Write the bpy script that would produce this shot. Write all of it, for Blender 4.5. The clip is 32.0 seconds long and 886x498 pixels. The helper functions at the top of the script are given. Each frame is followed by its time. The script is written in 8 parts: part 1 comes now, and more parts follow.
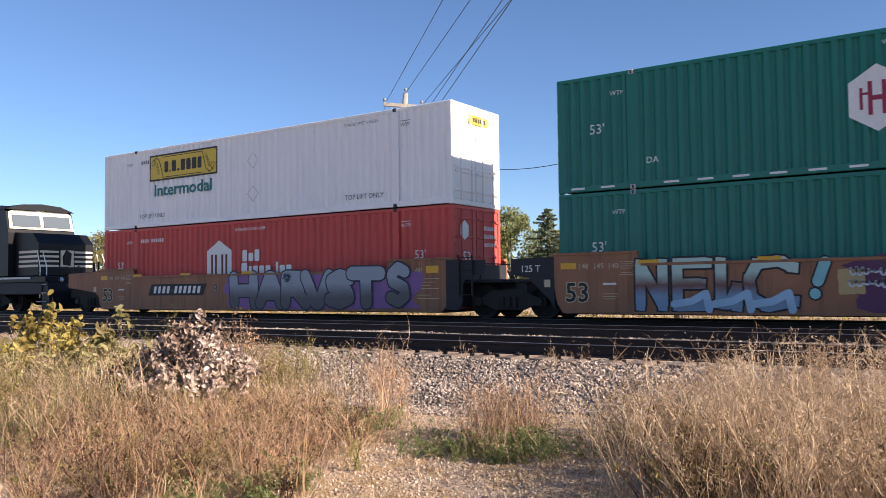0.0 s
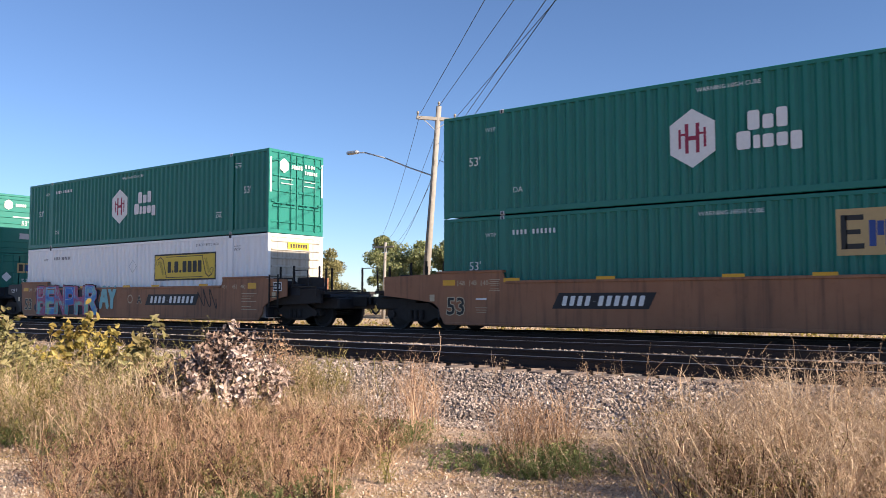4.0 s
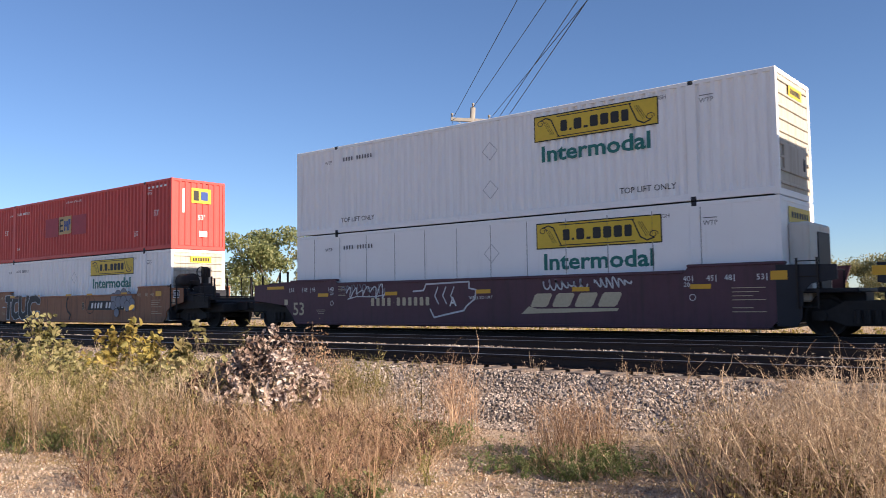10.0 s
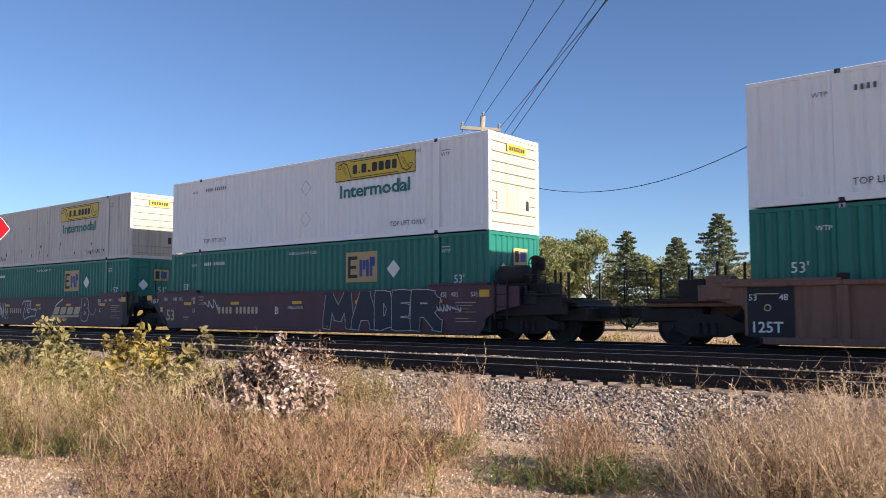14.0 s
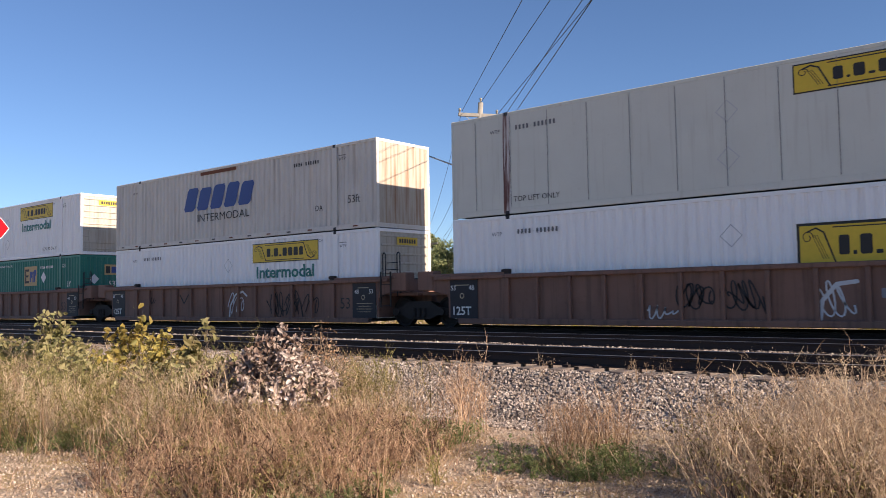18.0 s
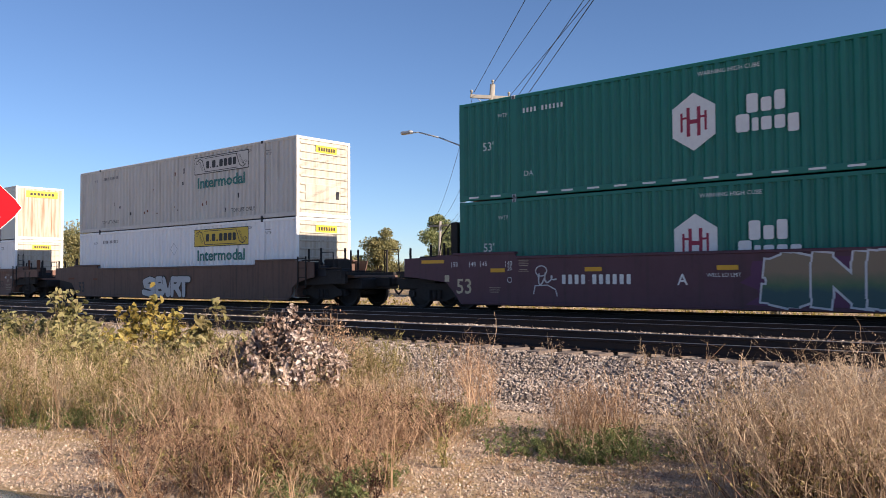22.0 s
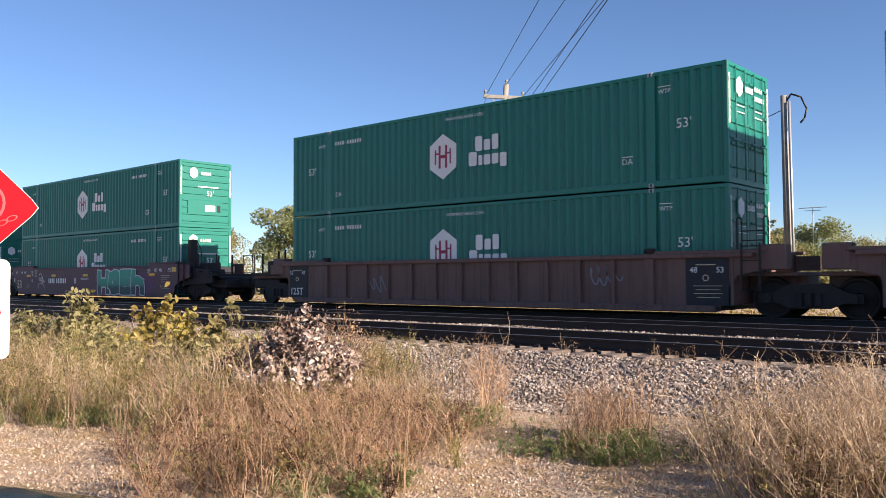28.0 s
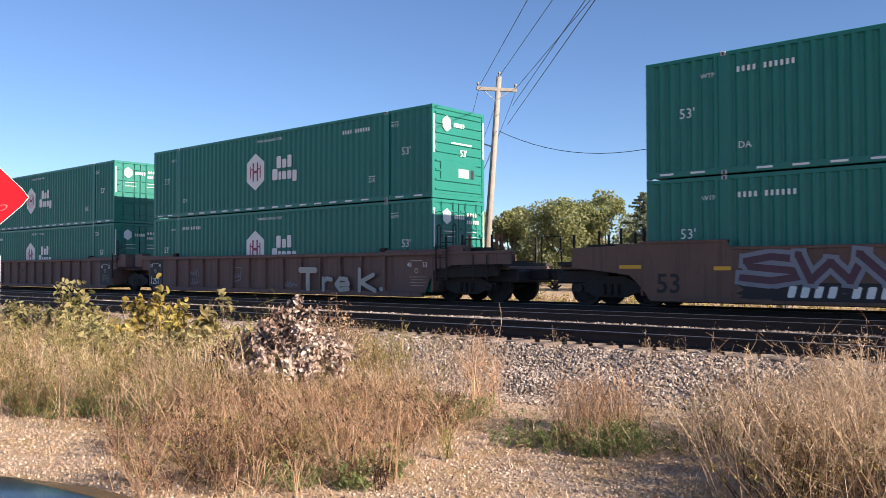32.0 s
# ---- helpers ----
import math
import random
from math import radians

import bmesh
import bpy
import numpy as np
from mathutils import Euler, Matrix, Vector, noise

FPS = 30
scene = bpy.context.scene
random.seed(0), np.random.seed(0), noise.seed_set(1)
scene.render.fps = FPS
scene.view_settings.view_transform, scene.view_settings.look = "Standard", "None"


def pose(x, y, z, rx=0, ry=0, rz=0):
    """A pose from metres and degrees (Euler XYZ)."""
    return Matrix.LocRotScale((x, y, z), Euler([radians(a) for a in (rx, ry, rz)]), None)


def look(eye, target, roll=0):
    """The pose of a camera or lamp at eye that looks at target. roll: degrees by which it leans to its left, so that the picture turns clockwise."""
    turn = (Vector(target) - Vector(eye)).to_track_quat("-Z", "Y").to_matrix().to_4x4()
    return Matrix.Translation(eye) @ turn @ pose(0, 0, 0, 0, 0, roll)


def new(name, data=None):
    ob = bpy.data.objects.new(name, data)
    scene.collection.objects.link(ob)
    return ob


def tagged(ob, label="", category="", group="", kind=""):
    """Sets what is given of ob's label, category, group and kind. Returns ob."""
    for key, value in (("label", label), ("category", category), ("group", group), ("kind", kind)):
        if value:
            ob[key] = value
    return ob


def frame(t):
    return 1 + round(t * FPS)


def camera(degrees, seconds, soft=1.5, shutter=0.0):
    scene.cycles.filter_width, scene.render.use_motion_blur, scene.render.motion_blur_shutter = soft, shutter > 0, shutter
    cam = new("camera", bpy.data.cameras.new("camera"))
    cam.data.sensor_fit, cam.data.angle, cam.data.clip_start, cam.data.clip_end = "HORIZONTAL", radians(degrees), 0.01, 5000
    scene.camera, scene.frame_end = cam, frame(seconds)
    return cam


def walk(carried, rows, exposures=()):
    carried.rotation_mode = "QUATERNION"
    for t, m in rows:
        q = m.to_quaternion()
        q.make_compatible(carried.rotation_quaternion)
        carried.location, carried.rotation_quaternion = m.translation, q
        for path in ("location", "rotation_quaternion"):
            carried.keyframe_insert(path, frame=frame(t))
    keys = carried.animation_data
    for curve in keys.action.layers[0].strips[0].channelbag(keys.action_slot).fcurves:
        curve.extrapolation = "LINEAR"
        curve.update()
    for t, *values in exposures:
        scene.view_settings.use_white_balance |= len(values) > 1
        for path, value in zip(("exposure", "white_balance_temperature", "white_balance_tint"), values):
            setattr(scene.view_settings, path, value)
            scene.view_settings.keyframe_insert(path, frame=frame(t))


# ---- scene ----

# seconds, degrees turned left of the track's normal, degrees up, degrees of lean, height of the eye
AIM = [
    (0.0, 34.346, 2.615, -0.660, 0.879),
    (0.5, 34.925, 2.662, -0.757, 0.880),
    (1.0, 34.926, 2.511, -0.819, 0.880),
    (1.5, 34.695, 2.510, -0.789, 0.880),
    (2.0, 34.361, 2.377, -0.673, 0.880),
    (2.5, 34.079, 2.660, -0.310, 0.880),
    (3.0, 34.713, 2.766, 0.092, 0.881),
    (3.5, 35.852, 3.070, 0.236, 0.882),
    (5.5, 37.835, 4.317, -0.806, 0.886),
    (6.0, 38.233, 4.238, -0.899, 0.886),
    (6.5, 38.680, 4.147, -0.863, 0.887),
    (7.0, 39.024, 4.081, -0.823, 0.887),
    (7.5, 39.318, 4.115, -0.762, 0.887),
    (8.0, 39.528, 4.147, -0.767, 0.887),
    (8.5, 39.578, 4.080, -0.822, 0.887),
    (9.0, 39.461, 3.918, -0.895, 0.887),
    (9.5, 39.281, 3.731, -0.900, 0.888),
    (10.0, 39.099, 3.633, -0.802, 0.889),
    (10.5, 39.054, 3.636, -0.650, 0.890),
    (11.0, 39.133, 3.735, -0.471, 0.892),
    (11.5, 39.300, 3.880, -0.314, 0.896),
    (12.0, 39.430, 4.057, -0.260, 0.900),
    (12.5, 39.546, 4.209, -0.217, 0.901),
    (13.0, 39.637, 4.261, -0.146, 0.903),
    (13.5, 39.688, 4.237, -0.125, 0.905),
    (14.0, 39.683, 4.177, -0.117, 0.912),
    (14.5, 39.581, 4.105, -0.140, 0.919),
    (16.5, 40.112, 3.987, -0.406, 0.942),
    (17.0, 40.134, 3.822, -0.573, 0.944),
    (17.5, 39.918, 3.535, -0.782, 0.946),
    (18.0, 39.674, 3.231, -0.974, 0.948),
    (18.5, 39.436, 2.918, -1.099, 0.948),
    (19.0, 39.335, 2.607, -1.147, 0.949),
    (19.5, 39.298, 2.342, -1.081, 0.949),
    (20.0, 39.384, 2.174, -0.887, 0.951),
    (20.5, 39.520, 2.088, -0.693, 0.952),
    (21.0, 39.764, 2.046, -0.507, 0.953),
    (21.5, 40.050, 2.028, -0.410, 0.955),
    (22.0, 40.395, 1.986, -0.353, 0.957),
    (22.5, 40.800, 2.020, -0.281, 0.958),
    (23.0, 41.061, 2.009, -0.259, 0.960),
    (23.5, 41.313, 2.043, -0.213, 0.960),
    (24.0, 41.469, 2.048, -0.271, 0.961),
    (24.5, 41.551, 2.028, -0.369, 0.962),
    (25.0, 41.581, 2.038, -0.479, 0.963),
    (25.5, 41.616, 2.050, -0.474, 0.963),
    (27.5, 41.336, 2.141, -0.190, 0.959),
    (28.0, 41.319, 1.996, -0.235, 0.958),
    (28.5, 41.398, 1.865, -0.280, 0.955),
    (29.0, 41.526, 1.804, -0.322, 0.955),
    (29.5, 41.568, 1.786, -0.242, 0.953),
    (30.0, 41.470, 1.832, -0.222, 0.953),
    (30.5, 41.320, 1.779, -0.209, 0.952),
    (31.0, 41.134, 1.669, -0.260, 0.952),
    (31.5, 40.957, 1.564, -0.200, 0.950),
    (32.0, 40.781, 1.463, -0.089, 0.950),
]
cam = camera(56.52, 32.0, soft=0.65, shutter=0.08)
walk(cam, [(t, pose(0, 0, eye_z, 90 + up, 0, turn) @ pose(0, 0, 0, 0, 0, lean)) for t, turn, up, lean, eye_z in AIM],
     exposures=[(0, 1.25, 6500, 16), (6, 1.22, 6500, 16), (8, 1.12, 6500, 16), (10, 1.06, 6500, 16), (13, 1.08, 6500, 16), (17, 1.02, 6500, 16), (20, 0.98, 6500, 16), (22, 1.0, 6500, 16), (25, 1.22, 6500, 16), (28, 1.2, 6500, 16), (32, 1.25, 6500, 16)])

# ---- light: low sun along the track, a little beyond it ----
SUN_TURN, SUN_UP = 5.0, 25.0
world = bpy.data.worlds.new("sky")
scene.world = world
world.use_nodes = True
wn = world.node_tree
sky = wn.nodes.new("ShaderNodeTexSky")
sky.sky_type = "NISHITA"
sky.sun_disc = False
sky.sun_elevation, sky.sun_rotation = radians(SUN_UP), radians(90 - SUN_TURN)
sky.altitude = 1500
sky.air_density, sky.dust_density, sky.ozone_density = 1.0, 0.5, 5.0
wn.links.new(sky.outputs[0], wn.nodes["Background"].inputs[0])
wn.nodes["Background"].inputs[1].default_value = 0.068
sun = new("sun", bpy.data.lights.new("sun", "SUN"))
sun.data.energy, sun.data.angle, sun.data.color = 5.0, radians(0.6), (1.0, 0.86, 0.68)
sdir = Vector((math.cos(radians(SUN_UP)) * math.cos(radians(SUN_TURN)), math.cos(radians(SUN_UP)) * math.sin(radians(SUN_TURN)), math.sin(radians(SUN_UP))))
sun.matrix_world = look(sdir * 60, (0, 0, 0))

# ---- materials ----
def nodes_of(name):
    m = bpy.data.materials.new(name)
    m.use_nodes = True
    return m, m.node_tree, m.node_tree.nodes["Principled BSDF"]


def noise_node(nt, scale, detail=4.0, stretch=(1, 1, 1), coords="Object", rough=0.55):
    tc, mp, nz = nt.nodes.new("ShaderNodeTexCoord"), nt.nodes.new("ShaderNodeMapping"), nt.nodes.new("ShaderNodeTexNoise")
    mp.inputs["Scale"].default_value = stretch
    nz.inputs["Scale"].default_value, nz.inputs["Detail"].default_value, nz.inputs["Roughness"].default_value = scale, detail, rough
    nt.links.new(tc.outputs[coords], mp.inputs["Vector"])
    nt.links.new(mp.outputs[0], nz.inputs["Vector"])
    return nz.outputs["Fac"]


def ramp(nt, fac, stops):
    r = nt.nodes.new("ShaderNodeValToRGB")
    while len(r.color_ramp.elements) < len(stops):
        r.color_ramp.elements.new(0.5)
    for e, (p, c) in zip(r.color_ramp.elements, stops):
        e.position, e.color = p, (*c, 1)
    nt.links.new(fac, r.inputs[0])
    return r.outputs[0]


def mixed(nt, fac, a, b, mode="MIX"):
    x = nt.nodes.new("ShaderNodeMix")
    x.data_type, x.blend_type = "RGBA", mode
    for sock, v in ((x.inputs["Factor"], fac), (x.inputs["A"], a), (x.inputs["B"], b)):
        if hasattr(v, "is_output"):
            nt.links.new(v, sock)
        elif isinstance(v, tuple):
            sock.default_value = (*v, 1)
        else:
            sock.default_value = v
    return x.outputs["Result"]


def bumped(nt, bsdf, fac, strength, dist=0.02):
    b = nt.nodes.new("ShaderNodeBump")
    b.inputs["Strength"].default_value, b.inputs["Distance"].default_value = strength, dist
    nt.links.new(fac, b.inputs["Height"])
    nt.links.new(b.outputs[0], bsdf.inputs["Normal"])


def dark(c, k):
    return tuple(v * k for v in c)


def paint(name, col, rough=0.5, fade=0.25, dirt=(0.10, 0.075, 0.055), dirt_at=(0.56, 0.8), metal=0.0, streak=0.35):
    """Weathered paint: patchy fading, fine grime and streaks that run down."""
    m, nt, b = nodes_of(name)
    big = noise_node(nt, 0.9, 3)
    c = mixed(nt, big, dark(col, 1 - fade), tuple(min(1, v * (1 + fade)) for v in col))
    run = noise_node(nt, 2.6, 4, (3.0, 3.0, 0.16))
    grain = noise_node(nt, 9.0, 6)
    mask = ramp(nt, run, [(dirt_at[0], (0, 0, 0)), (dirt_at[1], (streak, streak, streak))])
    c = mixed(nt, mask, c, dirt)
    spots = ramp(nt, grain, [(0.60, (0, 0, 0)), (0.78, (streak * 0.35,) * 3)])
    c = mixed(nt, spots, c, dirt)
    nt.links.new(c, b.inputs["Base Color"])
    r = nt.nodes.new("ShaderNodeMapRange")
    r.inputs[3].default_value, r.inputs[4].default_value = rough - 0.1, rough + 0.18
    nt.links.new(grain, r.inputs[0])
    nt.links.new(r.outputs[0], b.inputs["Roughness"])
    b.inputs["Metallic"].default_value = metal
    bumped(nt, b, grain, 0.08, 0.01)
    return m


def plain(name, col, rough=0.6, var=0.18, scale=6.0, metal=0.0, bump=0.1, shine=0.5):
    m, nt, b = nodes_of(name)
    n = noise_node(nt, scale, 5)
    nt.links.new(mixed(nt, n, dark(col, 1 - var), tuple(min(1, v * (1 + var)) for v in col)), b.inputs["Base Color"])
    b.inputs["Roughness"].default_value, b.inputs["Metallic"].default_value = rough, metal
    b.inputs["Specular IOR Level"].default_value = shine
    bumped(nt, b, n, bump, 0.01)
    return m


def leafy(name, cols, rough=0.65, through_light=0.35, shade=(0.50, 0.45, 0.41)):
    """Leaves and stems: colour varies from piece to piece; thin, so light comes through."""
    m, nt, b = nodes_of(name)
    geo = nt.nodes.new("ShaderNodeNewGeometry")
    c = ramp(nt, geo.outputs["Random Per Island"], [(i / max(1, len(cols) - 1), k) for i, k in enumerate(cols)])
    patch = noise_node(nt, 1.3, 3)
    c = mixed(nt, ramp(nt, patch, [(0.35, (0, 0, 0)), (0.62, (1, 1, 1))]), mixed(nt, 1.0, c, shade, "MULTIPLY"), c)
    nt.links.new(c, b.inputs["Base Color"])
    b.inputs["Roughness"].default_value = rough
    b.inputs["Specular IOR Level"].default_value = 0.2
    tr, mx, out = nt.nodes.new("ShaderNodeBsdfTranslucent"), nt.nodes.new("ShaderNodeMixShader"), nt.nodes["Material Output"]
    nt.links.new(c, tr.inputs[0])
    mx.inputs[0].default_value = through_light
    nt.links.new(b.outputs[0], mx.inputs[1])
    nt.links.new(tr.outputs[0], mx.inputs[2])
    nt.links.new(mx.outputs[0], out.inputs[0])
    return m


def ground_material():
    """Pale gravel and dry soil, patches of straw litter."""
    m, nt, b = nodes_of("dry_ground")
    fine, mid, big = noise_node(nt, 34, 8, rough=0.7), noise_node(nt, 2.2, 5), noise_node(nt, 0.35, 4)
    gravel = ramp(nt, fine, [(0.30, (0.20, 0.145, 0.11)), (0.46, (0.37, 0.285, 0.215)), (0.62, (0.49, 0.39, 0.30)), (0.8, (0.58, 0.48, 0.39))])
    litter = ramp(nt, fine, [(0.3, (0.20, 0.14, 0.08)), (0.6, (0.48, 0.35, 0.20)), (0.8, (0.62, 0.48, 0.29))])
    c = mixed(nt, ramp(nt, mid, [(0.42, (0, 0, 0)), (0.6, (1, 1, 1))]), gravel, litter)
    far = ramp(nt, big, [(0.4, (0.20, 0.17, 0.07)), (0.6, (0.30, 0.23, 0.10))])
    c = mixed(nt, ramp(nt, big, [(0.55, (0, 0, 0)), (0.75, (0.5, 0.5, 0.5))]), c, far)
    nt.links.new(c, b.inputs["Base Color"])
    b.inputs["Roughness"].default_value = 0.95
    b.inputs["Specular IOR Level"].default_value = 0.1
    bumped(nt, b, fine, 0.9, 0.03)
    return m


def ballast_material(name="ballast_bed"):
    m, nt, b = nodes_of(name)
    tc, vo = nt.nodes.new("ShaderNodeTexCoord"), nt.nodes.new("ShaderNodeTexVoronoi")
    vo.inputs["Scale"].default_value = 16
    nt.links.new(tc.outputs["Object"], vo.inputs["Vector"])
    c = ramp(nt, vo.outputs["Color"], [(0.1, (0.10, 0.09, 0.085)), (0.5, (0.32, 0.29, 0.265)), (0.9, (0.55, 0.51, 0.46))])
    # gaps between stones get a dark colour, painting in the shade of the crevices
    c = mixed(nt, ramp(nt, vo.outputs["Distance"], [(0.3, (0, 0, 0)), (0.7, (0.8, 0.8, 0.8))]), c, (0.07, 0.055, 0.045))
    nt.links.new(c, b.inputs["Base Color"])
    b.inputs["Roughness"].default_value = 0.9
    inv = nt.nodes.new("ShaderNodeMath")
    inv.operation, inv.inputs[0].default_value = "SUBTRACT", 1.0
    nt.links.new(vo.outputs["Distance"], inv.inputs[1])
    bumped(nt, b, inv.outputs[0], 1.0, 0.05)
    return m


def stone_material():
    m, nt, b = nodes_of("ballast_stone")
    geo = nt.nodes.new("ShaderNodeNewGeometry")
    c = ramp(nt, geo.outputs["Random Per Island"], [(0.0, (0.12, 0.095, 0.082)), (0.25, (0.25, 0.20, 0.17)), (0.55, (0.38, 0.315, 0.27)), (0.85, (0.48, 0.405, 0.35)), (1.0, (0.64, 0.56, 0.49))])
    n, big = noise_node(nt, 40, 4), noise_node(nt, 1.1, 4)
    c = mixed(nt, 0.7, c, ramp(nt, big, [(0.35, (0.45, 0.43, 0.42)), (0.6, (1, 1, 1))]), "MULTIPLY")
    nt.links.new(mixed(nt, 0.45, c, ramp(nt, n, [(0.3, (0.35, 0.33, 0.3)), (0.7, (1, 1, 1))]), "MULTIPLY"), b.inputs["Base Color"])
    b.inputs["Roughness"].default_value = 0.85
    return m


def gravel_material():
    m, nt, b = nodes_of("pale_gravel")
    geo = nt.nodes.new("ShaderNodeNewGeometry")
    c = ramp(nt, geo.outputs["Random Per Island"], [(0.0, (0.22, 0.155, 0.115)), (0.35, (0.34, 0.255, 0.195)), (0.8, (0.44, 0.35, 0.275)), (1.0, (0.56, 0.48, 0.40))])
    nt.links.new(c, b.inputs["Base Color"])
    b.inputs["Roughness"].default_value = 0.9
    return m


def spray_mix(name, a, b, c):
    """Spray paint fading softly from one colour into others."""
    m, nt, bs = nodes_of(name)
    n = noise_node(nt, 1.7, 2, (1.0, 1.0, 1.4))
    nt.links.new(ramp(nt, n, [(0.32, a), (0.48, b), (0.64, c)]), bs.inputs["Base Color"])
    bs.inputs["Roughness"].default_value = 0.6
    return m


def spray_fade(name, low, middle, high, at=-0.05):
    """Spray paint in three colours one above the other, with uneven soft borders."""
    m, nt, bs = nodes_of(name)
    tc, sep, add = nt.nodes.new("ShaderNodeTexCoord"), nt.nodes.new("ShaderNodeSeparateXYZ"), nt.nodes.new("ShaderNodeMath")
    nt.links.new(tc.outputs["Object"], sep.inputs[0])
    add.operation, add.inputs[1].default_value = "MULTIPLY_ADD", 0.25
    nt.links.new(noise_node(nt, 3.0, 3), add.inputs[0])
    nt.links.new(sep.outputs[2], add.inputs[2])
    shift = nt.nodes.new("ShaderNodeMath")
    shift.operation, shift.inputs[1].default_value = "ADD", 0.375
    nt.links.new(add.outputs[0], shift.inputs[0])
    c = ramp(nt, shift.outputs[0], [(0.25, low), (0.45 + at, middle), (0.72 + at, high)])
    nt.links.new(c, bs.inputs["Base Color"])
    bs.inputs["Roughness"].default_value = 0.6
    return m


def glass_material(name="window_glass", tint=(0.03, 0.04, 0.05)):
    m, nt, b = nodes_of(name)
    b.inputs["Base Color"].default_value = (*tint, 1)
    b.inputs["Roughness"].default_value = 0.06
    b.inputs["Specular IOR Level"].default_value = 0.8
    return m


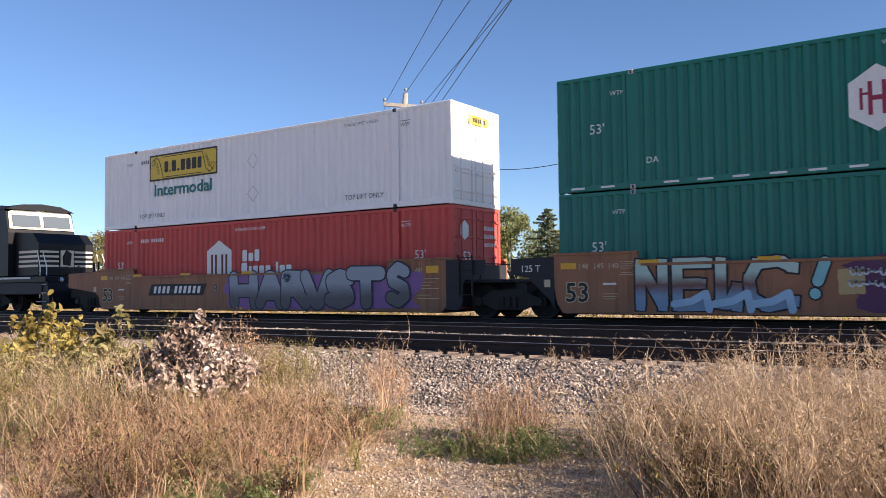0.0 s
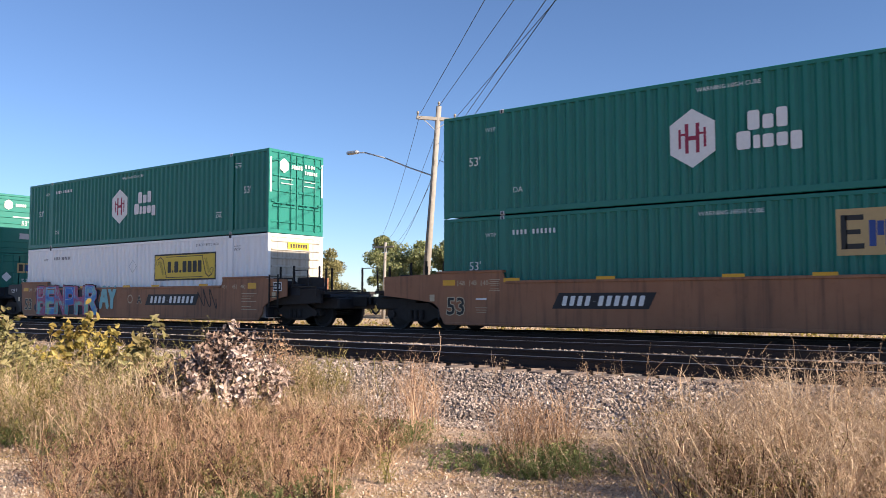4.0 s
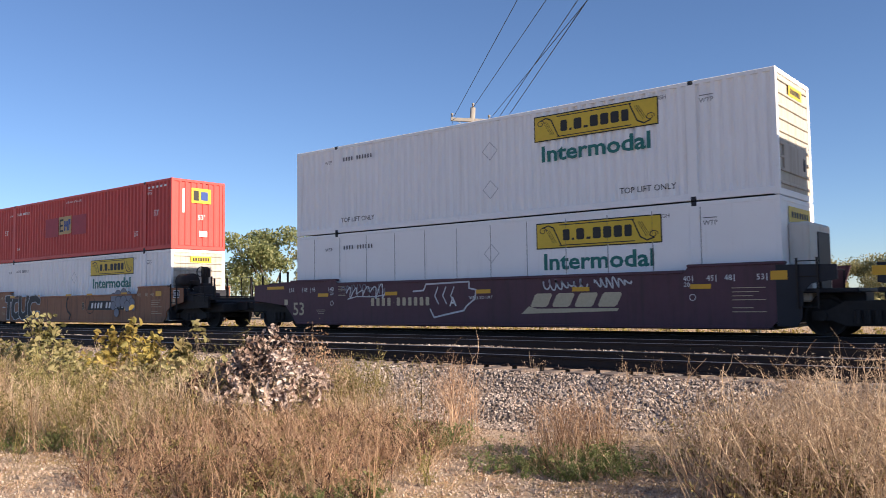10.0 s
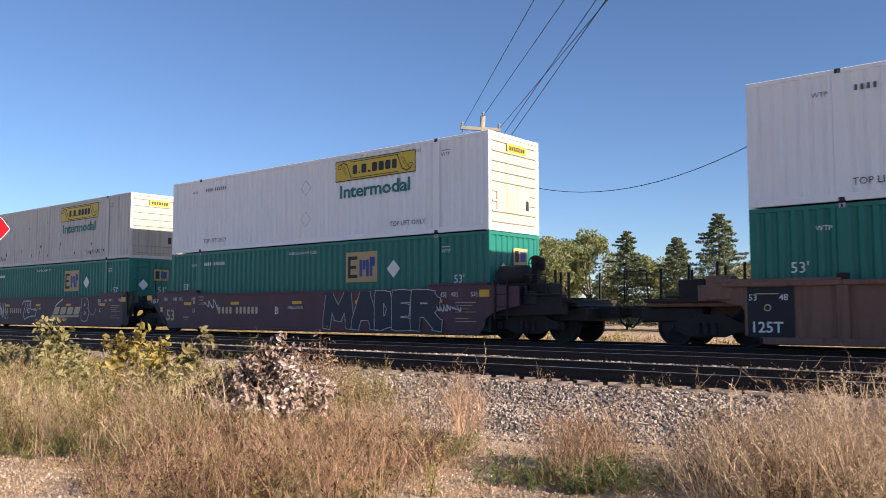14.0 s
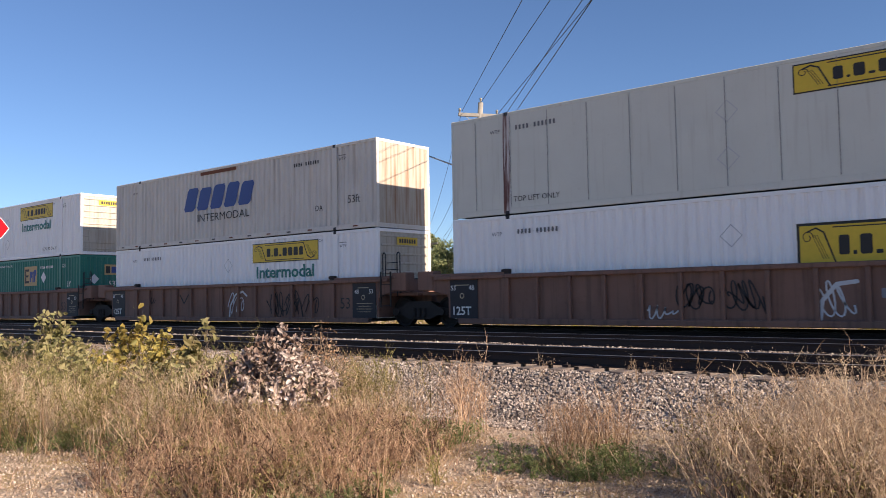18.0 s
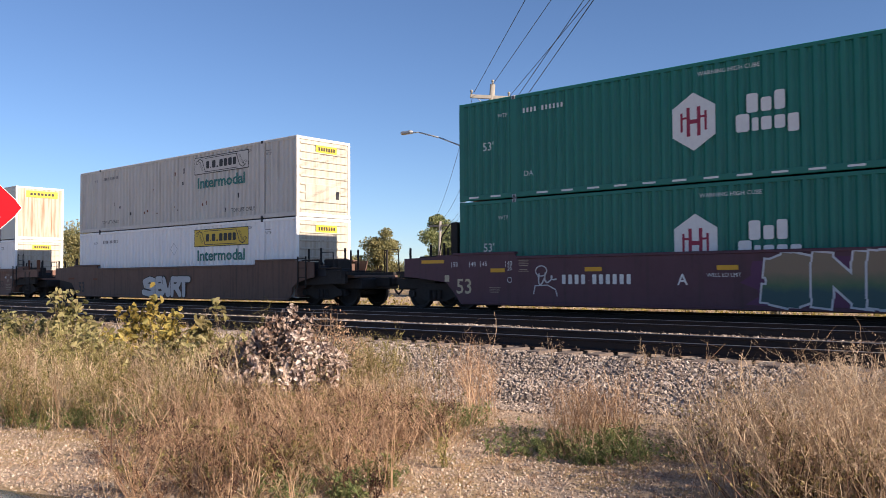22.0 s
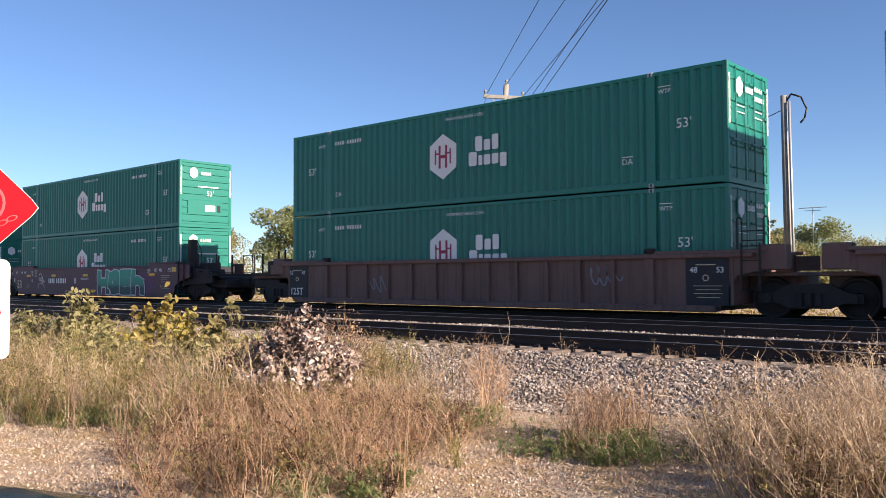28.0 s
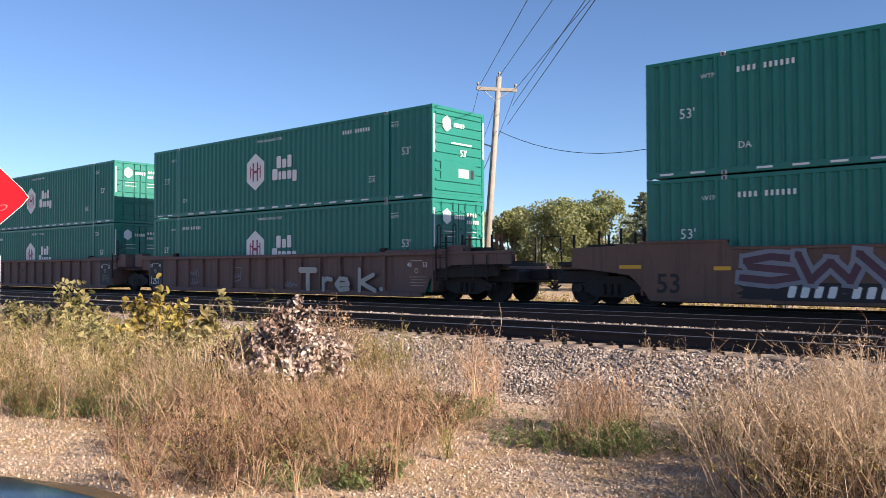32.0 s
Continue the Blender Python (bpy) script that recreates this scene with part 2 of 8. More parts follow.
M = dict(
    green=paint("green_paint", (0.003, 0.160, 0.124), 0.42, 0.10, (0.03, 0.07, 0.055), streak=0.14),
    # lit copy of green for ends in the sun, brightness put into the colour; unused
    sunlit_green=paint("sunlit_green_paint", (0.02, 0.24, 0.06), 0.45, 0.12, (0.05, 0.06, 0.04), streak=0.18),
    white=paint("white_paint", (0.86, 0.86, 0.86), 0.5, 0.04, (0.42, 0.36, 0.28), (0.6, 0.85), streak=0.26),
    old_white=paint("aged_white_paint", (0.60, 0.575, 0.53), 0.55, 0.10, (0.25, 0.18, 0.12), (0.52, 0.8), streak=0.45),
    red=paint("red_paint", (0.54, 0.068, 0.056), 0.5, 0.15, (0.12, 0.03, 0.02), streak=0.35),
    tan=paint("tan_paint", (0.29, 0.13, 0.066), 0.6, 0.28, (0.045, 0.03, 0.022), (0.5, 0.78), streak=0.6),
    maroon=paint("maroon_paint", (0.086, 0.034, 0.050), 0.55, 0.25, (0.035, 0.025, 0.02), (0.52, 0.8), streak=0.5),
    dark_brown=paint("dark_brown_paint", (0.145, 0.080, 0.068), 0.65, 0.25, (0.035, 0.024, 0.018), (0.5, 0.78), streak=0.6),
    brown=paint("rusty_brown_paint", (0.195, 0.102, 0.074), 0.65, 0.25, (0.035, 0.024, 0.018), (0.5, 0.78), streak=0.6),
    dull_brown=paint("dull_brown_paint", (0.13, 0.072, 0.052), 0.65, 0.3, (0.03, 0.022, 0.018), (0.5, 0.78), streak=0.6),
    black=plain("black_paint", (0.016, 0.017, 0.024), 0.6, 0.35, 3.0, shine=0.4),
    loco_black=plain("locomotive_black", (0.006, 0.007, 0.010), 0.45, 0.3, 2.0, shine=0.25),
    iron=plain("grimy_iron", (0.026, 0.022, 0.021), 0.7, 0.45, 8.0, 0.0, shine=0.3),
    steel=plain("polished_rail", (0.22, 0.21, 0.21), 0.42, 0.1, 4.0, 0.9),
    rust=plain("rusty_steel", (0.030, 0.020, 0.018), 0.75, 0.35, 14.0, 0.2),
    rust_red=plain("rust_stain", (0.16, 0.055, 0.025), 0.8, 0.4, 9.0),
    tie=plain("old_tie_wood", (0.13, 0.10, 0.085), 0.9, 0.35, 12.0, 0.0, 0.4),
    post=plain("weathered_pole_wood", (0.27, 0.25, 0.22), 0.85, 0.35, 5.0, 0.0, 0.3),
    grey=plain("grey_metal", (0.42, 0.43, 0.44), 0.45, 0.12, 5.0, 0.6),
    cable=plain("black_cable", (0.012, 0.012, 0.014), 0.6, 0.1),
    mark=plain("white_marking", (0.72, 0.73, 0.72), 0.6, 0.12, 12.0),
    tan_mark=plain("cream_marking", (0.52, 0.44, 0.30), 0.6, 0.2, 12.0),
    black_mark=plain("black_marking", (0.02, 0.02, 0.02), 0.6, 0.2, 12.0),
    yellow=plain("yellow_panel", (0.66, 0.46, 0.035), 0.5, 0.12, 8.0),
    reflect=plain("yellow_reflector", (0.68, 0.36, 0.02), 0.4, 0.1, 8.0),
    teal=plain("teal_marking", (0.012, 0.16, 0.14), 0.55, 0.1, 8.0),
    magenta=plain("crimson_marking", (0.30, 0.022, 0.06), 0.55, 0.1, 8.0),
    navy=plain("navy_marking", (0.02, 0.06, 0.24), 0.55, 0.12, 8.0),
    tan_panel=plain("tan_panel", (0.46, 0.33, 0.15), 0.6, 0.12, 8.0),
    silver=plain("silver_grey_marking", (0.45, 0.46, 0.48), 0.5, 0.1, 8.0),
    sprayblue=plain("spray_blue", (0.04, 0.16, 0.48), 0.6, 0.3, 3.0),
    spraycyan=plain("spray_cyan", (0.22, 0.48, 0.50), 0.6, 0.25, 3.0),
    spraypurple=plain("spray_purple", (0.12, 0.03, 0.17), 0.6, 0.3, 3.0),
    sprayred=plain("spray_red", (0.34, 0.03, 0.05), 0.6, 0.3, 3.0),
    spraygreen=plain("spray_green", (0.20, 0.40, 0.16), 0.6, 0.3, 3.0),
    spraygrey=plain("spray_grey", (0.20, 0.21, 0.25), 0.6, 0.2, 3.0),
    spraydark=plain("spray_black", (0.014, 0.013, 0.016), 0.6, 0.3, 3.0),
    spraywhite=plain("spray_white", (0.55, 0.56, 0.58), 0.6, 0.2, 6.0),
    fade_grey=spray_fade("spray_fade_grey", (0.11, 0.10, 0.105), (0.15, 0.155, 0.17), (0.30, 0.34, 0.39)),
    fade_mint=spray_fade("spray_fade_mint", (0.20, 0.30, 0.42), (0.17, 0.075, 0.06), (0.42, 0.56, 0.50), 0.04),
    fade_blue=spray_fade("spray_fade_blue", (0.06, 0.26, 0.30), (0.02, 0.12, 0.44), (0.03, 0.16, 0.52)),
    fade_lime=spray_fade("spray_fade_lime", (0.05, 0.26, 0.26), (0.16, 0.38, 0.18), (0.36, 0.50, 0.22)),
    fade_teal=spray_fade("spray_fade_teal", (0.05, 0.17, 0.21), (0.07, 0.14, 0.14), (0.12, 0.16, 0.08)),
    fade_olive=spray_fade("spray_fade_olive", (0.035, 0.09, 0.095), (0.07, 0.14, 0.075), (0.24, 0.18, 0.12)),
    fade_meadow=spray_fade("spray_fade_meadow", (0.025, 0.07, 0.10), (0.12, 0.20, 0.10), (0.26, 0.31, 0.11)),
    fade_jade=spray_fade("spray_fade_jade", (0.012, 0.06, 0.06), (0.02, 0.22, 0.16), (0.03, 0.30, 0.21)),
    sprayviolet=plain("spray_violet", (0.22, 0.11, 0.28), 0.6, 0.3, 3.0),
    sprayplum=plain("spray_plum", (0.10, 0.03, 0.085), 0.6, 0.4, 2.0),
    sprayrose=plain("spray_rose", (0.42, 0.08, 0.16), 0.6, 0.3, 3.0),
    spraysky=plain("spray_sky", (0.32, 0.48, 0.62), 0.6, 0.2, 3.0),
    sprayindigo=plain("spray_indigo", (0.06, 0.045, 0.16), 0.6, 0.4, 2.0),
    spraynavy=plain("spray_navy", (0.018, 0.025, 0.045), 0.6, 0.3, 3.0),
    mix_blue=spray_mix("spray_mix_blue", (0.03, 0.10, 0.42), (0.10, 0.30, 0.55), (0.30, 0.50, 0.30)),
    mix_multi=spray_mix("spray_mix_bright", (0.05, 0.22, 0.45), (0.40, 0.06, 0.14), (0.16, 0.42, 0.38)),
    mix_pale=spray_mix("spray_mix_pale", (0.10, 0.20, 0.20), (0.28, 0.46, 0.46), (0.45, 0.52, 0.45)),
    signred=plain("sign_red", (0.36, 0.001, 0.008), 0.6, 0.04, 3.0, shine=0.12),
    signwhite=plain("sign_white", (0.78, 0.78, 0.77), 0.4, 0.05, 3.0),
    carpaint=plain("dark_car_paint", (0.012, 0.013, 0.014), 0.18, 0.1, 2.0),
    tyre=plain("tyre_rubber", (0.02, 0.02, 0.02), 0.85, 0.2, 12.0),
    trim=plain("beige_trim", (0.20, 0.18, 0.14), 0.6, 0.1, 6.0),
    lampglass=plain("lamp_lens", (0.7, 0.7, 0.66), 0.2, 0.05),
    # windshield: pale base colour stands in for the sky reflected in it
    glass=glass_material(), windshield=glass_material("sky_toned_windshield", (0.10, 0.12, 0.14)),
    ground=ground_material(), ballast=ballast_material(), stone=stone_material(), gravel=gravel_material(),
    straw=leafy("dry_straw", [(0.34, 0.22, 0.13), (0.60, 0.45, 0.30), (0.82, 0.67, 0.48), (0.46, 0.31, 0.20)], 0.65, 0.36),
    rusty_weed=leafy("reddish_dry_weed", [(0.26, 0.14, 0.09), (0.56, 0.36, 0.23), (0.74, 0.54, 0.37), (0.42, 0.28, 0.16)], 0.65, 0.36),
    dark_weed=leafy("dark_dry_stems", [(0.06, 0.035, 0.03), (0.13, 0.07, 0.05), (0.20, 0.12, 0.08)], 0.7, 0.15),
    olive=leafy("olive_leaves", [(0.18, 0.16, 0.055), (0.30, 0.26, 0.10), (0.42, 0.35, 0.15), (0.11, 0.115, 0.04)], 0.65, 0.3),
    cream=plain("cream_paint", (0.62, 0.56, 0.44), 0.5, 0.12, 5.0),
    spraycream=plain("spray_cream", (0.40, 0.37, 0.33), 0.6, 0.2, 5.0),
    # grime streaks over a base that has the low sun's cream tone painted in
    grimy_sunlit_white=paint("grimy_sunlit_white_paint", (0.46, 0.425, 0.36), 0.6, 0.12, (0.20, 0.14, 0.09), (0.46, 0.78), streak=0.6),
    faded_ink=plain("faded_ink", (0.13, 0.13, 0.14), 0.6, 0.3, 14.0),
    # rust stains; the base is also toned down for ends facing the sun
    rusty_white=paint("rust_stained_white", (0.44, 0.39, 0.32), 0.65, 0.15, (0.24, 0.11, 0.045), (0.44, 0.70), streak=0.85),
    grey_white=paint("grey_white_paint", (0.60, 0.61, 0.555), 0.55, 0.08, (0.25, 0.20, 0.14), (0.56, 0.85), streak=0.35),
    rusty_post=paint("rusted_post_paint", (0.13, 0.055, 0.05), 0.75, 0.4, (0.62, 0.60, 0.58), (0.47, 0.55), streak=0.9),
    pink_mark=plain("faded_pink_marking", (0.44, 0.05, 0.06), 0.4, 0.1, 8.0),
    seed=leafy("pale_seed_heads", [(0.40, 0.28, 0.18), (0.70, 0.56, 0.42), (0.52, 0.38, 0.26)], 0.65, 0.3),
    grass=leafy("green_grass", [(0.11, 0.165, 0.055), (0.21, 0.27, 0.10), (0.36, 0.34, 0.17), (0.14, 0.18, 0.07)], 0.65, 0.45, (0.7, 0.7, 0.66)),
    dead_leaf=leafy("dead_curled_leaves", [(0.25, 0.165, 0.13), (0.46, 0.36, 0.31), (0.66, 0.56, 0.50), (0.13, 0.08, 0.065)], 0.7, 0.10),
    vine=leafy("yellow_green_leaves", [(0.26, 0.26, 0.10), (0.42, 0.39, 0.18), (0.60, 0.53, 0.28), (0.17, 0.18, 0.07)], 0.55, 0.45),
    vine_yellow=leafy("yellow_leaves", [(0.46, 0.36, 0.08), (0.62, 0.50, 0.16), (0.34, 0.33, 0.11)], 0.55, 0.5),
    crown=leafy("tree_leaves", [(0.17, 0.21, 0.09), (0.28, 0.31, 0.14), (0.40, 0.40, 0.20)], 0.6, 0.5, (0.8, 0.8, 0.8)),
    autumn=leafy("autumn_leaves", [(0.29, 0.28, 0.14), (0.42, 0.37, 0.18), (0.26, 0.27, 0.13)], 0.6, 0.5, (0.8, 0.8, 0.8)),
    needle=leafy("spruce_needles", [(0.09, 0.13, 0.08), (0.17, 0.21, 0.12), (0.30, 0.31, 0.17)], 0.65, 0.3, (0.75, 0.75, 0.75)),
    bark=plain("bark", (0.10, 0.075, 0.055), 0.9, 0.35, 10.0, 0.0, 0.5),
)


# ---- mesh tools ----
class Shape:
    """Collects vertices and faces for one mesh."""

    def __init__(self):
        self.v, self.f = [], []

    def add(self, verts, faces):
        n = len(self.v)
        self.v += [tuple(p) for p in verts]
        self.f += [tuple(i + n for i in q) for q in faces]
        return self

    def box(self, x0, x1, y0, y1, z0, z1, c=0.0):
        if c <= 0:
            return self.add([(x, y, z) for x in (x0, x1) for y in (y0, y1) for z in (z0, z1)],
                            [(0, 1, 3, 2), (4, 6, 7, 5), (0, 4, 5, 1), (2, 3, 7, 6), (0, 2, 6, 4), (1, 5, 7, 3)])
        bm = bmesh.new()
        bmesh.ops.create_cube(bm, size=1)
        for q in bm.verts:
            q.co = ((x0 + x1) / 2 + q.co.x * (x1 - x0), (y0 + y1) / 2 + q.co.y * (y1 - y0), (z0 + z1) / 2 + q.co.z * (z1 - z0))
        bmesh.ops.bevel(bm, geom=bm.edges[:], offset=c, segments=1, affect="EDGES")
        bm.verts.index_update()
        self.add([q.co[:] for q in bm.verts], [[q.index for q in face.verts] for face in bm.faces])
        bm.free()
        return self

    def rod(self, a, b, r, n=8, r2=None, caps=True):
        a, b = Vector(a), Vector(b)
        d = (b - a).normalized()
        s = d.orthogonal().normalized()
        w = d.cross(s)
        r2 = r if r2 is None else r2
        ring = [s * math.cos(2 * math.pi * i / n) + w * math.sin(2 * math.pi * i / n) for i in range(n)]
        fs = [(i, (i + 1) % n, n + (i + 1) % n, n + i) for i in range(n)]
        if caps:
            fs += [tuple(reversed(range(n))), tuple(range(n, 2 * n))]
        return self.add([a + q * r for q in ring] + [b + q * r2 for q in ring], fs)

    def bar(self, pts, r, n=6):
        for a, b in zip(pts, pts[1:]):
            self.rod(a, b, r, n)
        return self

    def tube(self, pts, r, n=6):
        """One continuous tube along a line of points."""
        pts = [Vector(p) for p in pts]
        m, vs = len(pts), []
        for i, p in enumerate(pts):
            d = (pts[min(i + 1, m - 1)] - pts[max(i - 1, 0)]).normalized()
            s = d.cross(Vector((0.31, 0.22, 0.93))).normalized()
            w = d.cross(s)
            vs += [p + (s * math.cos(2 * math.pi * k / n) + w * math.sin(2 * math.pi * k / n)) * r for k in range(n)]
        return self.add(vs, [(i * n + k, i * n + (k + 1) % n, (i + 1) * n + (k + 1) % n, (i + 1) * n + k) for i in range(m - 1) for k in range(n)])

    def slab(self, outline, y0, y1):
        """An outline in (x, z), given a thickness along y."""
        n = len(outline)
        return self.add([(x, y0, z) for x, z in outline] + [(x, y1, z) for x, z in outline],
                        [tuple(range(n)), tuple(reversed(range(n, 2 * n)))] + [(i, n + i, n + (i + 1) % n, (i + 1) % n) for i in range(n)])

    def lathe(self, profile, n=20, centre=(0, 0, 0)):
        """A profile of (radius, y) turned about the y axis."""
        m = len(profile)
        vs = [(centre[0] + r * math.cos(2 * math.pi * i / n), centre[1] + y, centre[2] + r * math.sin(2 * math.pi * i / n)) for i in range(n) for r, y in profile]
        fs = [(i * m + j, ((i + 1) % n) * m + j, ((i + 1) % n) * m + j + 1, i * m + j + 1) for i in range(n) for j in range(m - 1)]
        return self.add(vs, fs)

    def mesh(self, name, mat, smooth=False):
        me = bpy.data.meshes.new(name)
        me.from_pydata(self.v, [], self.f)
        me.materials.append(mat)
        if smooth:
            me.polygons.foreach_set("use_smooth", [True] * len(me.polygons))
        me.update()
        bm = bmesh.new()
        bm.from_mesh(me)
        bmesh.ops.recalc_face_normals(bm, faces=bm.faces[:])
        bm.to_mesh(me)
        bm.free()
        return me


CACHE = {}


def kept(key, make):
    if key not in CACHE:
        CACHE[key] = make()
    return CACHE[key]


def piece(name, mesh, parent, at=(0, 0, 0), turn=(0, 0, 0), label=""):
    """One mesh object as a part under a thing or under another part."""
    ob = new(name, mesh)
    ob.parent = parent
    ob.matrix_basis = pose(*at, *turn)
    if name.endswith("_band") or name in ("lettering", "marking"):
        return tagged(ob, label, kind="stuff")
    return tagged(ob, label) if label else ob


def thing(name, label, category, at=(0, 0, 0), turn=(0, 0, 0), group="", kind=""):
    ob = new(name)
    ob.empty_display_size = 0.2
    ob.matrix_basis = pose(*at, *turn)
    return tagged(ob, label, category, group, kind)


def letters(text, height, mat, width=None, fat=0.0, slant=0.0):
    """Words as a flat mesh in the x-z plane, facing -y, centred on its origin."""
    def make():
        cu = bpy.data.curves.new("words", "FONT")
        cu.body, cu.align_x, cu.align_y, cu.resolution_u, cu.offset, cu.shear = text, "CENTER", "CENTER", 2, fat, slant
        ob = bpy.data.objects.new("words", cu)
        me = bpy.data.meshes.new_from_object(ob)
        bpy.data.objects.remove(ob)
        bpy.data.curves.remove(cu)
        xs, ys = [q.co.x for q in me.vertices], [q.co.y for q in me.vertices]
        k = height / max(1e-6, max(ys) - min(ys))
        kx = k if width is None else width / max(1e-6, max(xs) - min(xs))
        cx, cy = (max(xs) + min(xs)) / 2, (max(ys) + min(ys)) / 2
        for q in me.vertices:
            q.co = ((q.co.x - cx) * kx, 0, (q.co.y - cy) * k)
        me.materials.clear()
        me.materials.append(mat)
        return me
    return kept(("letters", text, round(height, 3), mat.name, width, fat, slant), make)


def flat(outline, mat, key=None):
    """A flat painted patch in the x-z plane, facing -y."""
    def make():
        s = Shape()
        s.add([(x, 0, z) for x, z in outline], [tuple(range(len(outline)))])
        me = bpy.data.meshes.new("patch")
        me.from_pydata(s.v, [], s.f)
        me.materials.append(mat)
        return me
    return kept(("flat", tuple(outline), mat.name), make)


def line_patch(pts, w, mat, sharp=False):
    """A painted line of even width through points in (x, z); each stretch lies a hair before the last."""
    def make():
        v, f = [], []
        ring = [(1, 0.8), (-0.8, 1), (-1, -0.8), (0.8, -1)] if sharp else [(math.cos(math.pi * i / 4), math.sin(math.pi * i / 4)) for i in range(8)]
        y = 0.0
        for i, (x, z) in enumerate(pts):
            y -= 0.00007
            n = len(v)
            v += [(x + c * w / 2, y, z + q * w / 2) for c, q in ring]
            f.append(tuple(range(n, n + len(ring))))
            if i:
                px, pz = pts[i - 1]
                d = math.hypot(x - px, z - pz) or 1.0
                ox, oz = -(z - pz) / d * w / 2, (x - px) / d * w / 2
                n, y = len(v), y - 0.00007
                v += [(px + ox, y, pz + oz), (px - ox, y, pz - oz), (x - ox, y, z - oz), (x + ox, y, z + oz)]
                f.append((n, n + 1, n + 2, n + 3))
        me = bpy.data.meshes.new("line")
        me.from_pydata(v, [], f)
        me.materials.append(mat)
        return me
    return kept(("line", tuple(pts), w, mat.name, sharp), make)


def rect(w, h):
    return [(-w / 2, -h / 2), (w / 2, -h / 2), (w / 2, h / 2), (-w / 2, h / 2)]


def letter_blocks(n, w, h, mat, slant=0.0, gap=0.28, uneven=0.0, seed=1, tops=None, wide=None):
    """Plain blocks, one for each character, where the writing is not spelt out. tops: (low, high) of each, in shares of h."""
    def make():
        s, share = Shape(), wide or [1.0] * n
        x0, step = -w / 2, w / (sum(share) - gap)
        for i in range(n):
            x1 = x0 + (share[i] - gap) * step
            lo, hi = tops[i] if tops else (0.0, 1.0 - uneven * (0.5 if i % 3 == 1 else 0.0))
            lo, hi = (lo - 0.5) * h, (hi - 0.5) * h
            k = min(x1 - x0, hi - lo) * 0.14
            s.add([(x + slant * z, 0, z) for x, z in ((x0 + k, lo), (x1 - k, lo), (x1, lo + k), (x1, hi - k), (x1 - k, hi), (x0 + k, hi), (x0, hi - k), (x0, lo + k))], [tuple(range(8))])
            x0 += share[i] * step
        me = bpy.data.meshes.new("blocks")
        me.from_pydata(s.v, [], s.f)
        me.materials.append(mat)
        return me
    return kept(("blocks", n, w, h, mat.name, slant, gap, uneven, seed, str(tops), str(wide)), make)


def ring_patch(outer, k, mat):
    def make():
        n = len(outer)
        me = bpy.data.meshes.new("outline")
        me.from_pydata([(x, 0, z) for x, z in outer] + [(x * k, 0, z * k) for x, z in outer], [], [(i, (i + 1) % n, n + (i + 1) % n, n + i) for i in range(n)])
        me.materials.append(mat)
        return me
    return kept(("ring", tuple(outer), k, mat.name), make)
# ---- ground, track bed, tracks ----
TRACKS = (12.02, 16.12, 20.14)
TRAIN_Y = 20.14


def mound(x, y, cx, cy, rx, ry, h):
    return h * math.exp(-((x - cx) / rx) ** 2 - ((y - cy) / ry) ** 2)


def ground_z(x, y):
    z = -0.75 + 0.05 * noise.noise(Vector((x * 0.35, y * 0.35, 3.0))) + 0.02 * noise.noise(Vector((x * 1.7, y * 1.7, 9.0)))
    z += mound(x, y, -4.2, 8.7, 1.0, 0.8, 0.16)
    if y > 24:
        z -= 0.15
    return z


def grid_axis(stops):
    out = []
    for a, b, step in stops:
        n = max(1, round((b - a) / step))
        out += [a + (b - a) * i / n for i in range(n)]
    return out + [stops[-1][1]]


def sheet(name, xs, ys, height, mat):
    nx, ny = len(xs), len(ys)
    vs = [(x, y, height(x, y)) for x in xs for y in ys]
    fs = [(i * ny + j, (i + 1) * ny + j, (i + 1) * ny + j + 1, i * ny + j + 1) for i in range(nx - 1) for j in range(ny - 1)]
    me = bpy.data.meshes.new(name)
    me.from_pydata(vs, [], fs)
    me.materials.append(mat)
    me.polygons.foreach_set("use_smooth", [True] * len(fs))
    return new(name, me)


tagged(sheet("ground", grid_axis([(-2500, -300, 550), (-300, -40, 20), (-40, -16, 1.5), (-16, 4, 0.22), (4, 40, 2), (40, 300, 30), (300, 2500, 550)]),
             grid_axis([(-1500, -40, 365), (-40, 0, 4), (0, 10, 0.22), (10, 40, 2), (40, 200, 20), (200, 2500, 460)]), ground_z, M["ground"]),
       "dry gravelly ground with straw litter", "ground", kind="structure")


def bed_z(x, y):
    n = 0.03 * noise.noise(Vector((x * 2.1, y * 2.1, 1.0))) + 0.05 * noise.noise(Vector((x * 0.5, y * 0.6, 5.0)))
    lo = ground_z(x, y)
    near = -0.23 - max(0.0, 10.65 - y) * 0.36
    far = -0.23 - max(0.0, y - 22.4) * 0.40
    top = min(near, far)
    if top < -0.235:
        return max(top + n, lo - 0.1)
    return top + sum(0.10 * math.exp(-((y - m) / 0.98) ** 6) for m in (14.07, 18.13)) + 0.6 * n


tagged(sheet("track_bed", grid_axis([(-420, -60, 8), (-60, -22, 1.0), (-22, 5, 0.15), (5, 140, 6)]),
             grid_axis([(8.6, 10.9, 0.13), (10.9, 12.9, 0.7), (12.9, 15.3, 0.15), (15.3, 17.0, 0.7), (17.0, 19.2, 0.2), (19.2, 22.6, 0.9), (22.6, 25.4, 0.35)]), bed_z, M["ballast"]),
       "grey crushed stone ballast under the tracks", "ballast", kind="structure")


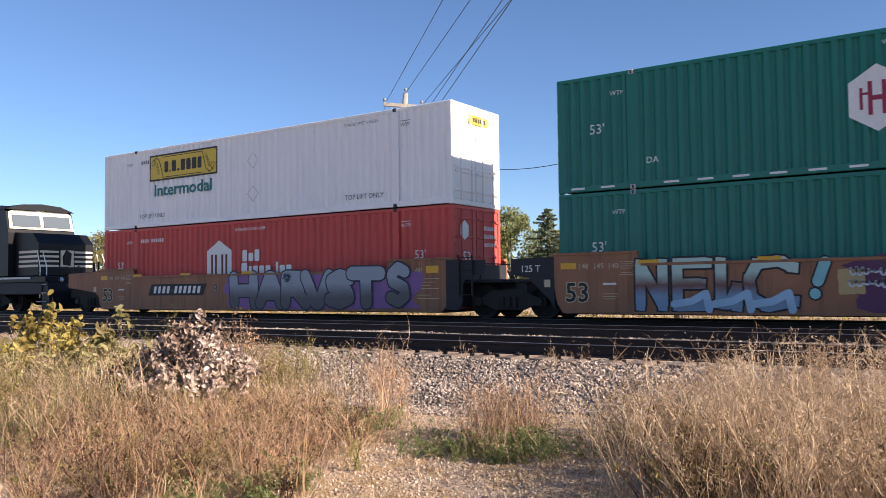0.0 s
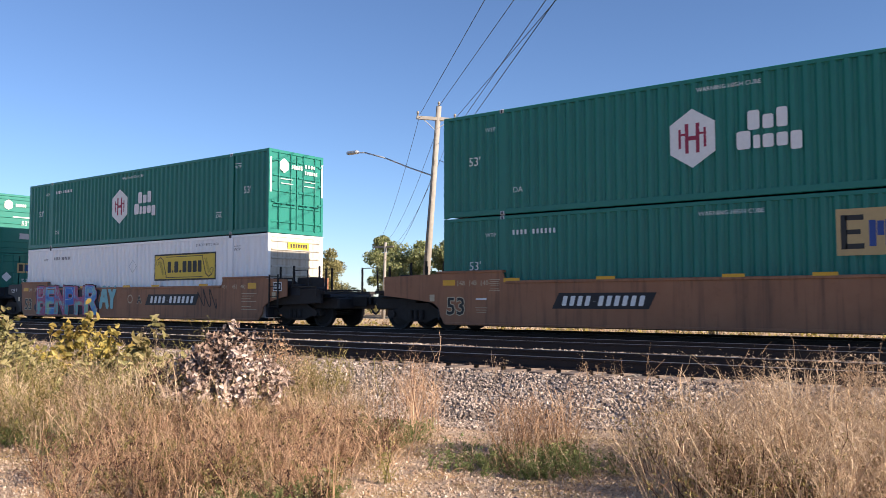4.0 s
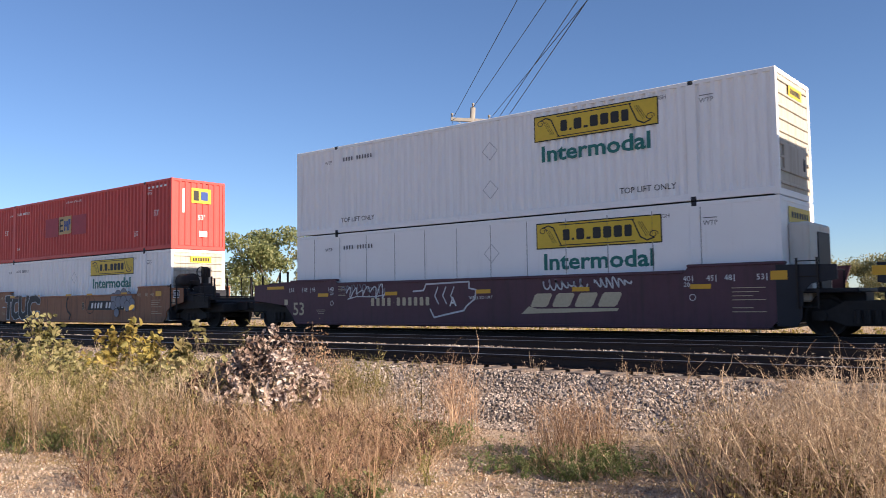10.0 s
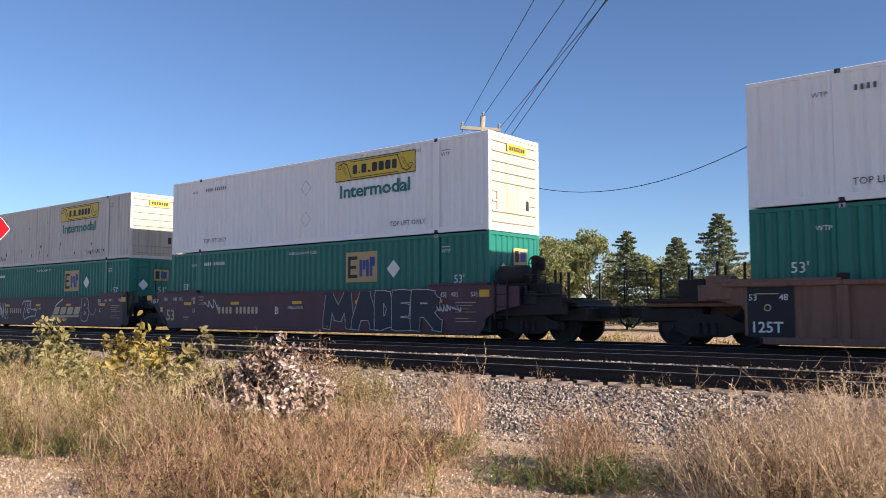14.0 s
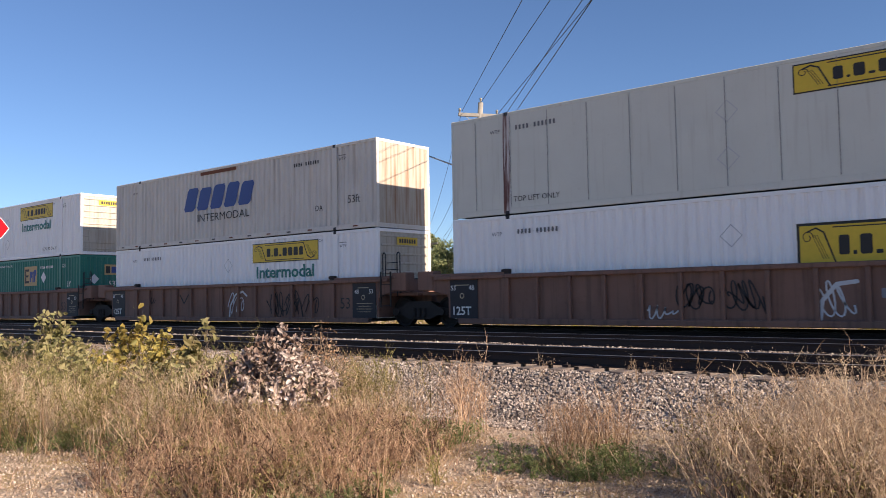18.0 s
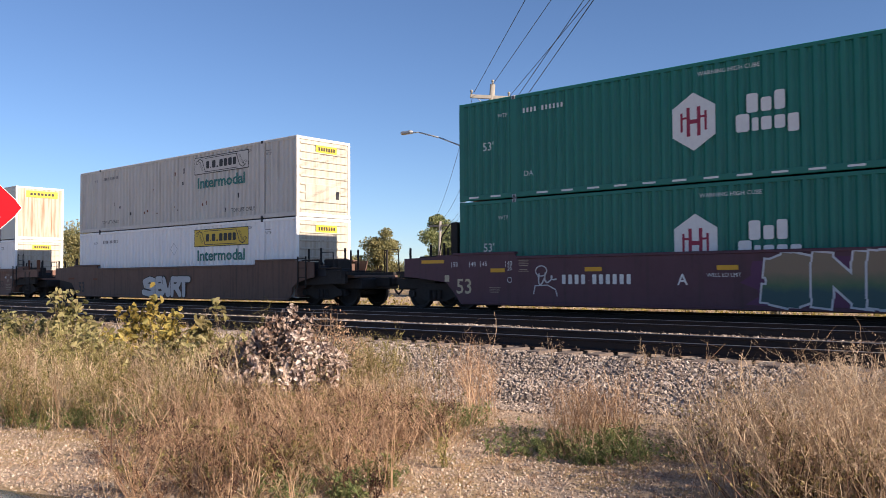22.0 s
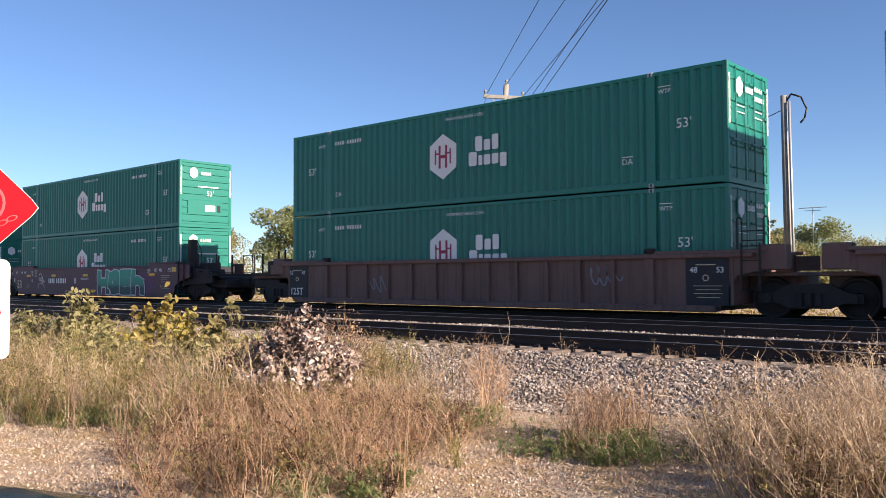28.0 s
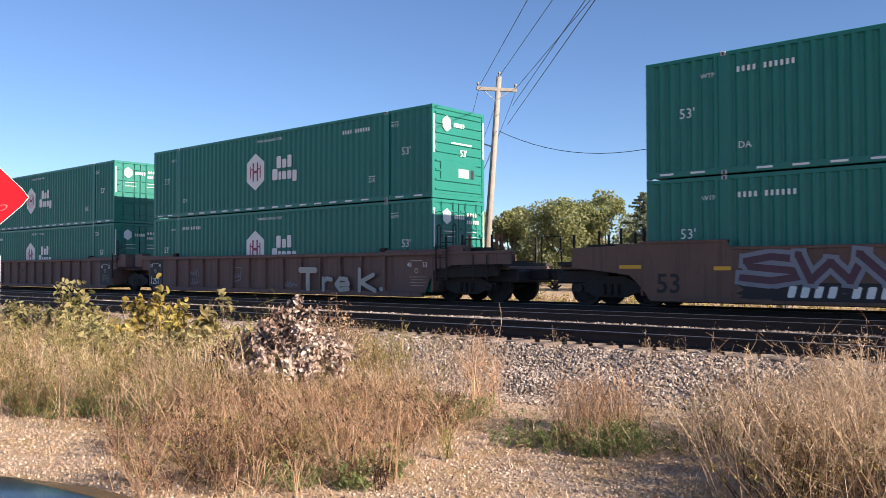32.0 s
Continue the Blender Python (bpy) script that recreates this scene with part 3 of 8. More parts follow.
def joined(name, V, F, mat):
    """One mesh from arrays of points and four-cornered faces."""
    V, F = np.ascontiguousarray(V, dtype=np.float32).reshape(-1), np.ascontiguousarray(F, dtype=np.int32).reshape(-1)
    me = bpy.data.meshes.new(name)
    me.vertices.add(len(V) // 3)
    me.vertices.foreach_set("co", V)
    me.loops.add(len(F))
    me.loops.foreach_set("vertex_index", F)
    me.polygons.add(len(F) // 4)
    me.polygons.foreach_set("loop_start", np.arange(0, len(F), 4, dtype=np.int32))
    me.update(calc_edges=True)
    me.shade_flat()
    me.materials.append(mat)
    return me


def stones(n, x0, x1, y0, y1, size, seed):
    rng = np.random.RandomState(seed)
    cube = np.array([(x, y, z) for x in (-1, 1) for y in (-1, 1) for z in (-1, 1)], float)
    quads = np.array([(0, 1, 3, 2), (4, 6, 7, 5), (0, 4, 5, 1), (2, 3, 7, 6), (0, 2, 6, 4), (1, 5, 7, 3)])
    r = size * (0.55 + 0.75 * rng.rand(n, 1, 1) ** 1.6)
    v = cube[None] * (0.55 + 0.6 * rng.rand(n, 8, 1)) * r * (0.65 + 0.6 * rng.rand(n, 1, 3))
    q, _ = np.linalg.qr(rng.randn(n, 3, 3))
    v = np.einsum("nij,nkj->nki", q, v)
    px, py = x0 + (x1 - x0) * rng.rand(n), y0 + (y1 - y0) * rng.rand(n)
    pz = np.array([bed_z(a, b) for a, b in zip(px, py)])
    pz = np.maximum(pz, [ground_z(a, b) for a, b in zip(px, py)])
    v += np.stack([px, py, pz + 0.006], -1)[:, None, :]
    return v, (quads[None] + 8 * np.arange(n)[:, None, None]).reshape(-1, 4)


V1, F1 = stones(52000, -19.0, 3.5, 8.6, 10.95, 0.0182, 3)
tagged(new("ballast_stones", joined("ballast_stones", V1, F1, M["stone"])), "loose grey and pale crushed stones on the track shoulder", "ballast", kind="stuff")
V1, F1 = stones(6000, -30.0, 3.5, 13.2, 14.95, 0.019, 6)
tagged(new("ballast_stones", joined("ballast_stones", V1, F1, M["stone"])), "loose crushed stones between the tracks", "ballast", kind="stuff")
V1, F1 = stones(42000, -12.5, -1.5, 2.6, 9.0, 0.0078, 4)
tagged(new("gravel", joined("gravel", V1, F1, M["gravel"])), "small pale gravel on the bare path", "gravel", kind="stuff")


def rail_mesh(head):
    s = Shape()
    x0, x1 = -420.0, 140.0
    out = [(-0.07, -0.18), (0.07, -0.18), (0.07, -0.168), (0.012, -0.15), (0.009, -0.045), (0.034, -0.036), (0.036, -0.006), (-0.036, -0.006), (-0.034, -0.036), (-0.009, -0.045), (-0.012, -0.15), (-0.07, -0.168)]
    if head:
        out = [(-0.034, -0.008), (0.034, -0.008), (0.030, 0.0), (-0.030, 0.0)]
    n = len(out)
    s.add([(x0, y, z) for y, z in out] + [(x1, y, z) for y, z in out], [tuple(range(n)), tuple(range(n, 2 * n))] + [(i, (i + 1) % n, n + (i + 1) % n, n + i) for i in range(n)])
    return s.mesh("rail", M["steel"] if head else M["rust"])


RAIL, HEAD = rail_mesh(False), rail_mesh(True)
TIE = Shape().box(-0.115, 0.115, -1.3, 1.3, -0.36, -0.19, 0.012).mesh("tie", M["tie"])
for k, cy in enumerate(TRACKS):
    track = thing("railway_track", "rusty steel rails on wooden ties in stone ballast" if k < 2 else "rusty rails on wooden ties under the passing train", "track", (0, cy, 0), group="parallel tracks", kind="structure")
    for side in (-0.755, 0.755):
        r = piece("rail", RAIL, track, (0, side, 0), label="rust brown steel rail")
        piece("rail_head", HEAD, r, label="worn shiny running surface")
    rnd = random.Random(k)
    clips, rest = Shape(), Shape()
    for i in range(-150, 40):
        x = i * 0.52 + rnd.uniform(-0.04, 0.04)
        if -90 <= i < 8:
            piece("tie", TIE, track, (x, rnd.uniform(-0.05, 0.05), rnd.uniform(-0.012, 0.008)), (0, 0, rnd.uniform(-1.2, 1.2)))
        else:
            rest.box(x - 0.115, x + 0.115, -1.3, 1.3, -0.36, -0.19)
        for side in (-0.755, 0.755):
            for e in (-0.10, 0.10):
                clips.box(x - 0.055, x + 0.055, side + e - 0.045, side + e + 0.045, -0.19, -0.160)
                clips.box(x - 0.05 + rnd.uniform(0, 0.07), x - 0.02 + rnd.uniform(0, 0.07), side + e - 0.02, side + e + 0.01, -0.165, -0.105 - rnd.uniform(0, 0.04))
    tagged(piece("far_ties", rest.mesh("far_ties", M["tie"]), track), kind="stuff")
    tagged(piece("spikes", clips.mesh("spikes", M["rust"]), track, label="rusty spikes and tie plates"), kind="stuff")

# ---- the train ----
TRAIN = []  # things that roll, with their place along the train, across and up
LONG, TALL, HALF = 16.15, 2.896, 1.295
FRONT = -1.301


def ride(ob, x, y=0.0, z=0.0):
    TRAIN.append((ob, x, y, z))
    ob.matrix_basis = pose(x, TRAIN_Y + y, z)
    return ob


def wall_mesh(mat, smooth_side):
    def make():
        s = Shape()
        z0, z1 = 0.17, 2.80
        if smooth_side:
            s.box(0.1, LONG - 0.1, 0.004, 0.03, z0, z1)
        else:
            pts, x = [], 0.1
            while x < LONG - 0.36:
                pts += [(x, -0.002), (x + 0.080, -0.002), (x + 0.143, 0.058), (x + 0.212, 0.058)]
                x += 0.275
            pts.append((LONG - 0.1, -0.002))
            n = len(pts)
            s.add([(a, b, z0) for a, b in pts] + [(a, b, z1) for a, b in pts], [(i, i + 1, n + i + 1, n + i) for i in range(n - 1)])
            s.box(0.1, LONG - 0.1, 0.064, 0.072, z0, z1)
        return s.mesh("side_wall", mat)
    return kept(("wall", mat.name, smooth_side), make)


def box_mesh(key, dims, mat, c=0.012):
    return kept(("box", key, dims, mat.name), lambda: Shape().box(*dims, c).mesh(key, mat))


def fluted_mesh(key, mat):
    def make():
        s, y, pts = Shape(), -1.2, []
        while y < 1.15:
            pts += [(y, 0.0), (y + 0.12, 0.0), (y + 0.15, -0.035), (y + 0.25, -0.035)]
            y += 0.28
        pts.append((1.2, 0.0))
        n = len(pts)
        s.add([(b, a, 0.16) for a, b in pts] + [(b, a, 2.8) for a, b in pts], [(i, i + 1, n + i + 1, n + i) for i in range(n - 1)])
        s.box(-0.06, -0.04, -1.2, 1.2, 0.16, 2.8)
        return s.mesh(key, mat)
    return kept(("fluted", mat.name), make)


def container_end(box, x, style, mat, bright):
    if style == "doors":
        for side in (-1, 1):
            d = piece("door", box_mesh("door_panel", (-0.03, 0.0, 0.02, 1.17, 0.14, 2.80), bright, 0.004), box, (x - 0.03, 0, 0) if side > 0 else (x - 0.03, -1.19, 0))
            for q in range(5):
                piece("rib", box_mesh("door_rib", (-0.005, 0.035, 0.08, 1.11, -0.035, 0.035), bright), d, (0, 0, 0.14 + 2.66 * (q + 0.5) / 5))
            for e in (0.30, 0.86):
                yy = e if side > 0 else -e
                base = 0 if side > 0 else 1.19
                piece("lock_rod", kept(("rod", bright.name), lambda: Shape().rod((0.05, 0, 0.12), (0.05, 0, 2.82), 0.018, 8).mesh("lock_rod", bright, True)), d, (0, yy + base, 0))
                piece("handle", kept(("hdl", bright.name), lambda: Shape().box(0.05, 0.08, -0.22, 0.22, 1.02, 1.06, 0.008).mesh("handle", bright)), d, (0, yy + base, 0))
            for zz in (0.4, 1.1, 1.8, 2.5):
                yy = 1.12 if side > 0 else 0.07
                piece("hinge", kept(("hinge", bright.name), lambda: Shape().box(0.0, 0.05, -0.08, 0.08, -0.04, 0.04, 0.01).mesh("hinge", bright)), d, (0, yy, zz))
    elif style == "nose":
        ew = piece("end_wall", box_mesh("end_panel", (-0.03, 0.0, -1.19, 1.19, 0.14, 2.80), bright, 0.004), box, (x - 0.03, 0, 0))
        for q in range(9):
            piece("rib", box_mesh("end_rib", (-0.005, 0.035, -1.13, 1.13, -0.035, 0.035), bright), ew, (0, 0, 0.14 + 2.66 * (q + 0.5) / 9))
        piece("end_hatch", box_mesh("end_hatch", (0.0, 0.03, -0.9, 0.8, 0.55, 1.2), bright), box, (x - 0.02, 0, 0))
        piece("vent", box_mesh("vent", (0.0, 0.035, 0.55, 0.72, 0.7, 1.0), M["black"]), box, (x - 0.015, 0, 0))
    elif style == "plain":
        piece("end_wall", box_mesh("plain_end", (-0.05, -0.01, -1.19, 1.19, 0.14, 2.8), bright), box, (x, 0, 0))
    else:
        piece("end_wall", fluted_mesh("end_wall", bright), box, (x - 0.01, 0, 0))


def end_mark(box, mesh, y, w, name="marking", label=""):
    return piece(name, mesh, box, (LONG + 0.012, y, w), (0, 0, 90), label)


def side_mark(box, mesh, u, w, name="marking", dy=0.0, label=""):
    return piece(name, mesh, box, (u, FRONT - dy, w), (0, 0, 0), label)


HEXA = [(0.62 * math.sin(math.pi / 3 * i), 0.70 * math.cos(math.pi / 3 * i)) for i in range(6)]
DIAM = [(0, -0.27), (0.27, 0), (0, 0.27), (-0.27, 0)]


def lift_marks(box, ink, number_left=True, bars=9):
    side_mark(box, letters("WTP", 0.11, ink), 14.55, 2.38)
    side_mark(box, flat(rect(0.34, 0.02), ink), 14.55, 2.50)
    side_mark(box, letters("WTP", 0.11, ink), 1.60, 2.38)
    side_mark(box, letter_blocks(11, 1.30, 0.13, ink, gap=0.48, tops=((0, 1),) * 4 + ((0.4, 0.42),) + ((0, 1),) * 6), 2.95 if number_left else 12.75, 2.42, "number_band")


def hexagon_logo(box, u=7.25, w=1.48):
    side_mark(box, flat(HEXA, M["mark"]), u, w, "logo_panel", label="white hexagon panel")
    s = [(-0.28, 0.10), (0.28, 0.10)]
    for dx, tall in ((-0.30, 0.46), (-0.13, 0.70), (0.13, 0.70), (0.30, 0.46)):
        side_mark(box, flat(rect(0.085 if tall > 0.5 else 0.06, tall), M["magenta"]), u + dx, w, "logo_stroke", 0.004)
    side_mark(box, flat(rect(0.26, 0.10), M["magenta"]), u, w, "logo_stroke", 0.007)
    for sx in (-0.215, 0.215):
        side_mark(box, flat(rect(0.17, 0.05), M["magenta"]), u + sx, w + 0.1, "logo_stroke", 0.007)
    side_mark(box, letter_blocks(3, 0.86, 0.44, M["mark"], gap=0.22, tops=((0, 1), (0, 0.72), (0, 1)), wide=(1.1, 1, 1)), u + 1.70, w + 0.25, "name_band")
    side_mark(box, letter_blocks(5, 1.40, 0.52, M["mark"], gap=0.2, tops=((0.2, 1), (0.2, 0.78), (0.2, 0.78), (0.2, 0.78), (0, 0.78)), wide=(1.25, 0.7, 1, 1, 1)), u + 1.72, w - 0.24, "name_band")


def square_logo(box, u=11.0, w=2.02, k=1.0):
    side_mark(box, flat(rect(1.42 * k, 0.98 * k), M["tan_panel"]), u, w, "logo_panel", label="tan logo panel")
    for dx, dz, a, b in ((-0.56, 0, 0.12, 0.72), (-0.36, 0.30, 0.36, 0.11), (-0.38, 0, 0.28, 0.10), (-0.36, -0.30, 0.36, 0.11)):
        side_mark(box, flat(rect(a * k, b * k), M["black_mark"]), u + dx * k, w + dz * k, "logo_stroke", 0.004)
    for dx, dz, a, b in ((-0.02, -0.04, 0.13, 0.54), (0.13, 0.06, 0.13, 0.30), (0.28, -0.04, 0.13, 0.54), (0.44, 0.0, 0.12, 0.62), (0.55, 0.16, 0.13, 0.30)):
        side_mark(box, flat(rect(a * k, b * k), M["navy"]), u + dx * k, w + dz * k, "logo_stroke", 0.004)


def yellow_plaque(box, u=11.55, w=2.33, width=3.6, height=0.70, word=True, border=0.03, pale=False):
    side_mark(box, flat(rect(width, height), M["black_mark"]), u, w, "plaque_border")
    side_mark(box, flat(rect(width - 2 * border, height - 2 * border), M["old_white"] if pale else M["yellow"]), u, w, "plaque", 0.004, "yellow name panel" if not pale else "faded name panel")
    side_mark(box, letter_blocks(8, width * 0.55, height * 0.42, M["black_mark"], gap=0.24, tops=((0, 1), (0, 0.2), (0, 1), (0, 0.2), (0, 1), (0, 1), (0, 1), (0, 1)), wide=(1, 0.5, 1.1, 0.7, 1.1, 1.1, 1.1, 1.0)), u + 0.02, w, "name_band", 0.008)
    hh = height / 0.7
    for sx in (-1, 1):
        side_mark(box, line_patch([(-0.30, 0.21 * hh), (-0.12, 0.27 * hh), (0.04, 0.20 * hh), (0.26, -0.26 * hh)] if sx < 0 else [(-0.26, 0.26 * hh), (-0.06, -0.18 * hh), (0.12, -0.27 * hh), (0.30, -0.21 * hh)], 0.035, M["black_mark"]), u + sx * width * 0.36, w, "scroll_stroke", 0.008)
        side_mark(box, line_patch([(0.12 * math.cos(0.5 * i) * (1 - 0.04 * i), 0.10 * hh * math.sin(0.5 * i) * (1 - 0.04 * i)) for i in range(15)], 0.02, M["black_mark"]), u + sx * width * 0.44, w - sx * 0.13 * hh, "scroll_stroke", 0.008)
        for q in range(3):
            side_mark(box, line_patch([(-0.16 + 0.05 * q, 0.16 * hh), (0.06 + 0.05 * q, -0.20 * hh)] if sx < 0 else [(-0.06 - 0.05 * q, 0.20 * hh), (0.16 - 0.05 * q, -0.16 * hh)], 0.012, M["black_mark"]), u + sx * width * 0.37, w, "scroll_stroke", 0.008)
    for dz in (-0.27, 0.27):
        side_mark(box, flat(rect(width * 0.60, 0.025), M["black_mark"]), u, w + dz * height / 0.7, "scroll_stroke", 0.008)
    if word:
        side_mark(box, letters("Intermodal", 0.44, M["teal"], width=3.15, fat=0.025), u + 0.0, w - 0.35 - height / 2, "lettering")


BOX_LABEL = {
    "hub": "dark green corrugated steel shipping container with white hexagon logo",
    "emp": "dark green corrugated shipping container with tan logo square",
    "jb": "white corrugated shipping container with yellow name panel",
    "jb_smooth": "aged white smooth-sided container with rust-stained lifting posts",
    "jb_old": "greyish white container with faded yellow lettering and scratches",
    "jb_reefer": "white smooth-sided container with cooling unit at its end",
    "red_emp": "rust-red corrugated shipping container with small yellow logo",
    "red_hub": "dull red corrugated container with a white house-shaped logo",
    "swift": "greyish white corrugated container with blue slanted logo and rust",
}


def container(kind, x, level, end="nose", dash=False, left_number=True, plaque_u=11.55, plaque=(2.33, 0.70), pale=False, word=True):
    z = 0.263 if level == 0 else 3.174
    col = {"hub": "green", "emp": "green", "jb": "white", "jb_smooth": "grey_white", "jb_old": "old_white", "jb_reefer": "white", "red_emp": "red", "red_hub": "red", "swift": "old_white"}[kind]
    body = M[col]
    # white ends: grime and rust, plus sunlight worked into the base colour
    bright = M["grimy_sunlit_white"] if col in ("white", "old_white") and end == "nose" else M["rusty_white"] if kind in ("swift", "jb_smooth", "jb_old") else body
    ink = M["mark"] if col in ("green", "red") else M["black_mark"]
    box = thing("shipping_container", BOX_LABEL[kind], "container", group="containers on the train")
    sm = kind in ("jb_smooth", "jb_reefer")
    for side in (-1, 1):
        piece("side_wall", wall_mesh(body, sm), box, (0, -HALF, 0) if side < 0 else (LONG, HALF, 0), (0, 0, 0) if side < 0 else (0, 0, 180))
        if sm:
            for q in range(12):
                piece("seam_strip", box_mesh("seam_strip", (-0.025, 0.025, -0.006, 0.005, 0.17, 2.80), body, 0.002), box, (0.9 + 1.22 * q, side * HALF, 0), (0, 0, 0) if side < 0 else (0, 0, 180))
                piece("rivet_line", box_mesh("rivet_line", (-0.008, 0.008, -0.010, -0.007, 0.20, 2.76), M["faded_ink"], 0.001), box, (0.9 + 1.22 * q, side * HALF, 0), (0, 0, 0) if side < 0 else (0, 0, 180))
        piece("bottom_rail", box_mesh("bottom_rail", (0.02, LONG - 0.02, -0.03, 0.05, 0.02, 0.18), body), box, (0, side * (HALF - 0.025), 0))
        piece("top_rail", box_mesh("top_rail", (0.02, LONG - 0.02, -0.04, 0.04, 2.79, 2.89), body), box, (0, side * (HALF - 0.035), 0))
        for ux in (0.0, LONG - 0.13):
            piece("corner_post", box_mesh("corner_post", (0, 0.13, -0.06, 0.06, 0.0, TALL), body), box, (ux, side * (HALF - 0.058), 0))
        for ux in (1.98, 14.17):
            pst = piece("lifting_post", box_mesh("lifting_post", (-0.12, 0.12, -0.012, 0.05, 0.03, TALL - 0.01), M["rusty_post"] if kind == "jb_smooth" else body), box, (ux, side * HALF, 0))
            for wz in (0.055, TALL - 0.06):
                piece("corner_casting", box_mesh("corner_casting", (-0.07, 0.07, -0.018, 0.05, -0.05, 0.06), M["silver"] if col in ("green",) else M["black"]), pst, (0, 0, wz))
                piece("casting_hole", box_mesh("casting_hole", (-0.025, 0.025, -0.026, 0.0, -0.04, 0.04), M["black"], 0.005), pst, (0, 0, wz))
    piece("roof", box_mesh("roof", (0.02, LONG - 0.02, -1.26, 1.26, 2.80, 2.87), body), box)
    piece("underframe", box_mesh("underframe", (0.02, LONG - 0.02, -1.26, 1.26, 0.06, 0.16), M["black"]), box)
    container_end(box, LONG, end, body, bright)
    piece("end_wall", box_mesh("front_end", (0.02, 0.06, -1.2, 1.2, 0.14, 2.8), body), box)
    piece("end_sill", box_mesh("end_sill", (LONG - 0.1, LONG, -1.2, 1.2, 0.0, 0.15), body), box)
    piece("end_header", box_mesh("end_header", (LONG - 0.1, LONG, -1.2, 1.2, 2.78, 2.89), body), box)
    if dash:
        for i in range(20):
            u = 0.55 + i * 0.79
            if min(abs(u - 1.98), abs(u - 14.17)) > 0.3:
                side_mark(box, flat(rect(0.36, 0.05), M["mark"]), u, 0.10, "reflective_strip", 0.006)
    if kind in ("hub", "emp", "red_emp", "red_hub"):
        lift_marks(box, ink, left_number)
        side_mark(box, letters("53'", 0.25, ink), 15.05, 1.54, "lettering")
        side_mark(box, letters("53'", 0.25, ink), 1.08, 1.55, "lettering")
        side_mark(box, letters("WARNING HIGH CUBE", 0.10, ink), 8.1, 2.60, "lettering")
        side_mark(box, letters("DA", 0.15, ink), 13.52, 0.72, "lettering")
        side_mark(box, flat(rect(0.30, 0.025), ink), 13.52, 0.84)
        side_mark(box, letters("DA", 0.15, ink), 2.48, 0.66, "lettering")
    if kind == "hub":
        hexagon_logo(box)
        end_mark(box, flat([(a * 0.36, b * 0.36) for a, b in HEXA], M["mark"]), -0.62, 2.36, "logo_panel")
        end_mark(box, letter_blocks(5, 0.5, 0.14, M["mark"], gap=0.35, seed=8), -0.02, 2.36, "name_band")
        if end == "doors":
            end_mark(box, letter_blocks(4, 0.5, 0.12, M["mark"], gap=0.45, seed=9), 0.62, 2.45, "number_band")
            end_mark(box, letter_blocks(6, 0.6, 0.12, M["mark"], gap=0.45, seed=10), 0.66, 2.22, "number_band")
            for q in range(4):
                end_mark(box, flat(rect(0.55, 0.022), M["mark"]), (-0.5, 0.62)[q % 2], 1.9 - 0.16 * (q // 2), "text_bar")
        else:
            end_mark(box, flat(rect(1.0, 0.05), M["mark"]), 0.1, 1.78, "text_bar")
            end_mark(box, letters("53'", 0.22, M["mark"]), 0.2, 1.50, "lettering")
            end_mark(box, flat(rect(0.5, 0.28), M["silver"]), 0.2, 0.85, "data_plate")
        for dy in (-1.22, 1.22):
            end_mark(box, flat(rect(0.06, 1.2), M["mark"]), dy, 2.0, "reflective_strip")
    elif kind == "emp":
        square_logo(box)
        side_mark(box, flat([(a * 1.05, b * 1.05) for a, b in DIAM], M["mark"]), 12.42, 1.92, "diamond_placard")
        end_mark(box, flat(rect(0.72, 0.5), M["tan_panel"]), 0.25, 2.2, "logo_panel")
        end_mark(box, flat(rect(0.2, 0.34), M["black_mark"]), 0.06, 2.2, "logo_stroke").location.x += 0.004
        end_mark(box, flat(rect(0.28, 0.3), M["navy"]), 0.38, 2.2, "logo_stroke").location.x += 0.004
        end_mark(box, flat([(a * 0.9, b * 0.9) for a, b in DIAM], M["mark"]), -0.62, 1.75, "diamond_placard")
        end_mark(box, letters("53'", 0.26, M["mark"]), 0.3, 1.55, "lettering")
    elif kind == "red_emp":
        square_logo(box, 7.3, 1.55, 0.85)
        for a in (-1.3, 1.35):
            side_mark(box, flat(rect(1.3, 0.9), M["sprayred"]), 7.3 + a, 1.5, "repainted_patch")
        for q in range(5):
            side_mark(box, flat(rect(0.16, 0.09), M["mark"]), 14.5 + q * 0.3, 2.62, "scuff")
        end_mark(box, flat(rect(0.95, 0.62), M["yellow"]), 0.1, 2.25, "logo_panel")
        end_mark(box, flat(rect(0.26, 0.42), M["black_mark"]), -0.15, 2.25, "logo_stroke").location.x += 0.004
        end_mark(box, flat(rect(0.34, 0.36), M["navy"]), 0.25, 2.25, "logo_stroke").location.x += 0.004
        end_mark(box, letters("53'", 0.22, M["mark"]), 0.1, 1.35, "lettering")
        end_mark(box, flat(rect(0.4, 0.24), M["mark"]), 0.2, 0.66, "data_plate")
        end_mark(box, flat(rect(0.1, 1.0), M["mark"]), -0.75, 2.0, "text_bar")
    elif kind == "red_hub":
        side_mark(box, flat([(-0.62, -0.9), (0.62, -0.9), (0.62, 0.02), (0, 0.38), (-0.62, 0.02)], M["mark"]), 6.6, 1.9, "logo_panel")
        for dx in (-0.36, -0.16, 0.16, 0.36):
            side_mark(box, flat(rect(0.10, 0.75), M["rust_red"]), 6.6 + dx, 1.42, "logo_stroke", 0.004)
        side_mark(box, letter_blocks(3, 0.8, 0.38, M["mark"], gap=0.22, tops=((0, 1), (0, 0.72), (0, 1))), 8.15, 1.72, "name_band")
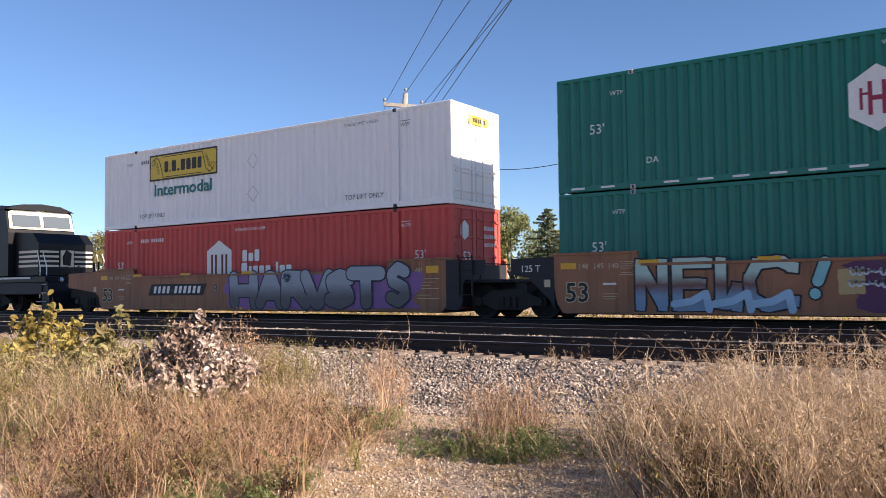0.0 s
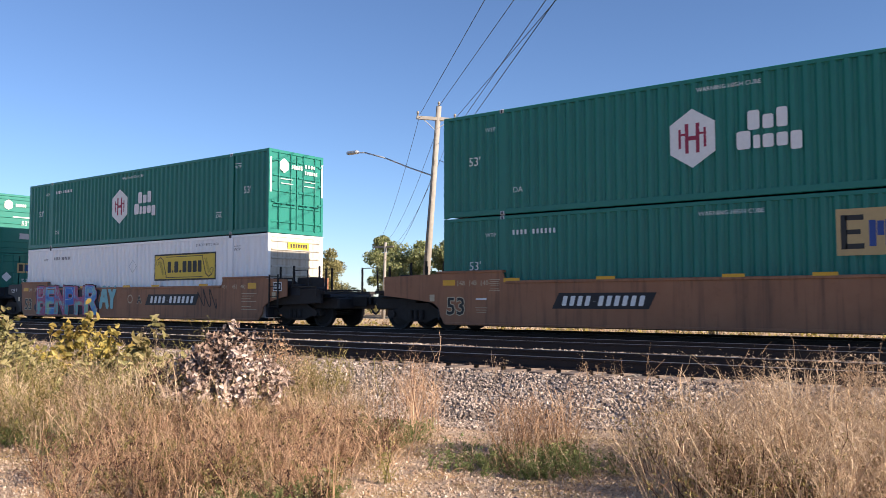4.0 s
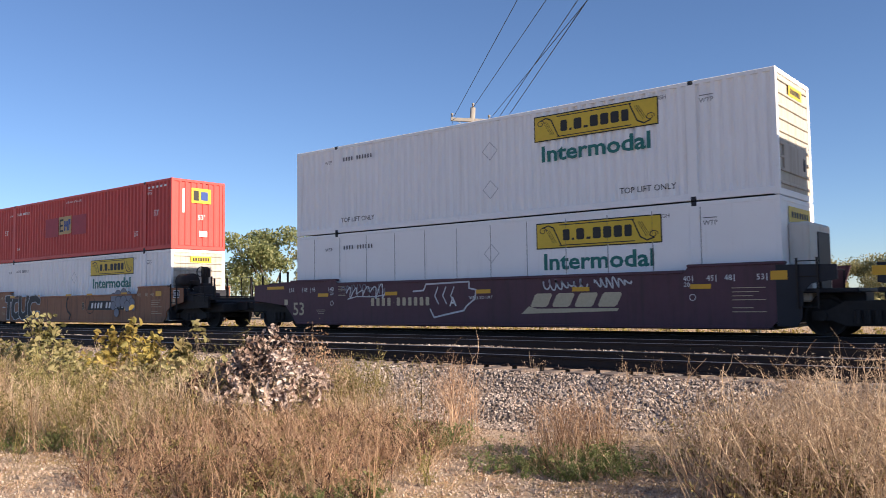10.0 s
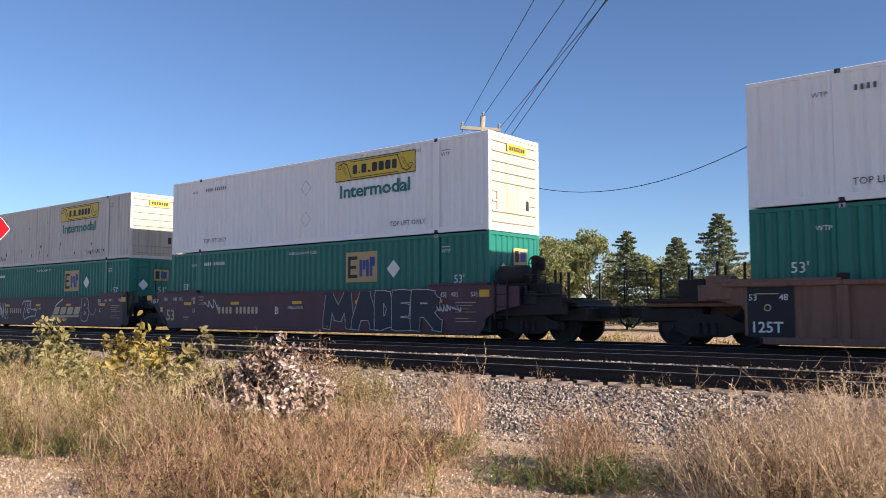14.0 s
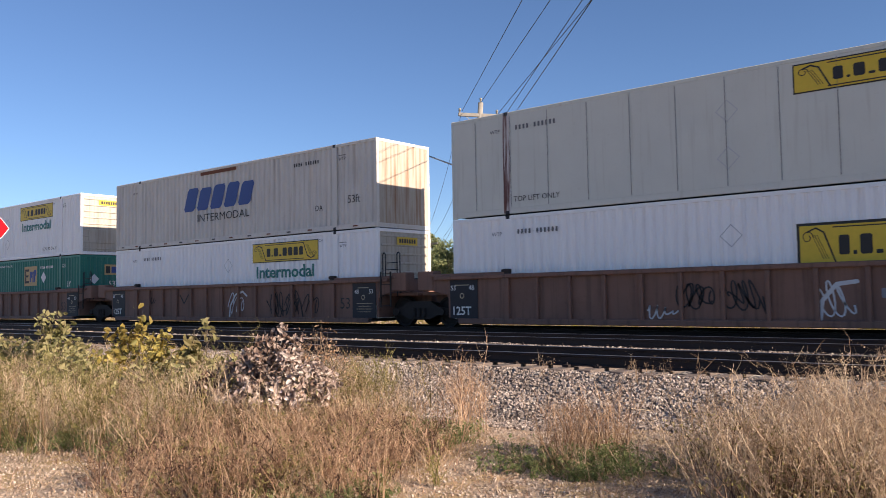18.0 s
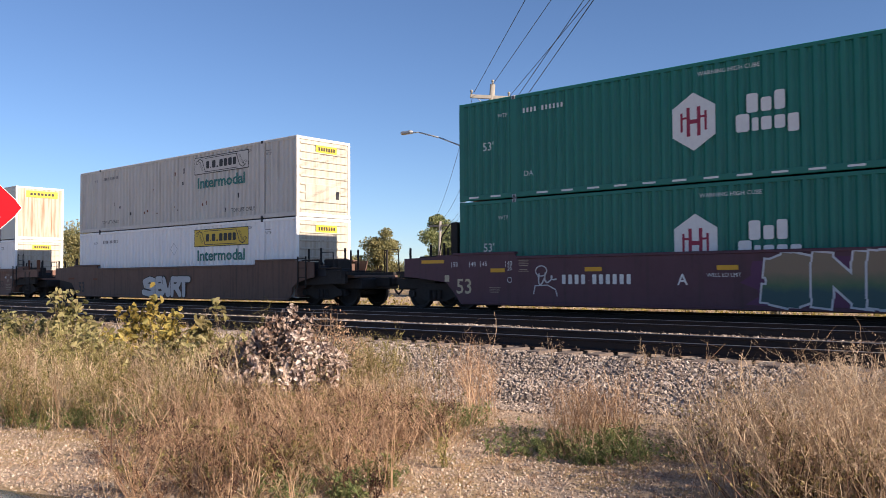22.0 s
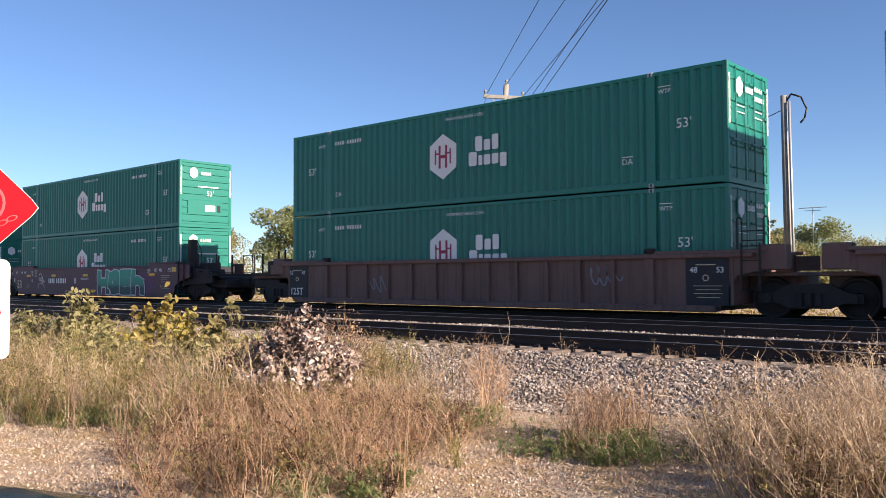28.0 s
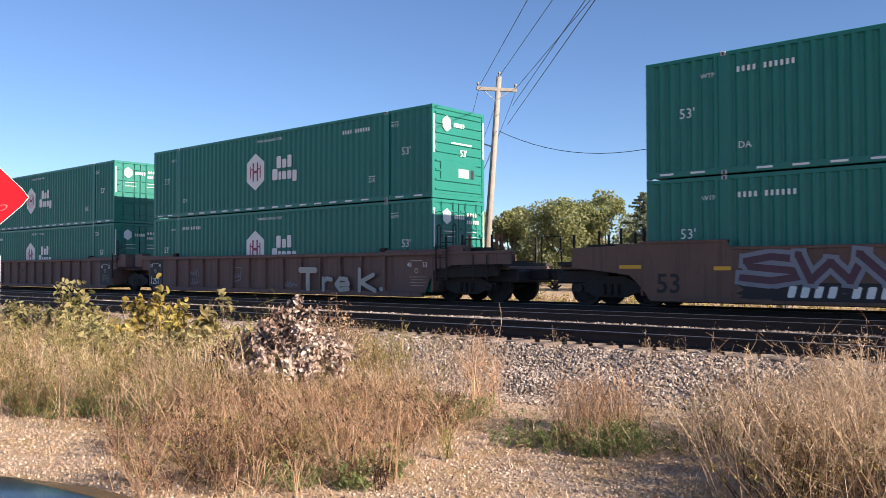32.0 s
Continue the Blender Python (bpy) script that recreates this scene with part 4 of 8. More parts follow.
        side_mark(box, letter_blocks(9, 2.3, 0.44, M["mark"], gap=0.24, tops=((0.2, 1), (0.2, 0.76), (0.2, 0.76), (0.2, 0.76), (0, 0.76), (0.15, 0.3), (0.2, 1), (0.2, 0.76), (0.2, 0.76)), wide=(1.2, 0.7, 1, 1, 1, 0.6, 0.6, 1, 1)), 8.85, 1.26, "name_band")
        end_mark(box, letters("53", 0.3, M["mark"]), -0.6, 1.45, "lettering")
        end_mark(box, flat([(a * 0.4, b * 0.4) for a, b in HEXA], M["mark"]), -0.7, 2.2, "logo_panel")
        for q in range(3):
            end_mark(box, letter_blocks(6, 0.6, 0.12, M["mark"], gap=0.45, seed=10), 0.66, 2.3 - 0.24 * q, "number_band")
    elif kind.startswith("jb"):
        lift_marks(box, M["faded_ink"], True)
        big = plaque[1] > 0.8
        yellow_plaque(box, plaque_u, plaque[0], 3.6 if not big else 3.7, plaque[1], kind != "jb_smooth" and word, 0.03 if not big else 0.06, pale)
        side_mark(box, letters("TOP LIFT ONLY", 0.15, ink), 13.0, 0.42, "lettering")
        side_mark(box, letters("TOP LIFT ONLY", 0.15, ink), 2.95, 0.42, "lettering")
        side_mark(box, letters("STACK LIMIT 3 HIGH", 0.10, M["faded_ink"]), 12.9, 2.62, "lettering")
        for wz in (1.95, 0.85):
            side_mark(box, ring_patch(DIAM, 0.9, M["silver"]), 8.25, wz, "placard_frame")
        rr = random.Random(int(x * 7) + level)
        if kind == "jb_old":
            for q in range(16):
                a, b = rr.uniform(0.04, 0.12), rr.uniform(0.05, 0.22)
                side_mark(box, flat(rect(a, b), M["black_mark"] if rr.random() < 0.6 else M["rust_red"]), rr.uniform(3, 14), rr.uniform(0.35, 1.0) if rr.random() < 0.7 else rr.uniform(1, 2.4), "dent_mark")
        end_mark(box, flat(rect(1.0 if not sm else 1.7, 0.26 if not sm else 0.36), M["yellow"]), 0.1, 2.5, "name_panel")
        end_mark(box, letter_blocks(7, 0.8 if not sm else 1.3, 0.14, M["black_mark"], seed=6), 0.1, 2.5, "name_band").location.x += 0.004
        if kind == "jb_reefer":
            cu = piece("cooling_unit", box_mesh("cooling_unit", (0, 0.45, -0.85, 0.95, 0.5, 2.3), M["old_white"], 0.05), box, (LONG, 0, 0))
            piece("grille", box_mesh("grille", (0.45, 0.47, -0.2, 0.8, 0.8, 2.1), M["black"]), cu)
    elif kind == "swift":
        lift_marks(box, ink, False)
        side_mark(box, letter_blocks(5, 4.3, 0.92, M["navy"], slant=0.35, gap=0.16, uneven=0.1, seed=21), 7.6, 1.75, "logo_band", label="faded blue slanted logo")
        side_mark(box, letters("INTERMODAL", 0.30, M["black_mark"], width=3.3), 7.9, 0.98, "lettering")
        side_mark(box, letters("53ft", 0.26, ink), 15.1, 1.0, "lettering")
        side_mark(box, letters("DA", 0.19, ink), 13.4, 0.82, "lettering")
        for q in range(14):
            u = 0.6 + q * 1.12
            if min(abs(u - 1.98), abs(u - 14.17)) > 0.25:
                side_mark(box, flat(rect(0.22, 0.045), M["rust_red"] if q % 2 else M["black_mark"]), u, 0.10, "reflective_strip", 0.006)
        side_mark(box, flat(rect(2.3, 0.13), M["rust_red"]), 7.6, 2.72, "rust_patch", label="rusted strip where paint peeled")
    return ride(box, x, 0, z)


# ---- well cars ----
WHEEL_R = 0.46
WHEELS = []


def wheelset_mesh():
    prof = [(0.0, -0.03), (0.10, -0.05), (0.13, 0.0), (0.36, 0.03), (0.40, -0.01), (WHEEL_R, -0.02), (WHEEL_R, 0.09), (WHEEL_R + 0.028, 0.10), (WHEEL_R + 0.026, 0.125), (0.40, 0.125), (0.36, 0.08), (0.12, 0.08), (0.0, 0.10)]
    s = Shape().rod((0, -0.9, 0), (0, 0.9, 0), 0.08, 10)
    for side in (-1, 1):
        s.lathe([(r, side * (0.73 - y)) for r, y in prof], 26)
        for i in range(6):
            a = math.pi / 3 * i
            s.rod((0.07 * math.cos(a), side * 0.73, 0.07 * math.sin(a)), (0.07 * math.cos(a), side * 0.80, 0.07 * math.sin(a)), 0.014, 6)
    return s.mesh("wheelset", M["iron"])


def truck(car, x, wheelbase=1.83, name="truck"):
    def frame_mesh():
        h = wheelbase / 2
        out = [(-h - 0.2, 0.36), (-h + 0.2, 0.36), (-0.42, 0.24), (0.42, 0.24), (h - 0.2, 0.36), (h + 0.2, 0.36), (h + 0.2, 0.56), (h - 0.15, 0.60), (0.45, 0.78), (-0.45, 0.78), (-h + 0.15, 0.60), (-h - 0.2, 0.56)]
        s = Shape()
        for side in (-1, 1):
            s.slab(out, side * 1.02 - 0.06, side * 1.02 + 0.06)
            for e in (-h, h):
                s.rod((e, side * 1.0, 0.46), (e, side * 1.14, 0.46), 0.11, 10)
            for k in (-0.2, 0, 0.2):
                s.rod((k, side * 1.1, 0.3), (k, side * 1.1, 0.58), 0.075, 8)
        s.box(-0.25, 0.25, -1.05, 1.05, 0.5, 0.74, 0.03)
        return s.mesh("truck", M["iron"])
    t = piece(name, kept(("truckframe", wheelbase), frame_mesh), car, (x, 0, 0), label="grimy cast iron wheel truck")
    for e in (-wheelbase / 2, wheelbase / 2):
        WHEELS.append((piece("wheelset", kept("wheelset", wheelset_mesh), t, (e, 0, WHEEL_R), label="steel wheels on an axle"), e))
    return t


def car_mark(car, mesh, u, z, name="marking", dy=0.0, label=""):
    return piece(name, mesh, car, (u, CAR_Y - 0.006 - dy, z), (0, 0, 0), label)


CAR_Y = -1.50
CAR_LABEL = {
    "tan": "tan rust-stained articulated well car with spray-painted sides",
    "maroon": "dark maroon articulated well car with white markings and scribbles",
    "brown": "rusty brown well car with vertical ribs along its sides",
    "dark_brown": "dark grimy brown well car with vertical ribs along its sides",
    "dull": "dull brown smooth-sided well car with grime",
}


def end_deck(car, x, way, coupled, mat, handbrake):
    """The platform over the truck beyond the container's end; way is +1 or -1 along the car."""
    reach = 2.7 if coupled else 1.45
    a, b = sorted((x + way * 0.05, x + way * reach))
    piece("end_deck", kept(("deck", reach, mat.name), lambda: Shape().box(0, reach - 0.05, -1.05, 1.05, 0.96, 1.06, 0.02).box(0, reach - 0.05, -0.4, 0.4, 0.62, 0.97, 0.02).mesh("end_deck", mat)), car, (a, 0, 0))
    piece("bulkhead", kept(("bulk", mat.name), lambda: Shape().box(-0.04, 0.04, -1.42, 1.42, 0.3, 1.5, 0.015).mesh("bulkhead", mat)), car, (x + way * 0.08, 0, 0))
    if coupled:
        piece("side_sill", kept("ssill", lambda: Shape().slab([(0.0, 0.70), (2.5, 0.78), (2.5, 1.20), (1.2, 1.26), (0.0, 1.34)], -1.30, -1.18).mesh("side_sill", M["iron"])), car, (x, 0, 0)) if way > 0 else None
        piece("brake_rigging", kept("brig", lambda: Shape().box(-0.8, 0.8, -0.9, 0.9, 0.58, 0.95, 0.04).mesh("brake_rigging", M["iron"])), car, (x + way * 2.1, 0, 0))
        piece("walk_plate", kept("wplate", lambda: Shape().box(-1.2, 1.2, -1.25, 1.25, 1.06, 1.16, 0.01).mesh("walk_plate", M["iron"])), car, (x + way * 1.45, 0, 0))
        piece("valve_box", kept("vbox", lambda: Shape().box(-0.35, 0.35, -0.3, 0.3, 1.1, 1.62, 0.03).mesh("valve_box", M["iron"])), car, (x + way * 1.5, -0.75, 0))
        piece("hand_rail", kept("hrail", lambda: Shape().tube([(-1.0, -1.2, 1.1), (-1.0, -1.2, 1.85), (-0.4, -1.2, 1.85), (-0.35, -1.2, 1.1)], 0.022).mesh("hand_rail", M["iron"], True)), car, (x + way * 2.2, 0, 0))
        piece("draft_sill", kept("sill", lambda: Shape().box(-0.9, 0.9, -0.22, 0.22, 0.66, 0.98, 0.02).mesh("draft_sill", M["iron"])), car, (x + way * 2.6, 0, 0))
        piece("coupler", kept("coupler", lambda: Shape().box(-0.35, 0.3, -0.09, 0.09, 0.74, 0.92, 0.03).box(0.12, 0.42, -0.16, 0.16, 0.70, 0.98, 0.05).mesh("coupler", M["iron"])), car, (x + way * 3.38, 0, 0), (0, 0, 0 if way > 0 else 180))
        piece("air_hose", kept("hose", lambda: Shape().bar([(0, 0.25, 0.75), (0.1, 0.28, 0.55), (0.25, 0.28, 0.42), (0.42, 0.26, 0.5)], 0.025).mesh("air_hose", M["black"], True)), car, (x + way * 3.2, 0, 0), (0, 0, 0 if way > 0 else 180))
        for dx, dy, top in ((0.25, -0.95, 2.0), (0.9, -0.95, 2.02), (1.25, 0.5, 1.98), (1.75, -0.6, 2.0), (2.3, 0.9, 1.95), (2.35, -0.9, 1.9)):
            piece("grab_post", kept(("gpost", top), lambda: Shape().box(-0.03, 0.03, -0.03, 0.03, 1.0, top, 0.008).mesh("grab_post", M["iron"])), car, (x + way * dx, dy, 0))
        piece("crossover_step", kept("cstep", lambda: Shape().box(-0.35, 0.35, -0.9, 0.9, 1.18, 1.22, 0.01).mesh("crossover_step", M["iron"])), car, (x + way * 1.9, 0, 0))
        for bx, by, wd, tp in ((0.75, -1.15, 0.5, 1.52), (1.35, -1.1, 0.42, 1.40), (1.95, -1.0, 0.55, 1.30), (1.1, -0.2, 0.7, 1.35)):
            piece("equipment_box", kept(("eqbox", wd, tp), lambda: Shape().box(-wd / 2, wd / 2, -0.22, 0.22, 1.02, tp, 0.02).mesh("equipment_box", M["black"])), car, (x + way * bx, by, 0)) if handbrake else None
        if handbrake:
            piece("side_rail", kept("srail", lambda: Shape().bar([(0.4, -1.38, 0.98), (0.4, -1.38, 1.58), (1.3, -1.38, 1.58), (1.3, -1.38, 1.30), (2.4, -1.38, 1.30), (2.4, -1.38, 0.98)], 0.03).mesh("side_rail", M["iron"])), car, (x, 0, 0))
        if handbrake > 1:
            piece("brake_stand", kept("bstand", lambda: Shape().box(-0.18, 0.18, -0.25, 0.25, 1.0, 1.75, 0.03).box(-0.10, 0.10, -0.12, 0.12, 1.7, 2.42, 0.03).box(0.1, 0.3, -0.05, 0.05, 2.0, 2.35, 0.02).mesh("brake_stand", M["iron"])), car, (x + way * 0.95, -0.35, 0))
            piece("air_reservoir", kept("ares", lambda: Shape().rod((-0.40, 0, 0), (0.40, 0, 0), 0.30, 16).rod((-0.48, 0, 0), (0.48, 0, 0), 0.2, 16).mesh("air_reservoir", mat if mat.name.startswith("rusty") else M["rust"], True)), car, (x + way * 0.62, -0.95, 1.84))
            piece("brake_wheel", kept("bwheel", lambda: Shape().lathe([(0.19, -0.02), (0.22, -0.02), (0.22, 0.02), (0.19, 0.02), (0.19, -0.02)], 20).rod((-0.2, 0, 0), (0.2, 0, 0), 0.014, 6).rod((0, 0, -0.2), (0, 0, 0.2), 0.014, 6).mesh("brake_wheel", M["iron"])), car, (x + way * 1.15, -0.66, 2.20), (0, 0, 25))
    else:
        piece("platform_rail", kept("prail", lambda: Shape().bar([(0, -1.0, 1.06), (0, -1.0, 1.5), (0, 1.0, 1.5), (0, 1.0, 1.06)], 0.02).mesh("platform_rail", M["iron"])), car, (x + way * 0.7, 0, 0))


BROWN = ("brown", "dark_brown")


def well_car(style, x, left_coupled, right_coupled, gap_left, number=None):
    car = thing("well_car", CAR_LABEL[style], "freight car", group="cars of the train")
    mat = M[{"tan": "tan", "maroon": "maroon", "brown": "brown", "dark_brown": "dark_brown", "dull": "dull_brown"}[style]]
    mid = {"tan": 1.33, "maroon": 1.48, "brown": 1.50, "dark_brown": 1.50, "dull": 1.42}[style]
    high = {"tan": 1.63, "maroon": 1.62, "brown": 1.56, "dark_brown": 1.56, "dull": 1.60}[style]
    lo = 0.14 if style in BROWN else 0.20
    for side in (-1, 1):
        turn = (0, 0, 0) if side < 0 else (0, 0, 180)
        at = (0, 0, 0) if side < 0 else (LONG, 0, 0)
        if style not in BROWN:
            def side_mesh():
                out = [(0.16, lo), (15.9, lo), (16.12, 0.42), (16.25, high), (14.05, high), (13.95, mid), (2.20, mid), (2.10, high), (-0.10 if style == "tan" else -0.75, high), (-0.10 if style == "tan" else -0.55, 1.0), (0.02, 0.42)]
                s = Shape().slab(out, CAR_Y, CAR_Y + 0.05)
                s.box(2.2, 13.95, CAR_Y - 0.03, CAR_Y + 0.16, mid - 0.02, mid + 0.06, 0.015)
                for a, b in ((-0.1, 2.12), (14.03, 16.25)):
                    s.box(a, b, CAR_Y - 0.03, CAR_Y + 0.16, high - 0.02, high + 0.05, 0.015)
                s.box(0.2, 15.85, CAR_Y - 0.02, CAR_Y + 0.2, lo - 0.02, lo + 0.05, 0.012)
                return s.mesh("side_panel", mat)
            sp = piece("side_panel", kept(("side", style), side_mesh), car, at, turn)
        else:
            def side_mesh():
                out = [(0.25, lo), (15.9, lo), (16.1, 0.62), (16.35, 0.98), (16.9, 1.10), (17.35, 1.10), (17.35, 1.46), (-1.2, 1.46), (-1.2, 1.10), (-0.75, 1.10), (-0.2, 0.98), (0.05, 0.62)]
                s = Shape().slab(out, CAR_Y + 0.10, CAR_Y + 0.13)
                return s.mesh("side_panel", mat)
            sp = piece("side_panel", kept(("side", style), side_mesh), car, at, turn)
            piece("top_chord", kept(("btop", style), lambda: Shape().box(-0.6, 16.75, CAR_Y - 0.02, CAR_Y + 0.18, 1.40, 1.52, 0.02).mesh("top_chord", mat)), sp)
            piece("bottom_chord", kept(("bbot", style), lambda: Shape().box(0.3, 15.85, CAR_Y, CAR_Y + 0.2, lo - 0.02, lo + 0.14, 0.02).mesh("bottom_chord", mat)), sp)
            xr = 0.42
            for i in range(13):
                xr = 1.97 + i * 1.0167
                wide = i in (0, 12)
                piece("rib", kept(("rib", wide, style), lambda: Shape().box(-0.05 if not wide else -0.12, 0.05 if not wide else 0.12, CAR_Y + 0.005, CAR_Y + 0.105, lo + 0.1, 1.41, 0.012).mesh("rib", mat)), sp, (xr, 0, 0))
            for xr in (1.98, 14.17):
                piece("stacking_guide", kept("sguide", lambda: Shape().box(-0.1, 0.1, CAR_Y + 0.02, CAR_Y + 0.2, 1.5, 1.66, 0.02).rod((-0.12, CAR_Y + 0.05, 1.6), (0.12, CAR_Y + 0.05, 1.6), 0.05, 8).mesh("stacking_guide", M["rust"])), sp, (xr, 0, 0))
            for a in (-0.9, 14.2):
                piece("raised_sill", kept(("rsill", style), lambda: Shape().box(0, 2.75, CAR_Y + 0.01, CAR_Y + 0.15, 1.5, 1.58, 0.015).mesh("raised_sill", mat)), sp, (a + 0.1, 0, 0))
        # dark painted end plates above the truck
        for e in (0, 1):
            coupled = (left_coupled, right_coupled)[e] if side < 0 else (right_coupled, left_coupled)[e]
            reach = (1.15 if e else 2.05) if coupled else 1.35
            tint = mat if coupled else M["black"]

            def plate():
                if style in BROWN:
                    out = [(0.06, lo + 0.14), (-0.96, lo + 0.14), (-0.96, 1.39), (0.06, 1.39)] if not e else [(0.0, lo + 0.14), (-1.05, lo + 0.14), (-1.05, 1.39), (0.0, 1.39)]
                    return Shape().slab([(-a, b) for a, b in out], CAR_Y + 0.085, CAR_Y + 0.099).mesh("dark_panel", M["black"])
                if coupled:
                    out = [(-0.5, 0.3), (0.25, 0.80), (reach * 0.6, 0.92), (reach, 1.0), (reach, high - 0.08), (-0.1, high - 0.02)]
                elif e:
                    out = [(-0.10, 0.24), (-0.10, high - 0.03), (1.15, high - 0.06), (1.15, 1.24), (0.62, 1.16), (0.46, 0.98), (0.42, 0.40), (0.30, 0.24)]
                elif style == "maroon":
                    out = [(-0.05, 0.30), (0.55, 0.98), (0.78, high - 0.04), (1.35, high - 0.06), (1.35, 1.16), (0.90, 1.08), (0.30, 0.50), (0.16, 0.30)]
                else:
                    out = [(0.06, 0.34), (0.06, high - 0.03), (1.30, high - 0.06), (1.30, 1.16), (0.80, 1.08), (0.18, 0.50), (0.12, 0.34)]
                return Shape().slab([(-a, b) for a, b in out], CAR_Y - 0.006, CAR_Y + 0.045).mesh("end_plate", tint)
            me = kept(("plate", style, reach, e), plate)
            if side < 0 and not (style in BROWN and e and right_coupled):
                if e == 0:
                    piece("end_plate", me, car, (0, 0, 0))
                else:
                    piece("end_plate", kept(("plateR", style, reach), lambda: mirrored(me)), car, (LONG, 0, 0))
    piece("well_floor", kept("wfloor", lambda: Shape().box(0.2, 15.95, -1.45, 1.45, 0.16, 0.255, 0.01).mesh("well_floor", M["iron"])), car)
    body_mat = mat if style in BROWN + ("dull",) else M["black"]
    end_deck(car, 0.0, -1, left_coupled, body_mat, 0)
    end_deck(car, LONG, 1, right_coupled, body_mat, 2 if STARTS.index(x) in (5, 8) else 1)
    # trucks: a shared one at the joint with the car ahead, own ones at coupled ends
    truck(car, -1.15 if left_coupled else -gap_left / 2)
    if right_coupled:
        truck(car, LONG + 1.15)
    # ladder and grab irons at the rear end
    lad = piece("ladder", kept("ladder", lambda: Shape().box(-0.02, 0.02, CAR_Y - 0.06, CAR_Y - 0.02, 0.62, 1.72).box(0.40, 0.44, CAR_Y - 0.06, CAR_Y - 0.02, 0.62, 1.72).mesh("ladder", M["iron"])), car, (LONG + 0.35, 0, 0))
    for i in range(4):
        piece("rung", kept("rung", lambda: Shape().rod((-0.02, CAR_Y - 0.04, 0), (0.44, CAR_Y - 0.04, 0), 0.012, 6).mesh("rung", M["iron"])), lad, (0, 0, 0.66 + 0.33 * i))
    if style in BROWN:
        for bx in ((-1.0,) if not left_coupled else (-0.7,)) + (LONG + 1.0,):
            piece("end_box", kept(("brbox", style), lambda: Shape().box(-0.3, 0.3, CAR_Y + 0.06, CAR_Y + 0.5, 1.1, 1.68, 0.03).mesh("end_box", mat)), car, (bx, 0, 0))
        hl = piece("hoop_ladder", kept("hoop", lambda: Shape().bar([(0, 0, 0.95), (0, 0, 2.28), (0.06, 0, 2.34), (0.12, 0, 2.28), (0.12, 0, 1.5)], 0.018).bar([(0.62, 0, 0.95), (0.62, 0, 2.28), (0.68, 0, 2.34), (0.74, 0, 2.28), (0.74, 0, 1.5)], 0.018).mesh("hoop_ladder", M["black"])), car, (LONG + 0.12, CAR_Y + 0.3, 0))
        for q in range(4):
            piece("rung", kept("hrung", lambda: Shape().rod((0.1, 0, 0), (0.66, 0, 0), 0.014, 6).mesh("rung", M["black"])), hl, (0, 0, 1.35 + 0.22 * q))
    if style in BROWN and right_coupled:
        piece("rear_sill", kept(("rsl", style), lambda: Shape().slab([(0.0, 0.95), (0.35, 1.10), (2.55, 1.12), (2.55, 1.44), (0.0, 1.48)], CAR_Y + 0.06, CAR_Y + 0.12).box(0.0, 2.6, CAR_Y + 0.02, CAR_Y + 0.2, 1.42, 1.50, 0.015).mesh("rear_sill", mat)), car, (LONG + 0.5, 0, 0))
        st = piece("side_step", kept("sstep", lambda: Shape().bar([(0, CAR_Y, 1.4), (0, CAR_Y, 0.45), (0.5, CAR_Y, 0.45), (0.5, CAR_Y, 1.4)], 0.02).mesh("side_step", M["rust"])), car, (LONG + 1.75, 0, 0))
        for q in range(3):
            piece("tread", kept("stread", lambda: Shape().box(0, 0.5, CAR_Y - 0.03, CAR_Y + 0.12, -0.015, 0.015, 0.005).mesh("tread", M["rust"])), st, (0, 0, 0.46 + 0.3 * q))
        for dx in (1.3, 2.3, 2.5):
            piece("stake", kept("stake", lambda: Shape().box(-0.035, 0.035, -0.035, 0.035, 1.4, 2.0, 0.008).mesh("stake", M["rust_red"])), car, (LONG + dx, -1.1, 0))
    if style == "maroon" and x > 250:
        for ux, way, need in ((-0.42, -1, True), (LONG + 0.42, 1, right_coupled)):
            if need:
                st = piece("tall_stand", kept("tstand", lambda: Shape().box(-0.13, 0.13, -0.16, 0.16, 1.0, 2.62, 0.02).box(-0.2, 0.2, -0.2, 0.2, 1.0, 1.55, 0.02).mesh("tall_stand", M["iron"])), car, (ux, -0.9, 0))
                piece("stand_rail", kept(("srl", way), lambda: Shape().tube([(0, 0, 2.62), (way * 0.3, 0, 2.58), (way * 0.62, 0, 2.2), (way * 0.7, 0, 1.7), (way * 0.7, 0, 1.0)], 0.022).mesh("stand_rail", M["iron"], True)), st)
    # markings
    dy = 0.0 if style not in BROWN else -0.10
    dark_ink = style in ("tan", "dull")
    if style == "dull":
        car_mark(car, letters("53", 0.48, M["spraydark"], fat=0.012), 0.66, 0.62, "lettering", 0.006)
        for u, w in ((-0.35, 0.6), (2.0, 0.4)):
            car_mark(car, flat(rect(w, 0.09), M["reflect"] if x > 300 else M["rust_red"]), u, 1.02 if u < 0 else 0.98, "reflector", 0.01, "worn yellow reflector")
    elif style not in BROWN:
        big = M["black_mark"] if dark_ink else M["tan_mark"]
        u53 = 0.56 if style == "tan" else 0.32 if style == "maroon" else 0.66
        if style == "tan":
            car_mark(car, letters("53", 0.53, M["tan_mark"], fat=0.05), u53, 0.70, "lettering", 0.003)
        car_mark(car, letters("53", 0.48 if dark_ink else 0.44, big, fat=0.012), u53, 0.70, "lettering", 0.006)
        if not left_coupled:
            car_mark(car, letters("125 T", 0.17, M["mark"], fat=0.005), -0.70 if style != "maroon" else -0.80, 1.31 if style != "maroon" else 1.26, "lettering", 0.02)
